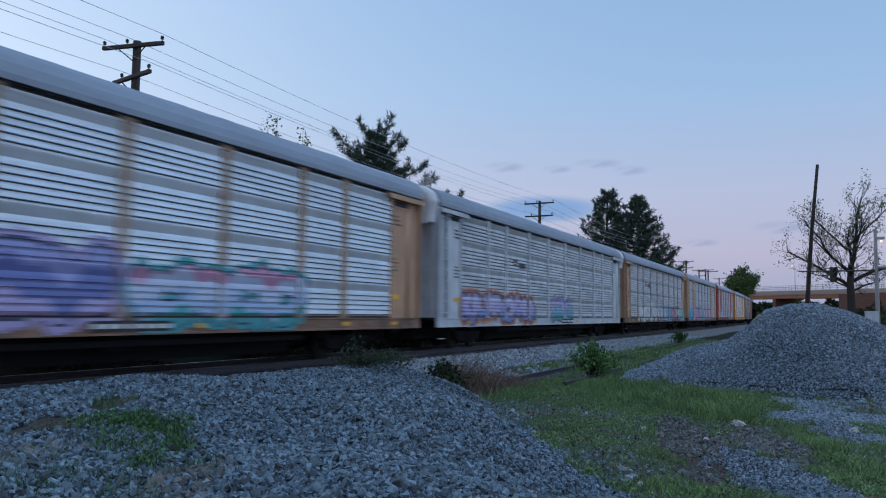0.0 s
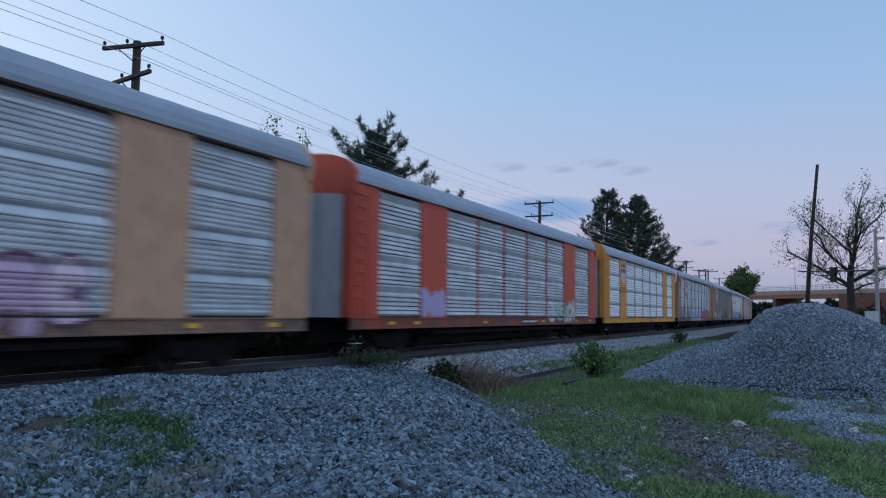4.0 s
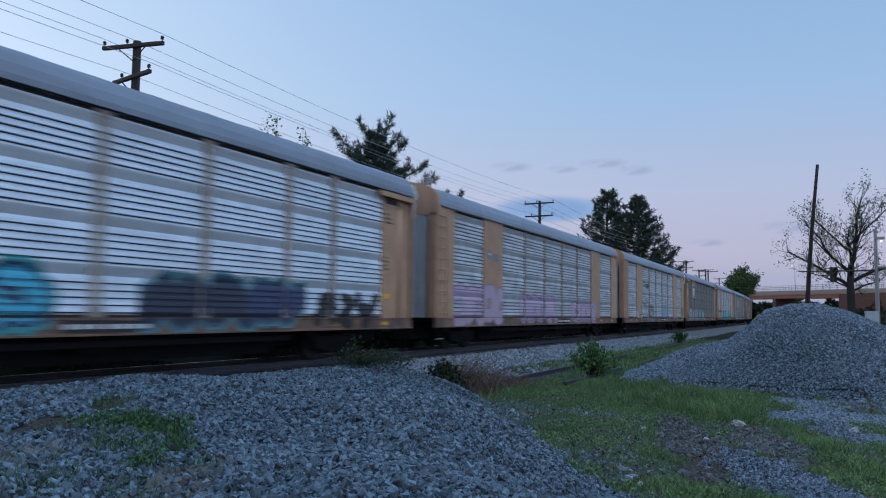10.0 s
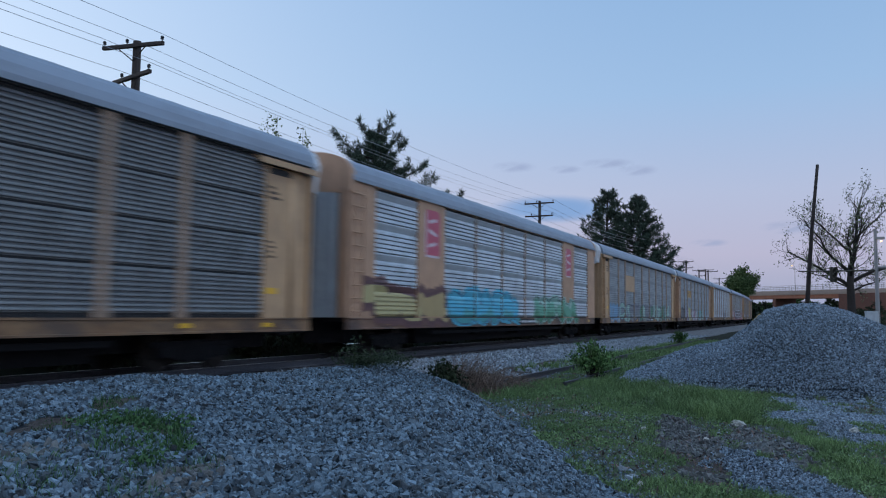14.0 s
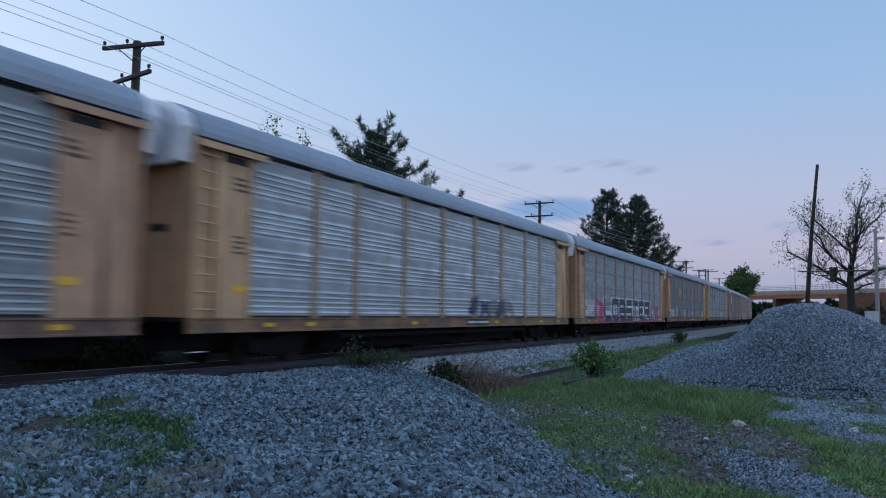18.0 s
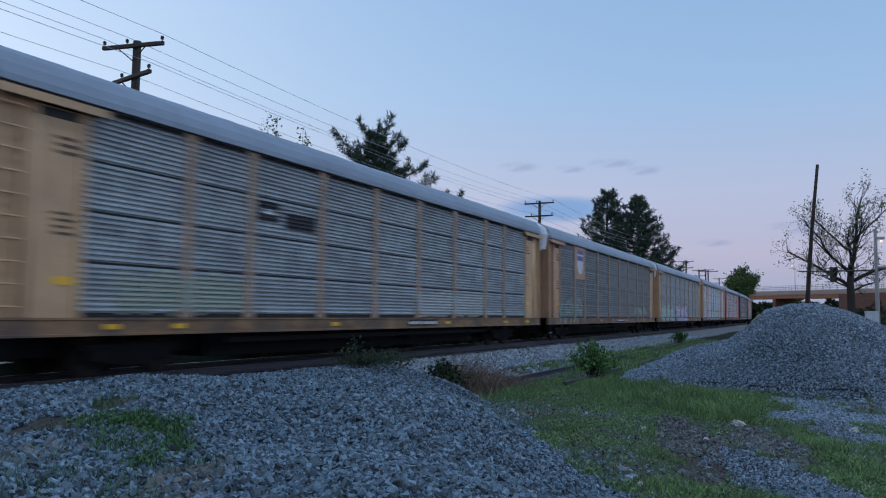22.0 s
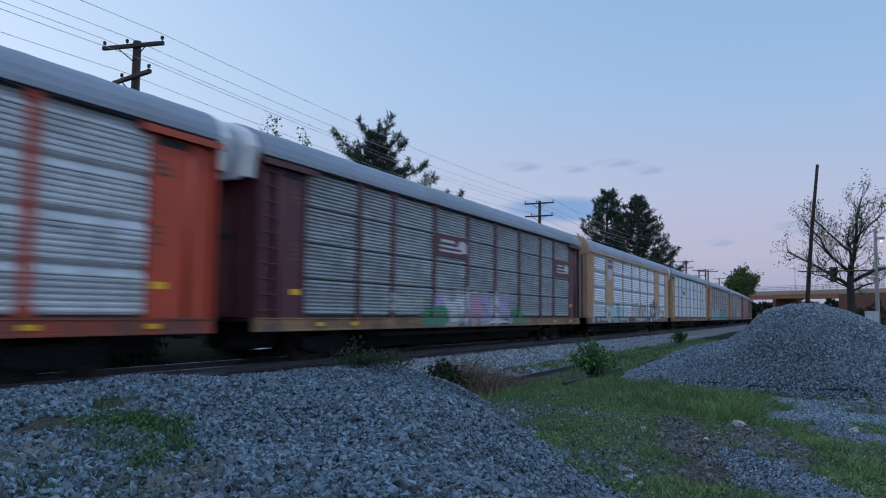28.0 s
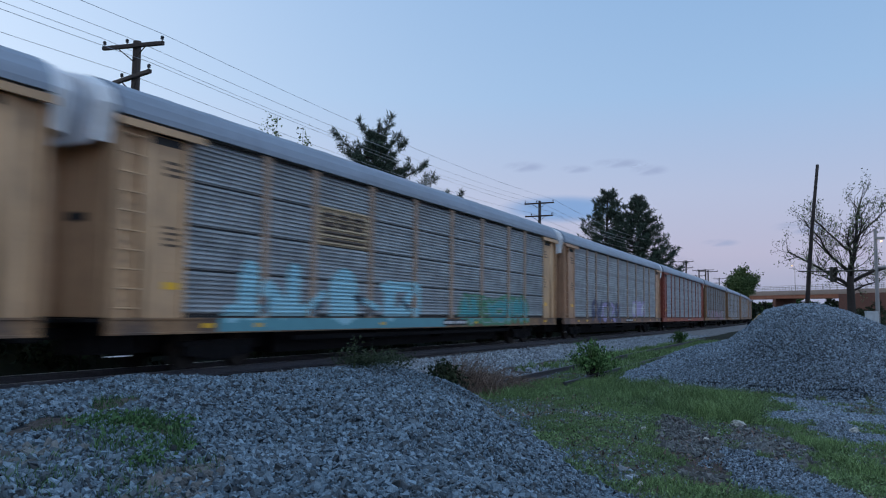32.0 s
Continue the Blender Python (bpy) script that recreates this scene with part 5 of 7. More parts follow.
def leaves(centres, spread, count, size, slim=0.35, rng=None, droop=0.0):
    """count small leaf triangles round each centre."""
    rng = rng or RNG
    c = np.repeat(np.asarray(centres, float), count, 0)
    n = len(c)
    c = c + rng.normal(0, 1, (n, 3)) * np.asarray(spread) * 0.5
    d = rng.normal(0, 1, (n, 3))
    d[:, 2] -= droop
    d /= np.linalg.norm(d, axis=1)[:, None]
    w = np.cross(d, rng.normal(0, 1, (n, 3)))
    w /= np.linalg.norm(w, axis=1)[:, None] + 1e-6
    s = size * rng.uniform(0.6, 1.3, (n, 1))
    v = np.stack([c - w * s * slim, c + w * s * slim, c + d * s], 1).reshape(-1, 3)
    return v, np.arange(3 * n).reshape(-1, 3)


def limb(bm, pts, r0, r1, seg=6):
    for i in range(len(pts) - 1):
        a, b = i / (len(pts) - 1), (i + 1) / (len(pts) - 1)
        cyl(bm, pts[i], pts[i + 1], r0 + (r1 - r0) * a, r0 + (r1 - r0) * b, seg, caps=False)


def brush(path, radius, per_metre, rng):
    """Centres and headings of needles standing round a shoot, thickest at its tip."""
    cs, ds = [], []
    for p, q in zip(path[:-1], path[1:]):
        axis = q - p
        n = max(2, int(axis.length * per_metre))
        u = rng.uniform(0, 1, (n, 1))
        d = rng.normal(0, 1, (n, 3)) + np.array(axis.normalized()) * 0.9
        d /= np.linalg.norm(d, axis=1)[:, None]
        cs.append(np.array(p) + u * np.array(axis) + d * radius * rng.uniform(0, 0.6, (n, 1)))
        ds.append(d)
    return cs, ds


def needle_mesh(cs, ds, size, slim, rng):
    c, d = np.concatenate(cs), np.concatenate(ds)
    n = len(c)
    w = np.cross(d, rng.normal(0, 1, (n, 3)))
    w /= np.linalg.norm(w, axis=1)[:, None] + 1e-6
    k = size * rng.uniform(0.6, 1.3, (n, 1))
    return fast_mesh("crown", np.stack([c - w * k * slim, c + w * k * slim, c + d * k], 1).reshape(-1, 3), np.arange(3 * n).reshape(-1, 3))


def pine(x, y, trunk_top, boughs, seed, label, shoots=7, radius=0.30, per_metre=70, size=0.34, slim=0.10, fill=0.5):
    """A pine from its boughs: (heading in degrees, reach, base height, tip height), heights above datum; tips turn upwards."""
    rng = np.random.default_rng(seed)
    base = float(ground_z(x, y))
    t = thing("pine_tree", pose(x, y, base), label, "tree", "pines behind the railway")
    bm, cs, ds = bmesh.new(), [], []
    u, top = trunk_top
    head = Vector((0.535 * u, -0.845 * u, top - base))
    stem = lambda z: Vector((head.x, head.y, 0)) * (max(z, 0) / head.z) ** 2 + Vector((0, 0, z))
    limb(bm, [Vector((0, 0, -0.3))] + [stem(head.z * k) for k in (0.25, 0.5, 0.75, 0.9, 0.99)], 0.3, 0.05, 8)

    def tuft(path, r):
        a, b = brush(path, r, per_metre, rng)
        cs.extend(a), ds.extend(b)

    tuft([stem(head.z * 0.9), stem(head.z * 0.95), head], radius)
    for heading, reach, z0, z1 in boughs:
        a = radians(heading)
        p, q = stem(z0 - base), Vector((math.cos(a) * reach, math.sin(a) * reach, z1 - base))
        q += Vector((stem(z0 - base).x, stem(z0 - base).y, 0))
        low = p.lerp(q, 0.55) - Vector((0, 0, 0.10 * reach + 0.22 * max(z1 - z0, 0)))
        path = [(1 - k) ** 2 * p + 2 * k * (1 - k) * low + k * k * q for k in (0, 0.2, 0.4, 0.6, 0.8, 1.0)]
        limb(bm, path, 0.03 + 0.012 * reach, 0.015, 5)
        tuft(path[2:], radius)
        for j in range(shoots):
            k = rng.uniform(fill * 0.5, 1.0)
            i = min(4, int(k * 5))
            o = path[i].lerp(path[i + 1], k * 5 - i)
            side = Vector((rng.normal(0, 1), rng.normal(0, 1), rng.uniform(0.2, 1.1))).normalized()
            side = (side + (q - p).normalized() * 0.7).normalized()
            l = rng.uniform(0.35, 0.9) * (0.35 + 0.22 * reach) * (1.25 - 0.6 * k)
            tip = o + side * l + Vector((0, 0, 0.2 * l))
            limb(bm, [o, tip], 0.018, 0.008, 4)
            tuft([o.lerp(tip, 0.2), tip], radius * 0.85)
    part("trunk", bm, BARK, t, "dark trunk and limbs")
    tagged(part("crown", needle_mesh(cs, ds, size, slim, rng), NEEDLE, t, "dark tufted needles on upturned boughs"), kind="stuff")


def whorls(seed, z0, z1, width, levels, count, taper=0.9, lift=0.25):
    """Boughs in rings up a dense conical pine."""
    rnd, rows = random.Random(seed), []
    for i in range(levels):
        f = i / (levels - 1)
        for k in range(count):
            reach = width * (1.04 - f) ** taper * rnd.uniform(0.7, 1.12) + 0.3
            z = z0 + (z1 - z0) * f + rnd.uniform(-0.25, 0.25)
            rows.append((k * 360 / count + i * 47 + rnd.uniform(-20, 20), reach, z, z + lift * reach * rnd.uniform(0.6, 1.5) + 0.25))
    return rows


# right as seen from the lot is about -58 degrees, away 32, towards it 212
R_, L_ = -58, 122
pine(42.5, 13.2, (0.9, 13.9), ((R_, 1.0, 12.4, 14.35), (L_, 1.2, 12.2, 13.95), (L_, 2.8, 11.3, 13.15), (L_ + 12, 2.3, 10.6, 12.1), (R_ + 8, 1.6, 11.6, 13.0), (R_, 2.0, 11.0, 12.4), (R_, 3.5, 9.7, 11.0), (R_ - 10, 4.2, 8.9, 9.9), (R_ + 6, 2.6, 10.2, 10.9),
     (32, 1.8, 11.3, 12.3), (212, 1.8, 11.0, 12.0), (75, 1.9, 10.8, 11.7), (-10, 1.9, 10.4, 11.5), (180, 2.2, 10.0, 11.1), (240, 2.2, 10.2, 11.0), (L_ - 20, 2.2, 9.6, 10.6), (R_ + 30, 2.6, 9.2, 10.2), (32, 2.4, 9.4, 10.3), (212, 2.6, 9.0, 10.0), (L_, 2.4, 8.6, 9.6), (R_, 3.4, 8.2, 8.9), (150, 2.6, 8.3, 9.2)) + tuple(whorls(31, 8.4, 12.4, 1.5, 7, 5, 0.5)), 3, "tall dark pine with long upturned open boughs", 9, radius=0.34, per_metre=110, size=0.26, slim=0.09)
pine(47.5, 14.2, (0.0, 9.7), ((R_, 2.6, 8.6, 9.75), (R_, 1.6, 8.9, 9.9), (L_, 1.9, 8.4, 9.8), (32, 1.6, 8.5, 9.3), (212, 1.6, 8.2, 9.2), (R_ + 20, 3.0, 7.8, 8.8), (L_, 2.2, 7.6, 8.6)), 5, "lower dark pine beside the tall one", 8, radius=0.32, per_metre=100, size=0.26, slim=0.09)
pine(53.0, 14.8, (2.0, 10.3), ((R_, 1.8, 9.2, 10.85), (R_ + 10, 0.5, 9.6, 10.85), (R_, 1.0, 9.0, 10.1), (L_, 1.0, 8.8, 9.6), (32, 1.0, 8.6, 9.4), (212, 1.2, 8.4, 9.3)), 12, "slim dark pine top above the train", 4, radius=0.24)
pine(104.5, 13.4, (0.25, 18.3), whorls(8, 5.0, 17.4, 4.1, 18, 6, 0.55, 0.4), 8, "tall dense dark pine", 5, 0.5, 46, 0.42, 0.12)
pine(107.5, 9.6, (-0.2, 17.7), whorls(9, 4.5, 17.0, 6.4, 19, 7, 0.82, 0.3), 9, "tall dense dark pine with long lower boughs", 5, 0.5, 46, 0.42, 0.12)


def broadleaf(name, x, y, height, width, trunk, seed, label, leaf, count, size, crown_from=0.3, puff=1.0, slim=1.0):
    rnd = random.Random(seed)
    t = thing(name, pose(x, y, float(ground_z(x, y)) - 0.05), label, "tree")
    bm = bmesh.new()
    tips = []

    def grow(p, d, length, r, depth):
        pts = [p]
        for k in range(3):
            d = (d + Vector((rnd.uniform(-0.2, 0.2), rnd.uniform(-0.2, 0.2), rnd.uniform(-0.05, 0.15)))).normalized()
            pts.append(pts[-1] + d * length / 3)
        limb(bm, pts, r, r * 0.6, 7 if depth < 2 else 4)
        if depth >= 2:
            tips.extend(pts[1:])
        if depth == 5:
            return
        for k in range(3 if depth < 3 else 2):
            a = rnd.uniform(0, 6.283)
            side = Vector((math.cos(a), math.sin(a), rnd.uniform(-0.15, 0.5)))
            nd = (d * rnd.uniform(0.45, 0.9) + side * rnd.uniform(0.55, 1.0)).normalized()
            grow(pts[-1] if k else pts[-2], nd, length * rnd.uniform(0.62, 0.82), r * rnd.uniform(0.48, 0.62), depth + 1)

    first = height * crown_from
    limb(bm, [Vector((0, 0, -0.2)), Vector((0, 0, first * 0.5)), Vector((0.02, 0, first))], trunk * 1.25, trunk * 0.85, 9)
    for k in range(5):
        a = 1.3 + k * 1.26 + rnd.uniform(-0.4, 0.4)
        grow(Vector((0, 0, first * rnd.uniform(0.8, 1.25))), Vector((math.cos(a) * width, math.sin(a) * width, 1.0)).normalized(), height * 0.24, trunk * 0.42, 1)
    grow(Vector((0, 0, first)), Vector((0, 0, 1)), height * 0.30, trunk * 0.6, 1)
    high = max(p.z for p in tips)
    for v in bm.verts:
        v.co.z *= height / high if v.co.z > first else 1.0
        v.co.x, v.co.y = v.co.x * slim, v.co.y * slim
    tips = [Vector((p.x * slim, p.y * slim, p.z * height / high if p.z > first else p.z)) for p in tips]
    part("trunk", bm, BARK, t, "dark forked trunk and branches")
    v, f = leaves(tips, (puff, puff, puff * 0.8), count, size, 0.42, np.random.default_rng(seed))
    tagged(part("crown", fast_mesh("crown", v, f), leaf, t, "small scattered leaves"), kind="stuff")
    return t


def leafing_tree():
    """A spring tree with one straight leader, wide rising limbs, fine twigs and sparse young leaves."""
    rng = np.random.default_rng(22)
    x, y = 51.4, -14.9
    t = thing("leafing_tree", pose(x, y, float(ground_z(x, y)) - 0.05, 0, 0, -63.5), "nearly bare spring tree with a straight leader and small young leaves", "tree")
    verts, faces, tips = [], [], []

    def add(pts, r0, r1, seg):
        n = len(pts)
        me = tube_data(pts, [r0 + (r1 - r0) * i / (n - 1) for i in range(n)], seg)
        faces.extend(tuple(i + len(verts) for i in f) for f in me[1])
        verts.extend(me[0])

    noise = lambda s: Vector(rng.normal(0, s, 3))
    add([Vector((0, 0, -0.2)), Vector((0.02, 0, 2.0)), Vector((-0.03, 0, 3.9)), Vector((0.08, 0.05, 5.0))], 0.27, 0.17, 10)

    def shoot(p, d, length, r, depth, lift):
        pts, n = [p], 6 if depth == 0 else 4
        for k in range(n):
            d = (d + noise(0.13) + Vector((0, 0, lift))).normalized()
            pts.append(pts[-1] + d * length / n)
        add(pts, r, r * (0.35 if depth < 2 else 0.5), 7 if depth == 0 else 3)
        if depth >= 2 and rng.uniform() < 0.5:
            tips.append(pts[-1])
        if depth == 3:
            return
        for i in range(1, n + 1):
            for k in range(2 if depth == 0 else 1):
                side = noise(1.0)
                side = (side - d * side.dot(d)).normalized()
                nd = (d * 0.75 + side * 0.85 + Vector((0, 0, 0.15))).normalized()
                shoot(pts[i], nd, length * (0.42 if depth == 0 else 0.5) * rng.uniform(0.6, 1.15) * (1.15 - 0.08 * i), max(0.007, r * 0.42 * (1 - 0.09 * i)), depth + 1, 0.07)

    shoot(Vector((0.08, 0.05, 4.9)), Vector((0.34, 0, 1)), 4.3, 0.13, 0, 0.02)
    for z, a, up, length, r in ((3.7, 178, 0.95, 4.0, 0.11), (4.0, -4, 0.75, 4.2, 0.12), (4.6, 165, 1.1, 4.0, 0.08), (4.9, 30, 0.8, 3.6, 0.09), (4.3, 255, 0.7, 3.6, 0.09), (4.5, 95, 0.8, 3.6, 0.09), (5.8, 195, 0.9, 3.4, 0.07), (6.2, -20, 1.0, 3.0, 0.07), (3.5, 10, 0.35, 2.6, 0.07), (3.6, 172, 0.35, 2.8, 0.05)):
        shoot(Vector((0.03, 0, z)), Vector((math.cos(radians(a)), math.sin(radians(a)), up)).normalized(), length, r, 0, 0.03)
    part("trunk", pydata("trunk", verts, faces, True), BARK, t, "dark trunk, limbs and fine twigs")
    v, f = leaves(tips, (0.26, 0.26, 0.24), 3, 0.10, 0.42, rng)
    tagged(part("crown", fast_mesh("crown", v, f), BUD, t, "small scattered young leaves"), kind="stuff")


leafing_tree()
FARLEAF = material("pale_spring_leaves", (0.085, 0.13, 0.05), 0.8, 0, (0.35, 0.6, (0.03, 0.055, 0.022)), island=0.4, spec=0.2)
broadleaf("broadleaf_tree", 207, 5.6, 14.4, 0.26, 0.35, 31, "rounded green broadleaf tree beyond the railway", FARLEAF, 12, 0.45, 0.25, 1.2, 0.66)


PALELEAF = material("pale_young_leaves", (0.20, 0.25, 0.15), 0.8, 0, island=0.4, spec=0.2)


def sapling(x, y, tops, seed):
    """A slim young tree whose leafy shoots just show above the train; tops: (side, height) of each shoot."""
    rng = np.random.default_rng(seed)
    base = float(ground_z(x, y))
    t = thing("sapling", pose(x, y, base), "slim young tree with sparse spring leaves on its shoots", "tree")
    part("trunk", tube([Vector((0, 0, -0.2)), Vector((0.05, 0, 2.5)), Vector((0, 0.05, 5.0))], [0.09, 0.07, 0.04], 8), BARK, t, "thin dark trunk")
    cs = []
    for u, z in tops:
        tip = Vector((u * 0.45, -u * 0.9, z - base))
        line = [Vector((0, 0, 4.0)), Vector((tip.x * 0.7, tip.y * 0.7, (4.0 + tip.z) / 2)), tip]
        part("shoot", tube(line, [0.035, 0.02, 0.006], 6), BARK, t)
        cs += [line[1].lerp(tip, k / 7) for k in range(1, 8)]
    v, f = leaves(cs, (0.3, 0.3, 0.24), 9, 0.14, 0.4, rng)
    tagged(part("foliage", fast_mesh("foliage", v, f), PALELEAF, t, "sparse spring leaves"), kind="stuff")


sapling(28.1, 9.2, ((-0.25, 10.35), (0.2, 10.3), (-0.5, 9.6), (0.0, 9.7)), 41)
sapling(28.8, 8.0, ((0.0, 9.75), (0.25, 9.3)), 43)


def hedge(name, x0, x1, y0, y1, height, seed, label, leaf, count, size=0.16, row=None, dense=1.2):
    rng = np.random.default_rng(seed)
    t = thing(name, Matrix.Identity(4), label, "hedge")
    n = int((x1 - x0) * dense)
    px = rng.uniform(x0, x1, n)
    py = rng.uniform(min(y0, y1), max(y0, y1), n) if row is None else y0 + (y1 - y0) * (px - x0) / (x1 - x0) + rng.normal(0, row, n)
    hz = height * (0.75 + 0.25 * np.sin(px * 0.7 + seed) * np.sin(px * 0.23)) * rng.uniform(0.8, 1.1, n)
    gz = ground_z(px, py)
    bm = bmesh.new()
    for i in range(0, n, 2):
        cyl(bm, (px[i], py[i], gz[i] - 0.1), (px[i] + rng.uniform(-0.3, 0.3), py[i], gz[i] + hz[i] * 0.8), 0.05, 0.015, 5, False)
    tagged(part("stem_tangle", bm, BARK, t, "dark tangled stems"), kind="stuff")
    cs = []
    for i in range(n):
        for k in range(6):
            cs.append((px[i] + rng.normal(0, 0.45), py[i] + rng.normal(0, 0.4), gz[i] + hz[i] * rng.uniform(0.05, 1.0)))
    v, f = leaves(cs, (0.7, 0.7, 0.5), count, size, 0.45, rng)
    tagged(part("foliage", fast_mesh("foliage", v, f), leaf, t, "dense dark foliage"), kind="stuff")


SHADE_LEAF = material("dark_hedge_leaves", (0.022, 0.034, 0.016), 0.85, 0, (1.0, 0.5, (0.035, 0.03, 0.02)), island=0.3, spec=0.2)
# Scrub added to black out the view under the train; not seen otherwise.
hedge("hedge", -6, 80, 3.4, 5.0, 1.8, 51, "dark scrub added beyond the railway to blacken the view under the cars", SHADE_LEAF, 110, 0.15)
hedge("hedge", 80, 190, 4.6, 7.5, 2.6, 52, "dark scrub added beyond the railway to blacken the view under the cars", SHADE_LEAF, 30, 0.32)


# ---- pole line behind the railway ----
def utility_pole(x, y, top, arms, label, lower=True, turn=0.0):
    base = float(ground_z(x, y))
    t = thing("utility_pole", pose(x, y, base, 0, 0, turn), label, "utility pole", "pole line behind the railway")
    bm = bmesh.new()
    cyl(bm, (0, 0, -0.3), (0, 0, top - base), 0.17, 0.125, 12)
    part("pole", bm, POLEWOOD, t, "weathered wooden pole")
    spots = []
    for k, (z, half, yaw) in enumerate(arms):
        h = z - base
        arm = part("crossarm", boxes(("arm", half), (-0.06, 0.06, -half, half, -0.06, 0.06), bevel=0.01), POLEWOOD, t, at=pose(-0.16, 0, h, 0, 0, yaw))
        for s in (-1, 1):
            bm = bmesh.new()
            cyl(bm, (-0.06, s * half * 0.48, -0.05), (0.01, 0, -0.48), 0.02, seg=5)
            part("brace", bm, POLEWOOD, arm)
        for v in ((-0.95, 0.0, 0.95) if k == 0 else (-0.92, 0.55)):
            yy = v * half if v else 0.22
            bm = bmesh.new()
            cyl(bm, (0, 0, 0.05), (0, 0, 0.13), 0.018, seg=6)
            for q in range(2):
                cyl(bm, (0, 0, 0.13 + 0.055 * q), (0, 0, 0.175 + 0.055 * q), 0.06, 0.04, 8)
            part("insulator", bm, GLAZE, arm, "dark glazed insulator", at=pose(0, yy, 0))
            spots.append(Matrix(t.matrix_basis) @ pose(-0.16, 0, h, 0, 0, yaw) @ Vector((0, yy, 0.30)))
    return spots


def wire(a, b, sag, r=0.011):
    n = 14
    pts = [a.lerp(b, i / n) - Vector((0, 0, sag * 4 * (i / n) * (1 - i / n))) for i in range(n + 1)]
    me = tube(pts, [r] * len(pts), 5)
    tagged(dress(new("overhead_wire", me), WIRE), "thin grey overhead wire between the poles", "wire", "overhead wires")


ARMS = ((9.62, 1.37, 0), (8.5, 1.3, 0))
NEAR_ARMS = ((9.66, 1.12, 14), (8.64, 1.08, -9))
LINE = [(-31.0, 3.4, 0.0), (17.17, 5.84, 0.0), (64.1, 8.8, 1.4), (106.5, 9.4, 1.6), (147.7, 9.7, 1.7), (172.0, 10.9, 1.4), (215.0, 12.0, 1.6)]
SPOTS = [utility_pole(x, y, 9.85 + up, tuple((z + up, h, d) for z, h, d in (NEAR_ARMS if 0 < x < 60 else ARMS)), "weathered wooden utility pole with two crossarms", turn=-3) for x, y, up in LINE]
utility_pole(161.0, 7.6, 10.4, ((10.2, 1.9, 0),), "distant wooden pole with one crossarm")
utility_pole(168.0, 9.0, 11.1, ((10.9, 1.6, 0),), "distant wooden pole with one crossarm")
for a, b in zip(SPOTS[:-1], SPOTS[1:]):
    for p, q in zip(a, b):
        wire(p, q, 0.45, 0.0075 if p.x < 60 else 0.012)


# ---- beyond the stone pile: bare pole, bridge, lamps ----
def bare_pole():
    base = float(ground_z(44.3, -12.65))
    t = thing("bare_pole", pose(44.3, -12.65, base), "leaning weathered wooden pole with no arms", "pole")
    line = [Vector((0.04, 0.12, -0.3)), Vector((0, -0.1, 3)), Vector((-0.15, -0.38, 6.4)), Vector((-0.35, -0.72, 9.72))]
    part("pole", tube(line, [0.13, 0.115, 0.092, 0.075], 12), POSTWOOD, t, "dark weathered wood")


bare_pole()
CONCRETE = material("stained_bridge_concrete", (0.30, 0.245, 0.215), 0.9, 0, (1.2, 0.5, (0.22, 0.18, 0.155)), (0.25, 0.4, (0.34, 0.29, 0.26)), 0.3, 3)
GIRDER = material("rust_red_bridge_steel", (0.30, 0.125, 0.075), 0.7, 0.1, (0.8, 0.5, (0.15, 0.06, 0.04)), (), 0.1, 2)
FENCE = material("grey_bridge_fence", (0.30, 0.30, 0.31), 0.6, 0.5)
BRICK = material("red_brown_abutment_wall", (0.125, 0.058, 0.044), 0.9, 0, (2.0, 0.5, (0.08, 0.045, 0.036)), (), 0.3, 5)
FRAMEBLACK = material("dull_black_signal_housing", (0.03, 0.028, 0.02), 0.6)
LIT = material("lit_lamp_glass", (1.0, 0.62, 0.30), 0.3, glow=3.0)


def bridge():
    a, b = Vector((297.5, 16.5, 0)), Vector((246.0, -42.0, 0))
    d = (b - a).normalized()
    turn = math.degrees(math.atan2(d.y, d.x))
    length = (b - a).length
    t = thing("road_bridge", pose(a.x, a.y, 0, 0, 0, turn), "road bridge with rust-red girders, concrete parapet and fence", "bridge")
    bx = lambda key, *dims: boxes(("bridge", key), *dims)
    part("deck", bx("deck", (-30, length + 20, -4.5, 4.5, 8.5, 9.0)), CONCRETE, t, "concrete deck")
    for y in (-4.2, 0, 4.2):
        part("girder", bx("girder", (-30, 48, -0.15, 0.15, 7.45, 8.5), (-30, 48, -0.35, 0.35, 7.45, 7.58), (-30, 48, -0.35, 0.35, 8.38, 8.5)), GIRDER, t, at=pose(0, y, 0))
    for y in (-4.6, 4.6):
        part("parapet", bx("parapet", (-30, length + 20, -0.15, 0.15, 8.7, 9.75), (-30, length + 20, -0.22, 0.22, 9.75, 9.9)), CONCRETE, t, at=pose(0, y, 0))
        for i in range(36):
            part("fence_post", bx("fence_post", (-0.05, 0.05, -0.05, 0.05, 9.9, 11.6)), FENCE, t, at=pose(-28 + 2.6 * i, y, 0))
        for z in (10.4, 11.0, 11.55):
            part("fence_rail", bx("fence_rail", (-30, 66, -0.03, 0.03, -0.04, 0.04)), FENCE, t, at=pose(0, y, z))
    part("abutment", bx("abutment", (48, 54, -4.7, 4.7, -0.6, 8.5)), BRICK, t, "red-brown abutment")
    part("wing_wall", bx("wing_wall", (54, length + 20, -4.7, -4.2, -0.6, 8.7), (54, length + 20, 4.2, 4.7, -0.6, 8.7)), BRICK, t, "red-brown retaining wall")
    part("pier", bx("pier", (22, 23.2, -4.5, 4.5, -0.6, 7.45)), BRICK, t)
    return t


bridge()


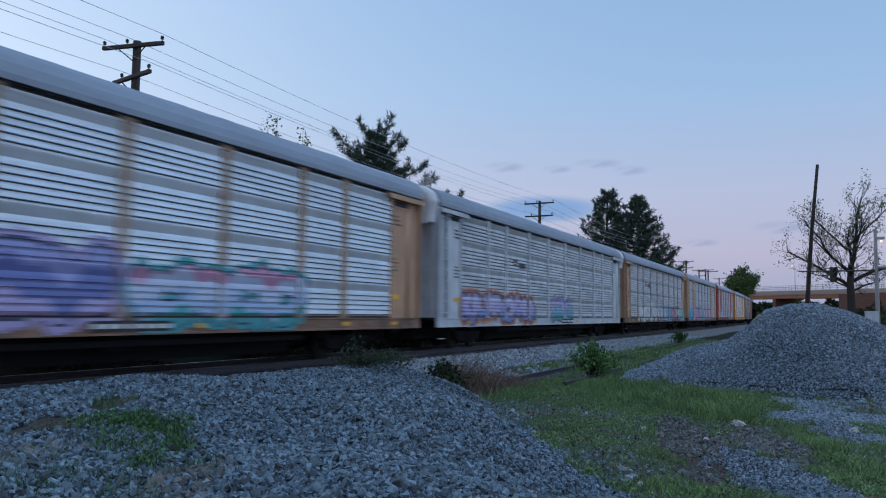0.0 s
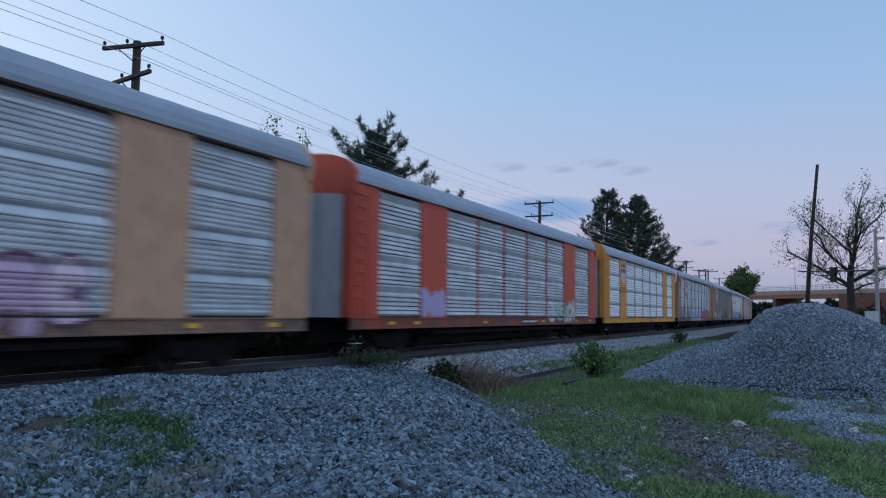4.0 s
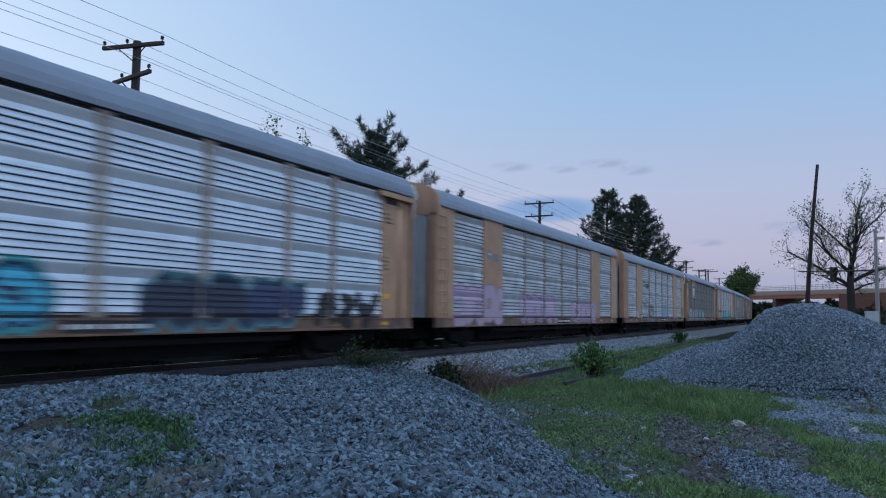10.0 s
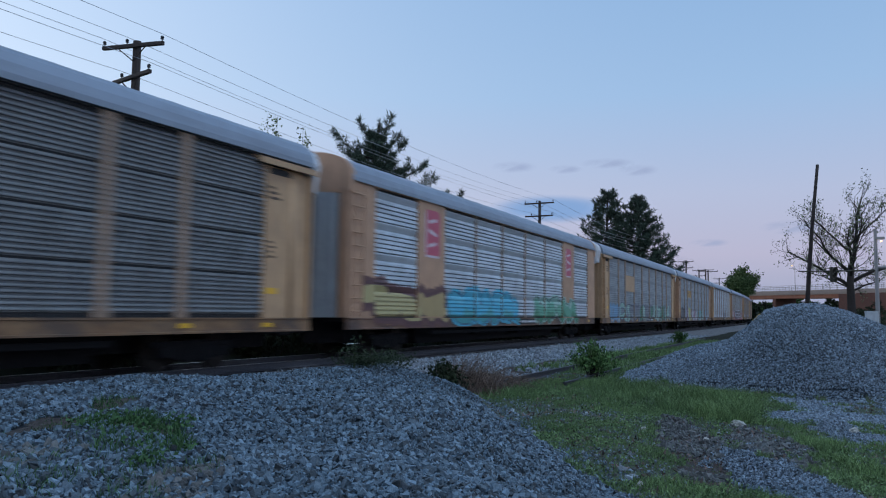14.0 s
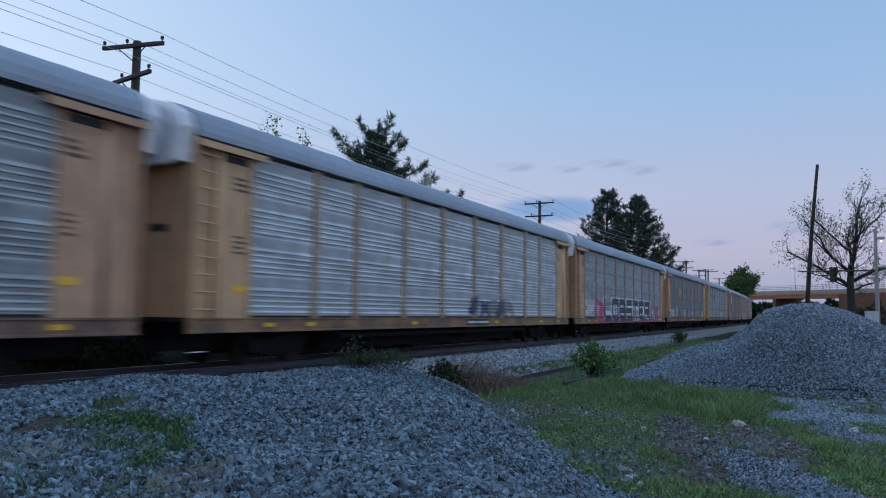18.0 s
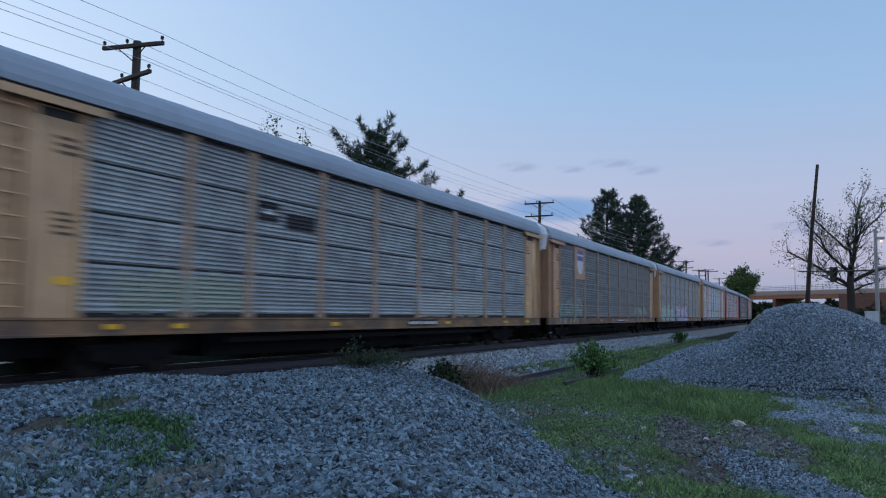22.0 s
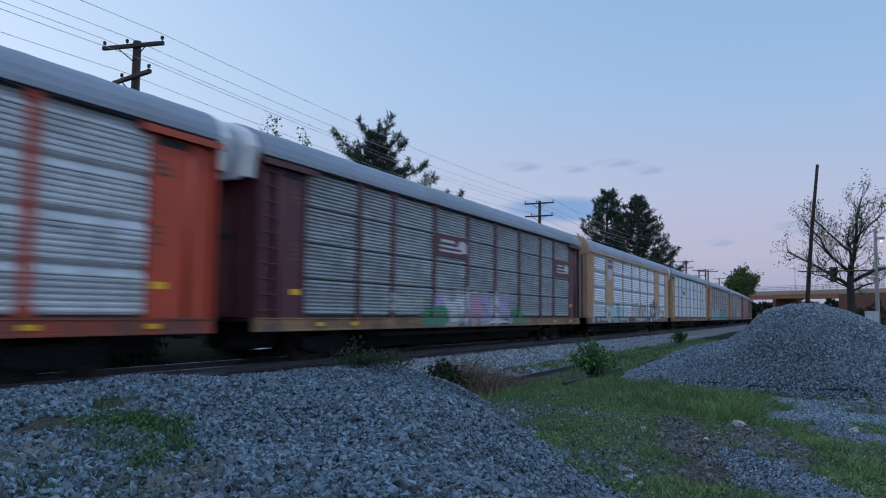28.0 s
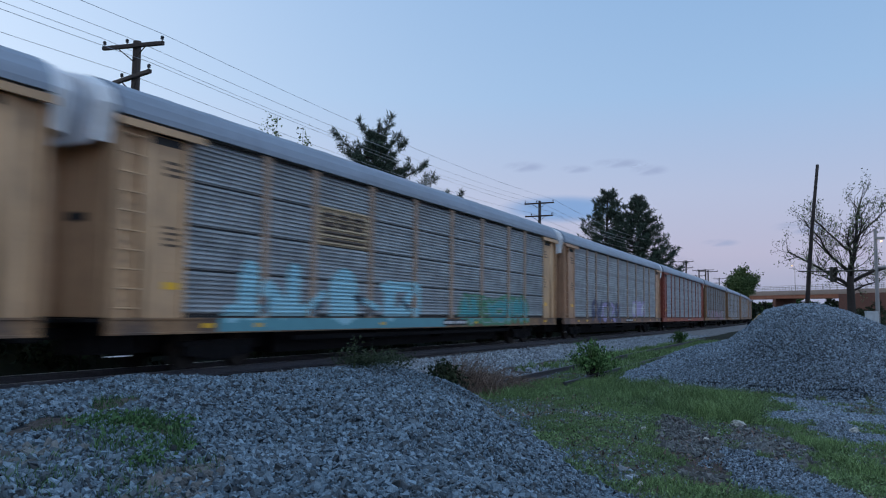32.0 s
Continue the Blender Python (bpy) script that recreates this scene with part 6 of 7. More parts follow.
def street_lamp(x, y, z0, height, reach, label):
    t = thing("street_lamp", pose(x, y, z0), label, "street lamp")
    bm = bmesh.new()
    cyl(bm, (0, 0, 0), (0, 0, height), 0.11, 0.06, 8)
    part("pole", bm, FENCE, t, "thin grey pole")
    bm = bmesh.new()
    cyl(bm, (0, 0, height - 0.1), (0, reach, height + 0.35), 0.05, 0.04, 6)
    part("arm", bm, FENCE, t)
    part("lamp_head", boxes("lamp_head", (-0.2, 0.2, -0.45, 0.45, -0.06, 0.1), bevel=0.03), FENCE, t, at=pose(0, reach, height + 0.35))
    bm = bmesh.new()
    bmesh.ops.create_uvsphere(bm, u_segments=10, v_segments=6, radius=0.2)
    part("lamp_glass", bm, LIT, t, "lit lamp", at=pose(0, reach, height + 0.22))


street_lamp(279.0, -4.0, 9.0, 9.1, 0.9, "lit street lamp on the road bridge")


def road_signs():
    """The light pole with its mast arm and cabinet behind the stone pile."""
    x, y = 45.5, -15.95
    base = float(ground_z(x, y))
    t = thing("traffic_signal_pole", pose(x, y, base), "pale metal signal pole with a mast arm and a lit lamp", "signal pole")
    bm = bmesh.new()
    cyl(bm, (0, 0, -0.2), (0, 0, 6.45), 0.11, 0.08, 12)
    part("pole", bm, FENCE, t, "pale metal pole")
    bm = bmesh.new()
    cyl(bm, (0, 0, 4.45), (0, -5, 4.6), 0.07, 0.05, 8)
    part("mast_arm", bm, FENCE, t)
    bm = bmesh.new()
    cyl(bm, (0, 0, 4.3), (-1.8, 3.6, 4.2), 0.045, 0.03, 8)
    part("mast_arm", bm, FRAMEBLACK, t)
    head = part("signal_head", boxes("signal_head", (-0.1, 0.1, -0.14, 0.14, -0.38, 0.4), bevel=0.02), FRAMEBLACK, t, "dark three-lamp signal head", at=pose(-1.0, 2.0, 4.05, 0, 0, 26))
    for k in (-0.28, 0.0, 0.28):
        bm = bmesh.new()
        cyl(bm, (-0.13, 0, k), (-0.28, 0, k + 0.02), 0.11, 0.10, 10, caps=False)
        part("visor", bm, FRAMEBLACK, head)
    bm = bmesh.new()
    bmesh.ops.create_uvsphere(bm, u_segments=10, v_segments=6, radius=0.045)
    part("lamp_glass", bm, LIT, t, "lit lamp", at=pose(-0.1, -0.25, 5.8))
    part("lamp_head", boxes("small_head", (-0.12, 0.12, -0.42, 0.05, -0.05, 0.08), bevel=0.02), FENCE, t, at=pose(0, 0, 5.95))
    c = thing("utility_cabinet", pose(34.6, -15.2, float(ground_z(34.6, -15.2))), "pale concrete cabinet block beside the stone pile", "cabinet")
    part("body", boxes("cabinet", (-0.23, 0.23, -0.23, 0.23, -0.1, 2.05), bevel=0.02), GREYPAINT, c)
    part("cap", boxes("cabinet_cap", (-0.25, 0.25, -0.25, 0.25, 2.05, 2.10), bevel=0.01), GREYPAINT, c)


road_signs()
MACHINE = material("faded_yellow_machine_paint", (0.55, 0.33, 0.04), 0.6, 0, (4, 0.4, (0.3, 0.17, 0.03)))
TARP = material("dull_green_container_paint", (0.035, 0.055, 0.035), 0.7, 0, (2, 0.4, (0.02, 0.03, 0.02)))


def excavator():
    """A small yellow digger parked beyond the stone pile, its boom lowered."""
    x, y = 110.0, -7.1
    t = thing("excavator", pose(x, y, float(ground_z(x, y)), 0, 0, 150), "small yellow excavator parked beside the railway", "excavator")
    for s in (-1, 1):
        part("crawler_track", boxes("crawler", (-1.3, 1.3, -0.22, 0.22, 0.0, 0.6), bevel=0.12), STEEL, t, "black crawler track", at=pose(0, 0.8 * s, 0))
    part("body", boxes("digger_body", (-1.3, 0.9, -0.95, 0.95, 0.75, 1.6), bevel=0.08), MACHINE, t)
    part("cab", boxes("digger_cab", (-0.2, 0.9, -0.95, -0.05, 1.6, 2.5), bevel=0.06), FRAMEBLACK, t, "dark glazed cab")
    part("boom", boxes("digger_boom", (0.0, 2.6, -0.14, 0.14, -0.2, 0.2), bevel=0.04), MACHINE, t, at=pose(0.8, 0.35, 1.5, 0, -12, 0))
    part("dipper_arm", boxes("digger_arm", (0.0, 2.0, -0.11, 0.11, -0.15, 0.15), bevel=0.03), MACHINE, t, at=pose(3.3, 0.35, 2.05, 0, 32, 0))
    part("bucket", boxes("digger_bucket", (-0.3, 0.4, -0.4, 0.4, -0.3, 0.3), bevel=0.08), STEEL, t, "worn steel bucket", at=pose(5.0, 0.35, 0.95))
    x, y = 122.0, -5.6
    c = thing("shipping_container", pose(x, y, float(ground_z(x, y)), 0, 0, 8), "dull green steel container beside the railway", "container")
    part("body", boxes("container", (-3.0, 3.0, -1.2, 1.2, 0.1, 2.5), *[(-3.0 + 0.5 * k, -2.8 + 0.5 * k, -1.23, 1.23, 0.2, 2.4) for k in range(12)]), TARP, c)


excavator()
hedge("hedge", 252, 345, -62, 50, 8.6, 63, "dark trees beyond the bridge", SHADE_LEAF, 26, 0.9, row=4.0, dense=3.0)
hedge("hedge", 285, 400, -52, 70, 9.5, 64, "dark trees beyond the bridge", LEAF, 26, 1.0, row=5.0, dense=2.0)
hedge("hedge", 200, 300, -20, -45, 6.0, 61, "green hedge before the bridge wall", SHADE_LEAF, 26, 0.55)
hedge("hedge", 40, 70, -17.5, -22, 2.4, 62, "low green scrub behind the stone pile", SHADE_LEAF, 40, 0.18)


# ---- thin evening clouds ----
def cloud_material(name, colour, strength, scale, lower=0.34):
    m = bpy.data.materials.new(name)
    m.use_nodes = True
    n, l = m.node_tree.nodes, m.node_tree.links
    n.clear()
    out, mix = n.new("ShaderNodeOutputMaterial"), n.new("ShaderNodeMixShader")
    # Emission sets the cloud's brightness; it takes no light from the sky.
    clear, body = n.new("ShaderNodeBsdfTransparent"), n.new("ShaderNodeEmission")
    body.inputs["Color"].default_value = (*colour, 1)
    co, noise_ = n.new("ShaderNodeTexCoord"), n.new("ShaderNodeTexNoise")
    mp = n.new("ShaderNodeMapping")
    mp.inputs["Scale"].default_value = (scale, scale, scale * 2.6)
    noise_.inputs["Scale"].default_value, noise_.inputs["Detail"].default_value = 1.0, 4
    l.new(co.outputs["Object"], mp.inputs[0])
    l.new(mp.outputs[0], noise_.inputs["Vector"])
    fade = n.new("ShaderNodeTexGradient")
    fade.gradient_type = "SPHERICAL"
    unit = n.new("ShaderNodeMapping")
    unit.inputs["Location"].default_value, unit.inputs["Scale"].default_value = (0, -1, -1), (0, 2, 2)
    l.new(co.outputs["Generated"], unit.inputs[0])
    l.new(unit.outputs[0], fade.inputs[0])
    a, b = n.new("ShaderNodeMapRange"), n.new("ShaderNodeMath")
    a.inputs["From Min"].default_value, a.inputs["From Max"].default_value, a.inputs["To Max"].default_value = lower, lower + 0.32, strength
    b.operation = "MULTIPLY"
    soft = n.new("ShaderNodeMapRange")
    soft.interpolation_type = "SMOOTHSTEP"
    soft.inputs["From Max"].default_value = 0.75
    l.new(fade.outputs["Fac"], soft.inputs["Value"])
    l.new(noise_.outputs[0], a.inputs["Value"])
    l.new(a.outputs[0], b.inputs[0])
    l.new(soft.outputs[0], b.inputs[1])
    l.new(b.outputs[0], mix.inputs[0])
    l.new(clear.outputs[0], mix.inputs[1])
    l.new(body.outputs[0], mix.inputs[2])
    l.new(mix.outputs[0], out.inputs["Surface"])
    return m


GREYCLOUD = cloud_material("thin_grey_blue_cloud", (0.31, 0.38, 0.58), 0.42, 0.016)
SLATECLOUD = cloud_material("low_slate_blue_cloud", (0.235, 0.385, 0.67), 1.0, 0.012, 0.08)
CLOUDS = []


def cloud(x, y, z, w, h, mat, label):
    """A far thin cloud, a shallow lens of haze some two kilometres off."""
    bm = bmesh.new()
    bmesh.ops.create_uvsphere(bm, u_segments=24, v_segments=12, radius=1, matrix=Matrix.Diagonal((w * 0.02, w / 2, h / 2, 1)))
    ob = new("cloud", bm_mesh("cloud", bm))
    ob.data.materials.append(mat)
    ob.matrix_basis = pose(x, y, z, 0, 0, math.degrees(math.atan2(y + 13.7, x)))
    ob.visible_shadow = False
    CLOUDS.append(tagged(ob, label, "cloud", "thin evening clouds", kind="structure"))


for x, y, z, w, h, mat, label in ((1747, 688, 360, 125, 34, GREYCLOUD, "small thin grey-blue wisp of cloud"), (1803, 576, 356, 95, 26, GREYCLOUD, "small thin grey-blue wisp of cloud"),
                                  (1848, 483, 372, 150, 30, GREYCLOUD, "faint streak of evening cloud"), (1884, 415, 356, 110, 34, GREYCLOUD, "faint streak of evening cloud"),
                                  (1796, 605, 258, 350, 78, SLATECLOUD, "low slate-blue bank of cloud"), (2065, 77, 222, 180, 44, GREYCLOUD, "low faint slate-blue cloud"), (1975, 264, 181, 110, 24, GREYCLOUD, "thin low streak of cloud")):
    cloud(x, y, z, w, h, mat, label)


# ---- loose stone and plants ----
def patchy(x, y, seed=3):
    """Uneven growth, about -0.5 to 0.5, from a dozen waves of random heading and length."""
    rng, s = np.random.default_rng(seed), 0
    for k in range(14):
        a, f = rng.uniform(0, 6.283), rng.uniform(0.8, 1.25) * (0.9, 1.7, 3.2, 6.0, 11.0)[k % 5]
        s = s + np.sin(f * (x * math.cos(a) + y * math.sin(a)) + rng.uniform(0, 6.283)) * (1.0, 1.0, 0.9, 0.7, 0.6)[k % 5]
    return s / 7.0


def scatter(name, region, n, size, flat, mat, label, seed, sides=12, sink=0.3, test=None, rise=1.6):
    """Broken stones lying on the ground inside region (x0, x1, y0, y1) where test allows."""
    rng = np.random.default_rng(seed)
    if n < 1:
        # n is the spacing of a shaken, turned grid: one close layer, every stone beside its neighbours
        cx, cy = (region[0] + region[1]) / 2, (region[2] + region[3]) / 2
        half = math.hypot(region[1] - region[0], region[3] - region[2]) / 2
        u, v = np.meshgrid(np.arange(-half, half, n), np.arange(-half, half, n * 0.87))
        u = u + 0.5 * n * (np.arange(u.shape[0]) % 2)[:, None]
        u, v = u.ravel() + rng.uniform(-0.38, 0.38, u.size) * n, v.ravel() + rng.uniform(-0.38, 0.38, v.size) * n
        x, y = cx + u * math.cos(0.41) - v * math.sin(0.41), cy + u * math.sin(0.41) + v * math.cos(0.41)
        inside = (x > region[0]) & (x < region[1]) & (y > region[2]) & (y < region[3])
        x, y = x[inside], y[inside]
    else:
        x, y = rng.uniform(region[0], region[1], n), rng.uniform(region[2], region[3], n)
    keep = test(x, y)
    x, y = x[keep], y[keep]
    n = len(x)
    s = size * np.clip(rng.lognormal(0, 0.32, n), 0.45, 2.1)
    if sides == 20:
        g = (1 + 5 ** 0.5) / 2
        base = np.array([(-1, g, 0), (1, g, 0), (-1, -g, 0), (1, -g, 0), (0, -1, g), (0, 1, g), (0, -1, -g), (0, 1, -g), (g, 0, -1), (g, 0, 1), (-g, 0, -1), (-g, 0, 1)]) / 1.9
        tri = np.array([(0, 11, 5), (0, 5, 1), (0, 1, 7), (0, 7, 10), (0, 10, 11), (1, 5, 9), (5, 11, 4), (11, 10, 2), (10, 7, 6), (7, 1, 8), (3, 9, 4), (3, 4, 2), (3, 2, 6), (3, 6, 8), (3, 8, 9), (4, 9, 5), (2, 4, 11), (6, 2, 10), (8, 6, 7), (9, 8, 1)])
    elif sides == 8:
        base = np.array([(-1, 0, 0), (1, 0, 0), (0, -1, 0), (0, 1, 0), (0, 0, -1), (0, 0, 1)], float)
        tri = np.array([(1, 3, 5), (3, 0, 5), (0, 2, 5), (2, 1, 5), (3, 1, 4), (0, 3, 4), (2, 0, 4), (1, 2, 4)])
    else:
        base = np.array([(-1, -1, -1), (1, -1, -1), (1, 1, -1), (-1, 1, -1), (-1, -1, 1), (1, -1, 1), (1, 1, 1), (-1, 1, 1)]) / 1.45
        tri = np.array([(4, 5, 6), (4, 6, 7), (0, 1, 5), (0, 5, 4), (1, 2, 6), (1, 6, 5), (2, 3, 7), (2, 7, 6), (3, 0, 4), (3, 4, 7), (2, 1, 0), (3, 2, 0)])
    k = len(base)
    v = base[None] * (1 + rng.normal(0, 0.13, (n, k, 1))) + rng.normal(0, 0.22 if sides == 8 else 0.17, (n, k, 3))
    v = v * np.stack([rng.uniform(0.75, 1.35, n), rng.uniform(0.65, 1.1, n), rng.uniform(flat, flat + 0.35, n)], -1)[:, None]
    # a random turn of each stone
    q = rng.normal(0, 1, (n, 4))
    q[:, 1:3] *= 0.6
    q /= np.linalg.norm(q, axis=1)[:, None]
    w, a, b, c = q.T
    r = np.stack([np.stack([1 - 2 * (b * b + c * c), 2 * (a * b - c * w), 2 * (a * c + b * w)], -1), np.stack([2 * (a * b + c * w), 1 - 2 * (a * a + c * c), 2 * (b * c - a * w)], -1),
                  np.stack([2 * (a * c - b * w), 2 * (b * c + a * w), 1 - 2 * (a * a + b * b)], -1)], 1)
    v = np.einsum("nij,nkj->nki", r, v) * (s / 2)[:, None, None]
    v += np.stack([x, y, ground_z(x, y) + s * (0.5 - sink) * rng.uniform(-0.4, rise, n)], -1)[:, None]
    tris = (tri[None] + (np.arange(n) * k)[:, None, None]).reshape(-1, 3)
    ob = new(name, fast_mesh(name, v.reshape(-1, 3), tris))
    ob.data.materials.append(mat)
    return tagged(ob, label, "gravel", kind="stuff")


STONE = material("broken_blue_grey_stone", (0.098, 0.148, 0.188), 0.55, 0, (28, 0.5, (0.05, 0.072, 0.095)), (0.5, 0.25, (0.15, 0.2, 0.245)), 0.3, 60, island=0.85)
PALESTONE = material("broken_pale_stone", (0.265, 0.312, 0.355), 0.85, 0, (20, 0.4, (0.2, 0.2, 0.22)), (), 0.3, 50, island=0.4)
# Lighter copy of STONE: the pile and lot's extra brightness is in the colour.
LOTSTONE = material("lightened_blue_grey_stone", (0.178, 0.236, 0.290), 0.5, 0, (28, 0.5, (0.085, 0.112, 0.15)), (0.5, 0.25, (0.21, 0.27, 0.33)), 0.3, 60, island=0.7)
EARTHY = material("dusty_brown_grey_stone", (0.118, 0.126, 0.128), 0.9, 0, (20, 0.5, (0.13, 0.125, 0.115)), (), 0.4, 50, island=0.5)


def wedge(x, y, a=31.0, b=96.0):
    """The sector of the lot that lies before the eye's standpoint."""
    az = np.degrees(np.arctan2(x, y + 13.71)) + 7 * patchy(x, y, 21)
    a, b = a - 5, b + 5
    return (az > a) & (az < b)


def far_off(x, y):
    return np.hypot(x, y + 13.71)


is_gravel = lambda x, y: zone(x, y) == 0
on_heap = lambda x, y: (is_gravel(x, y) | ((zone(x, y) == 2) & (x < 6.6) & (patchy(x, y, 8) < -0.1))) & wedge(x, y)
HEAP = "heap of broken blue-grey crushed stone"
scatter("gravel", (1.2, 6.6, -13.7, -7.0), 0.0245, 0.0275, 0.7, STONE, HEAP, 101, 12, test=lambda x, y: on_heap(x, y) & (far_off(x, y) < 5.6 + 1.2 * patchy(x, y, 31)) & (far_off(x, y) > 2.3), rise=2.8)
scatter("gravel", (2.2, 9.8, -13.7, -4.6), 0.0265, 0.0295, 0.7, STONE, HEAP, 110, 12, test=lambda x, y: on_heap(x, y) & (far_off(x, y) < 9.4) & (far_off(x, y) >= 5.6 + 1.2 * patchy(x, y, 31)), rise=2.6)
scatter("gravel", (6.5, 16.5, -12.8, -6.2), 30000, 0.03, 0.5, STONE, "loose stones spilled from the heap's foot into the grass", 111, 12, test=lambda x, y: (np.abs(foot_distance(x, y) + 0.35) < 0.5 + 0.5 * patchy(x, y, 33)) & (np.random.default_rng(5).uniform(0, 1, x.shape) < 0.75 + 0.9 * (foot_distance(x, y))) & (zone(x, y) != 0))
scatter("gravel", (3, 18.5, -12, -4.0), 0.030, 0.031, 0.6, STONE, HEAP, 102, 8, test=lambda x, y: is_gravel(x, y) & wedge(x, y) & (far_off(x, y) >= 9.4) & (x < 18), rise=1.6)
scatter("gravel", (15, 25.6, -18, -7.5), 0.034, 0.041, 0.5, LOTSTONE, "pile of broken blue-grey crushed stone", 103, 8, test=lambda x, y: is_gravel(x, y) & wedge(x, y), rise=1.6)
scatter("gravel", (5, 15.5, -16, -12.2), 70000, 0.026, 0.4, LOTSTONE, "thin spread of crushed stone in the lot", 104, 8, test=lambda x, y: is_gravel(x, y) & wedge(x, y))
scatter("gravel", (3, 60, -2.4, 1.2), 9000, 0.06, 0.5, PALESTONE, "loose pale ballast between the rails and ties", 113, 8, test=lambda x, y: (np.abs(np.abs(y - line_y(x)) - 0.7535) > 0.1) & (patchy(x, y, 17) > -0.05))
scatter("gravel", (14, 75, -6.3, -1.45), 54000, 0.09, 0.5, PALESTONE, "pale ballast stones beside the track", 105, 8, test=lambda x, y: zone(x, y) == 1)
scatter("gravel", (1.5, 5.0, -11.3, -7.6), 0.045, 0.048, 0.5, EARTHY, "larger dusty stones among the weeds", 106, 20, test=lambda x, y: wedge(x, y) & (blob(x, y, 2.95, -9.5, 0.85, 1.25, 0.6) + ragged(x, y) < 1) & (patchy(x, y, 14) < 0.2) & (far_off(x, y) > 2.6))
scatter("gravel", (7.5, 20, -14.2, -9.5), 5200, 0.035, 0.4, EARTHY, "scattered pebbles in the soil", 107, 8, test=lambda x, y: zone(x, y) >= 2)
scatter("gravel", (9.0, 14.5, -13.8, -11.0), 9000, 0.055, 0.4, EARTHY, "clods and broken stones strewn on the bare soil", 114, 12, test=lambda x, y: (zone(x, y) == 2) & (patchy(x, y, 19) > -0.1))
scatter("gravel", (10.2, 14.4, -13.8, -12.2), 20000, 0.027, 0.4, LOTSTONE, "crushed stone trodden into the soil", 115, 8, test=lambda x, y: (zone(x, y) == 2) & (patchy(x, y, 23) > -0.12))
scatter("gravel", (5, 24, -1.15, -0.84), 900, 0.05, 0.5, PALESTONE, "pale grit along the rail's foot", 116, 8, test=lambda x, y: patchy(x, y, 18) > -0.1)
scatter("gravel", (7.5, 22, -14.2, -7.5), 200, 0.06, 0.4, PALESTONE, "pale loose stones in the grass", 108, 20, test=lambda x, y: zone(x, y) == 3)

GRASS = material("fresh_grass_blades", (0.165, 0.258, 0.10), 0.75, 0, (0.8, 0.6, (0.064, 0.10, 0.05)), island=0.5, spec=0.2)
# Darkened copy of GRASS; the near-left patches' darker look is put into colour.
DARK_GREENS = material("darkened_grass_and_weeds", (0.058, 0.125, 0.048), 0.75, 0, (0.8, 0.5, (0.03, 0.065, 0.024)), island=0.4, spec=0.2)
DRY = material("dead_brown_stems", (0.165, 0.122, 0.10), 0.9, 0, island=0.4, spec=0.2)


def blades(x, y, height, width, rng, lean=0.5):
    n = len(x)
    z = ground_z(x, y) - 0.01
    a = rng.uniform(0, 6.283, n)
    h = height * rng.uniform(0.4, 1.25, n)
    c, s = np.cos(a) * width, np.sin(a) * width
    l = rng.normal(0, lean, (n, 2)) * h[:, None]
    p0, p1 = np.stack([x - c, y - s, z], -1), np.stack([x + c, y + s, z], -1)
    m0 = np.stack([x + l[:, 0] * 0.35 - c * 0.7, y + l[:, 1] * 0.35 - s * 0.7, z + h * 0.6], -1)
    m1 = np.stack([x + l[:, 0] * 0.35 + c * 0.7, y + l[:, 1] * 0.35 + s * 0.7, z + h * 0.6], -1)
    tip = np.stack([x + l[:, 0], y + l[:, 1], z + h], -1)
    v = np.stack([p0, p1, m0, m1, tip], 1).reshape(-1, 3)
    t = np.array([(0, 1, 3), (0, 3, 2), (2, 3, 4)])
    return v, (t[None] + (np.arange(n) * 5)[:, None, None]).reshape(-1, 3)


def grass(name, region, n, height, width, mat, label, seed, test, bare=0.1):
    rng = np.random.default_rng(seed)
    x, y = rng.uniform(region[0], region[1], n), rng.uniform(region[2], region[3], n)
    keep = test(x, y) & (rng.uniform(0, 1, n) < np.clip(0.5 + bare + 1.6 * patchy(x, y), 0.05, 1))
    x, y = x[keep], y[keep]
    v, t = blades(x, y, height * np.clip(0.95 + 0.8 * patchy(x, y, 5), 0.35, 1.6), width, rng)
    ob = new(name, fast_mesh(name, v, t))
    ob.data.materials.append(mat)
    tagged(ob, label, "grass", kind="stuff")


def low_weeds(region, n, seed, test, size=0.03, mat=None):
    """Flat rosettes of small weeds and clover between the grass."""
    rng = np.random.default_rng(seed)
    x, y = rng.uniform(region[0], region[1], n), rng.uniform(region[2], region[3], n)
    keep = test(x, y) & (rng.uniform(0, 1, n) < 0.4 + 1.5 * patchy(x, y, 12))
    c = np.stack([x, y, ground_z(x, y) + 0.05], -1)[keep]
    v, f = leaves(c, (0.09, 0.09, 0.03), 8, size, 0.42, rng)
    ob = new("low_weeds", fast_mesh("low_weeds", v, f))
    ob.data.materials.append(mat or CLOVER)
    tagged(ob, "low broad-leaved weeds among the grass", "weeds", kind="stuff")


CLOVER = material("clover_leaves", (0.165, 0.255, 0.11), 0.8, 0, (1.2, 0.6, (0.07, 0.12, 0.05)), island=0.5, spec=0.2)
on_turf = lambda x, y: (zone(x, y) == 3) & wedge(x, y)
grass("grass", (7, 26, -14.5, -5.2), 300000, 0.08, 0.0045, GRASS, "short fresh green grass over the lot", 201, lambda x, y: on_turf(x, y), 0.1)
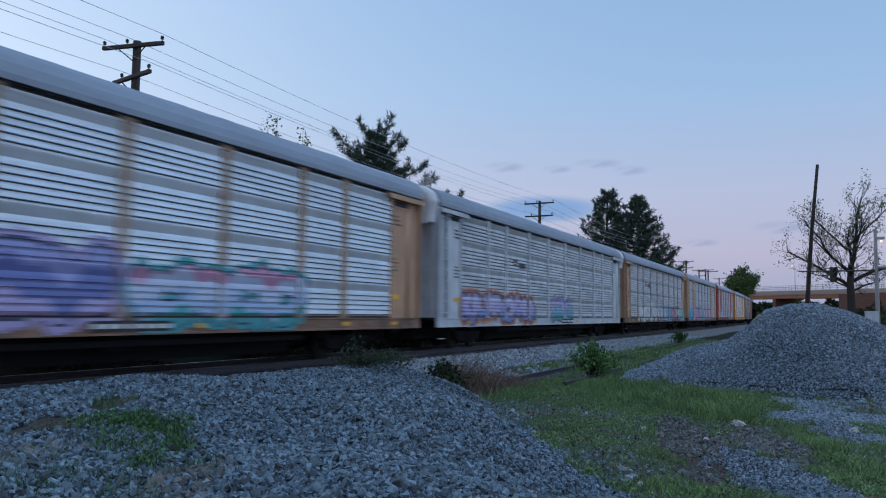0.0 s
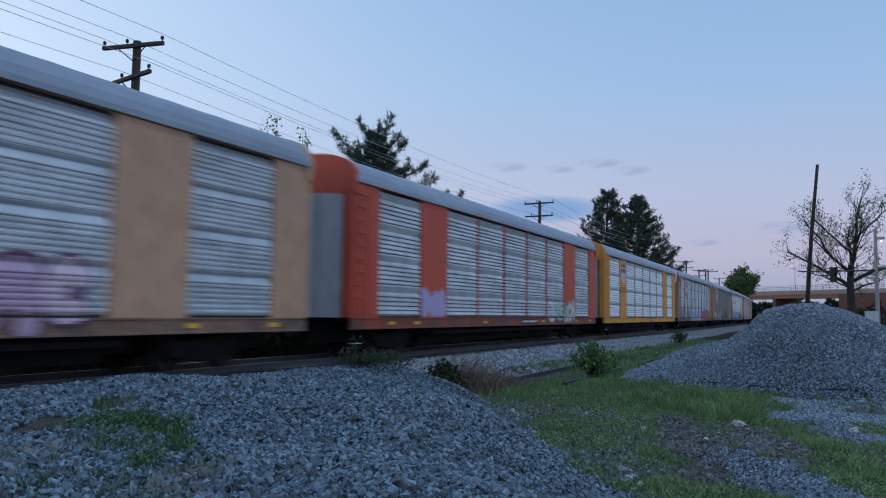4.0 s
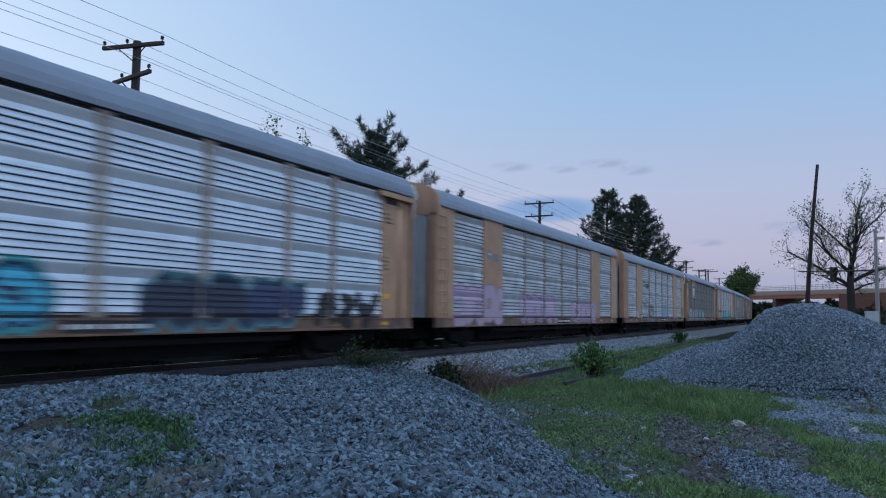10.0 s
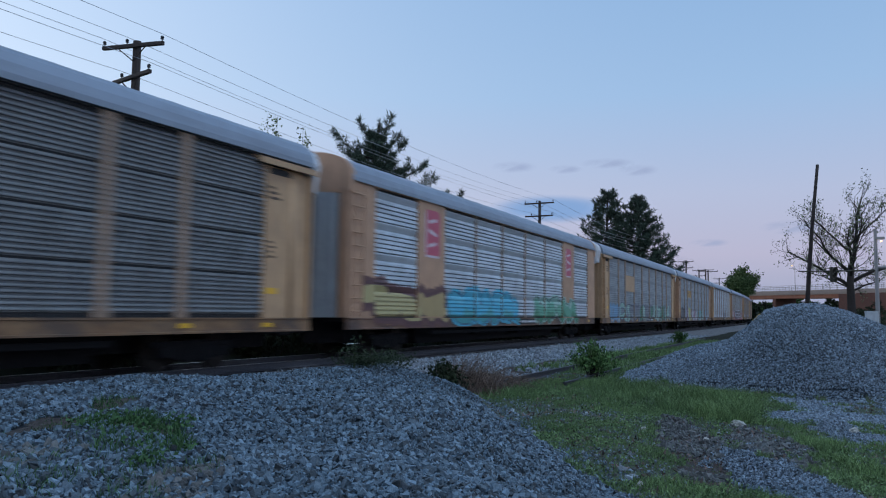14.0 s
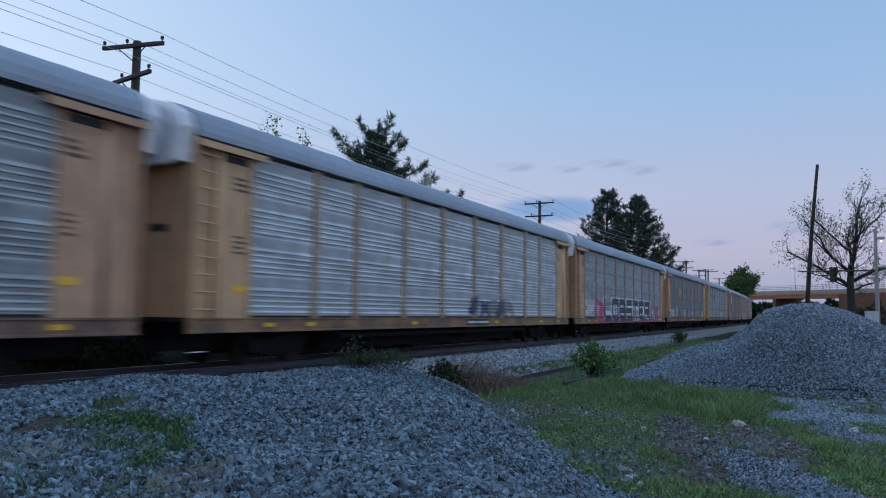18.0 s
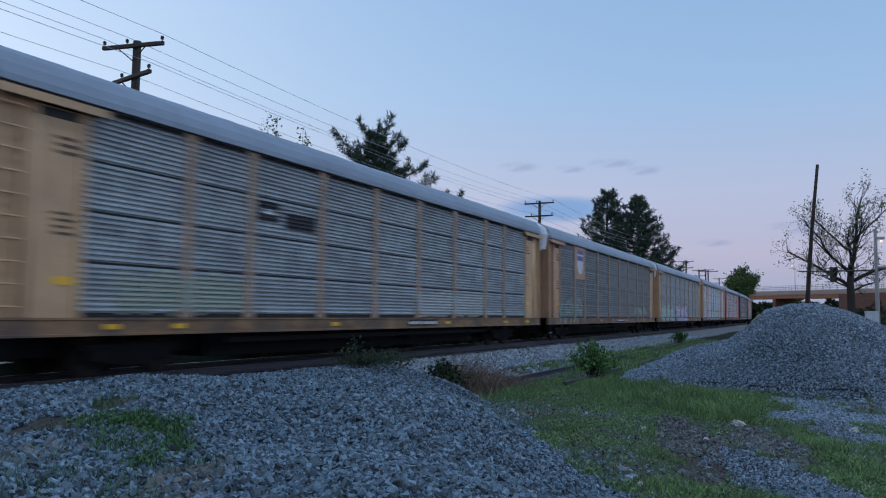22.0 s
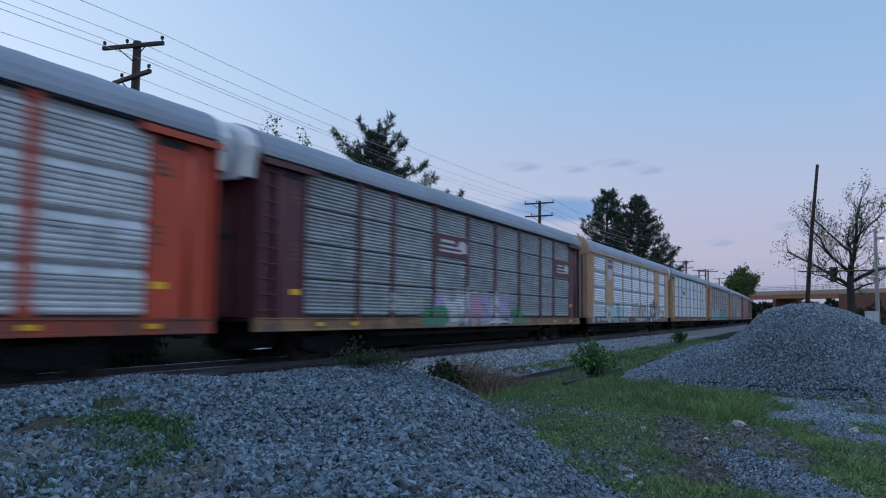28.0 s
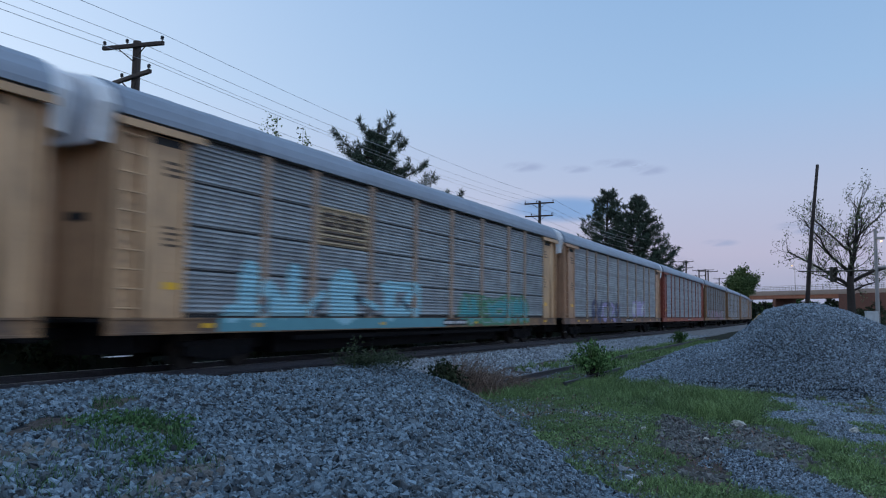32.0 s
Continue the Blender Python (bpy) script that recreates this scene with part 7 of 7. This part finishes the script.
grass("grass", (14, 26, -12.5, -5.2), 90000, 0.19, 0.0038, GRASS, "taller green grass before the stone pile", 202, lambda x, y: on_turf(x, y) & ((blob(x, y, 17.2, -11.3, 2.2, 0.9) < 1) | (blob(x, y, 16.6, -12.1, 1.5, 0.5) + ragged(x, y) < 1) | (blob(x, y, 18.5, -8.4, 5.5, 1.7) < 1)), 0.25)
grass("grass", (13.6, 16.2, -12.7, -11.2), 16000, 0.23, 0.004, GRASS, "tall bright tuft of fresh grass beside the bare soil", 209, lambda x, y: blob(x, y, 14.95, -11.95, 1.0, 0.5) + 0.7 * ragged(x, y) < 1, 0.6)
grass("grass", (10.5, 13.8, -14.6, -13.2), 9000, 0.13, 0.005, GRASS, "tufts of grass among the crushed stone", 210, lambda x, y: (blob(x, y, 12.4, -13.6, 0.95, 0.28, 0.3) + ragged(x, y) < 1) | (blob(x, y, 11.2, -14.0, 1.2, 0.25, 0.3) + ragged(x, y) < 1), 0.5)
grass("grass", (24, 60, -8.5, -4.4), 26000, 0.22, 0.014, GRASS, "green grass along the old siding", 203, lambda x, y: (zone(x, y) >= 2) & (pile(x, y) < 0.1))
grass("grass", (1.5, 6.5, -11.6, -7), 22000, 0.07, 0.004, DARK_GREENS, "patches of grass growing through the stones", 204, lambda x, y: (zone(x, y) == 2) & wedge(x, y, 28), 0.3)
grass("grass", (8, 20, -15, -11), 9000, 0.06, 0.005, GRASS, "sparse grass in the soil", 205, lambda x, y: (zone(x, y) == 2) & wedge(x, y))

grass("grass", (2.8, 5.1, -10.3, -8.3), 8000, 0.105, 0.0045, DARK_GREENS, "lush clump of dark green grass on the stone heap", 208, lambda x, y: blob(x, y, 3.95, -9.4, 0.9, 0.3, 0.95) + 1.9 * ragged(x, y) < 1, 0.5)
low_weeds((2.6, 5.2, -10.6, -8.0), 1300, 412, lambda x, y: blob(x, y, 3.95, -9.4, 1.0, 0.34, 0.95) + 1.9 * ragged(x, y) < 1, 0.03, DARK_GREENS)
grass("dry_grass", (15.2, 17.9, -7.0, -5.6), 3600, 0.55, 0.006, DRY, "long dead brown grass arching over the siding's end", 206, lambda x, y: blob(x, y, 16.4, -6.3, 1.0, 0.55) < 1, 0.4)
grass("dry_grass", (17.2, 24, -7.2, -5.6), 9000, 0.16, 0.005, DRY, "short dead grass along the siding", 207, lambda x, y: blob(x, y, 19.5, -6.3, 2.9, 0.5) + ragged(x, y) < 1, 0.2)


def pale_rock(x, y, w, d, h, seed, label):
    """A ragged lump of broken stone, flat-faced and half sunk in the ground."""
    rng = random.Random(seed)
    bm = bmesh.new()
    bmesh.ops.create_icosphere(bm, subdivisions=3, radius=1)
    cuts = [(Vector((rng.uniform(-1, 1), rng.uniform(-1, 1), rng.uniform(-0.3, 1))).normalized(), rng.uniform(0.45, 0.85)) for _ in range(12)]
    for v in bm.verts:
        p = v.co
        for n, k in cuts:
            over = p.dot(n) - k
            if over > 0:
                p = p - n * over
        v.co = Vector((p.x * w / 2, p.y * d / 2, p.z * h)) * rng.uniform(0.86, 1.1)
    ob = new("rock", bpy.data.meshes.new("rock"))
    bm.to_mesh(ob.data)
    bm.free()
    ob.data.materials.append(ROCK)
    ob.matrix_basis = pose(x, y, float(ground_z(x, y)) + 0.03, 0, 0, rng.uniform(0, 360))
    tagged(ob, label, "rock")


ROCK = material("pale_broken_limestone", (0.47, 0.47, 0.43), 0.9, 0, (14, 0.7, (0.22, 0.22, 0.2)), (), 0.6, 30)
pale_rock(14.1, -12.28, 0.46, 0.3, 0.085, 1, "pale broken rock lying at the edge of the tall grass")
pale_rock(14.4, -14.02, 0.30, 0.22, 0.06, 2, "pale flat rock lying on the crushed stone")
pale_rock(12.1, -12.05, 0.15, 0.13, 0.05, 3, "small pale rock on the bare soil")
pale_rock(13.0, -10.95, 0.11, 0.09, 0.05, 4, "small pale rock in the grass by the bare soil")
pale_rock(8.5, -11.85, 0.10, 0.09, 0.06, 5, "small pale rock in the short grass")


def litter(region, n, seed, test):
    """Dead leaves and bark chips lying about on the soil."""
    rng = np.random.default_rng(seed)
    x, y = rng.uniform(region[0], region[1], n), rng.uniform(region[2], region[3], n)
    keep = test(x, y) & (rng.uniform(0, 1, n) < 0.6 + patchy(x, y, 9))
    c = np.stack([x, y, ground_z(x, y) + 0.012], -1)[keep]
    v, f = leaves(c, (0.02, 0.02, 0.012), 1, 0.06, 0.35, rng)
    ob = new("leaf_litter", fast_mesh("leaf_litter", v, f))
    ob.data.materials.append(LITTER)
    tagged(ob, "dead brown leaves and bark chips on the soil", "leaf litter", kind="stuff")


low_weeds((7.5, 24, -14.5, -6.0), 16000, 411, on_turf)
LITTER = material("dead_leaf_litter", (0.15, 0.108, 0.095), 0.9, 0, island=0.8, spec=0.2)
litter((8, 20, -14.5, -10.5), 30000, 401, lambda x, y: (zone(x, y) == 2) & wedge(x, y))
litter((8, 24, -14.5, -6.5), 9000, 402, on_turf)
scatter("gravel", (7.5, 24, -14.6, -6.0), 22000, 0.03, 0.4, LOTSTONE, "sparse crushed stone lying in the grass", 109, 8, test=lambda x, y: (zone(x, y) == 3) & wedge(x, y) & (patchy(x, y) < 0.04))


def bush(name, x, y, w, h, seed, label, leaf, stems, count, size, stalk=BARK, root=0.15, thick=0.012):
    rng = np.random.default_rng(seed)
    base = float(ground_z(x, y))
    t = thing(name, pose(x, y, base), label, "bush")
    bm, cs = bmesh.new(), []
    for i in range(stems):
        a, r = rng.uniform(0, 6.283), rng.uniform(0.1, 1.0) * w / 2
        tip = Vector((math.cos(a) * r, math.sin(a) * r, h * rng.uniform(0.5, 1.0) * (1 - 0.3 * (2 * r / w) ** 2)))
        b = 0.06 + 0.3 * (root > 0.5)
        mid = tip * 0.5 + Vector((rng.uniform(-b, b), rng.uniform(-b, b), 0.08 * h))
        limb(bm, [Vector((tip.x * root, tip.y * root, -0.08)), mid, tip], thick, thick / 3, 4)
        cs += [mid.lerp(tip, u) for u in (0.0, 0.35, 0.7, 1.0)]
    tagged(part("stem_tangle", bm, stalk, t, "thin tangled stems"), kind="stuff")
    if count:
        v, f = leaves(cs, (0.16, 0.16, 0.14), count, size, 0.42, rng)
        tagged(part("foliage", fast_mesh("foliage", v, f), leaf, t, "small green leaves"), kind="stuff")


WEEDLEAF = material("dull_weed_leaves", (0.034, 0.050, 0.028), 0.85, 0, island=0.4, spec=0.2)
BUSHLEAF = material("fresh_bush_leaves", (0.085, 0.165, 0.055), 0.8, 0, (0.9, 0.5, (0.05, 0.10, 0.036)), island=0.45, spec=0.2)
bush("bush", 21.9, -7.7, 1.6, 1.2, 301, "leafy green bush growing on the old siding", BUSHLEAF, 46, 10, 0.08)
bush("weed_clump", 11.2, -6.75, 1.1, 0.21, 302, "loose clump of tall dull green weeds by the track", WEEDLEAF, 90, 2, 0.04, stalk=WEEDLEAF, root=0.6, thick=0.005)
bush("weed_clump", 10.75, -6.75, 0.2, 0.5, 308, "single tall green weed by the track", WEEDLEAF, 5, 5, 0.05, stalk=WEEDLEAF, thick=0.006)
bush("weed_clump", 12.0, -6.8, 0.7, 0.3, 303, "low dull green weeds by the track", WEEDLEAF, 40, 2, 0.04, stalk=WEEDLEAF, root=0.6, thick=0.005)
bush("weed_clump", 14.9, -6.35, 0.95, 0.78, 304, "dark green weeds at the foot of the stone heap", SHADE_LEAF, 34, 14, 0.07)
bush("dry_brush", 15.7, -6.65, 1.9, 1.0, 305, "tangle of dead brown brushwood on the siding", LEAF, 230, 0, 0.05, stalk=DRY, root=0.8, thick=0.006)
bush("dry_brush", 18.4, -6.2, 2.2, 0.4, 306, "low dead brown brushwood on the siding", LEAF, 170, 0, 0.05, stalk=DRY, root=1.2, thick=0.007)
bush("weed_clump", 52.0, -5.0, 1.2, 0.9, 307, "small green bush beside the siding", LEAF, 20, 8, 0.12)


# ---- what moves ----
# how far ahead of an even pace the train is (negative: behind), second by second
PACE = (-0.45, -0.45, -0.48, -0.57, -0.32, -0.02, 0.20, 0.26, 0.19, 0.20, 0.22, 0.30, 0.34, 0.36, 0.33, 0.42, 0.50,
        0.57, 0.68, 0.67, 0.66, 0.78, 0.10, 0.15, 0.17, 0.12, 0.10, 0.10, 0.10, -0.08, -0.30, -0.46, -0.58)


def run(t):
    """How far the train has gone by t seconds."""
    return 22.95 * t - 0.004 * t * t + float(np.interp(t, range(33), PACE))


FIRST = 37.4 - PITCH


def motions():
    for i, car in enumerate(TRAIN):
        rows = []
        for j in range(33):
            t = float(j)
            rows.append((t, on_track(FIRST + i * PITCH - run(t))))
        walk(car, rows)
    for c in CLOUDS:
        m = Matrix(c.matrix_basis)
        walk(c, [(0.0, m), (16.0, Matrix.Translation((8, -22, 0)) @ m), (32.0, Matrix.Translation((16, -44, 0)) @ m)])
    # one turning wheelset; the others share its keys
    step = 84.0
    walk(WHEELS[0], [(f / FPS, pose(0, 0, 0, 0, -(f * step) % 360, 0)) for f in range(32 * FPS + 1)])
    keys = WHEELS[0].animation_data
    for w in WHEELS[1:]:
        w.rotation_mode = "QUATERNION"
        d = w.animation_data_create()
        d.action = keys.action
        d.action_slot = keys.action_slot


motions()
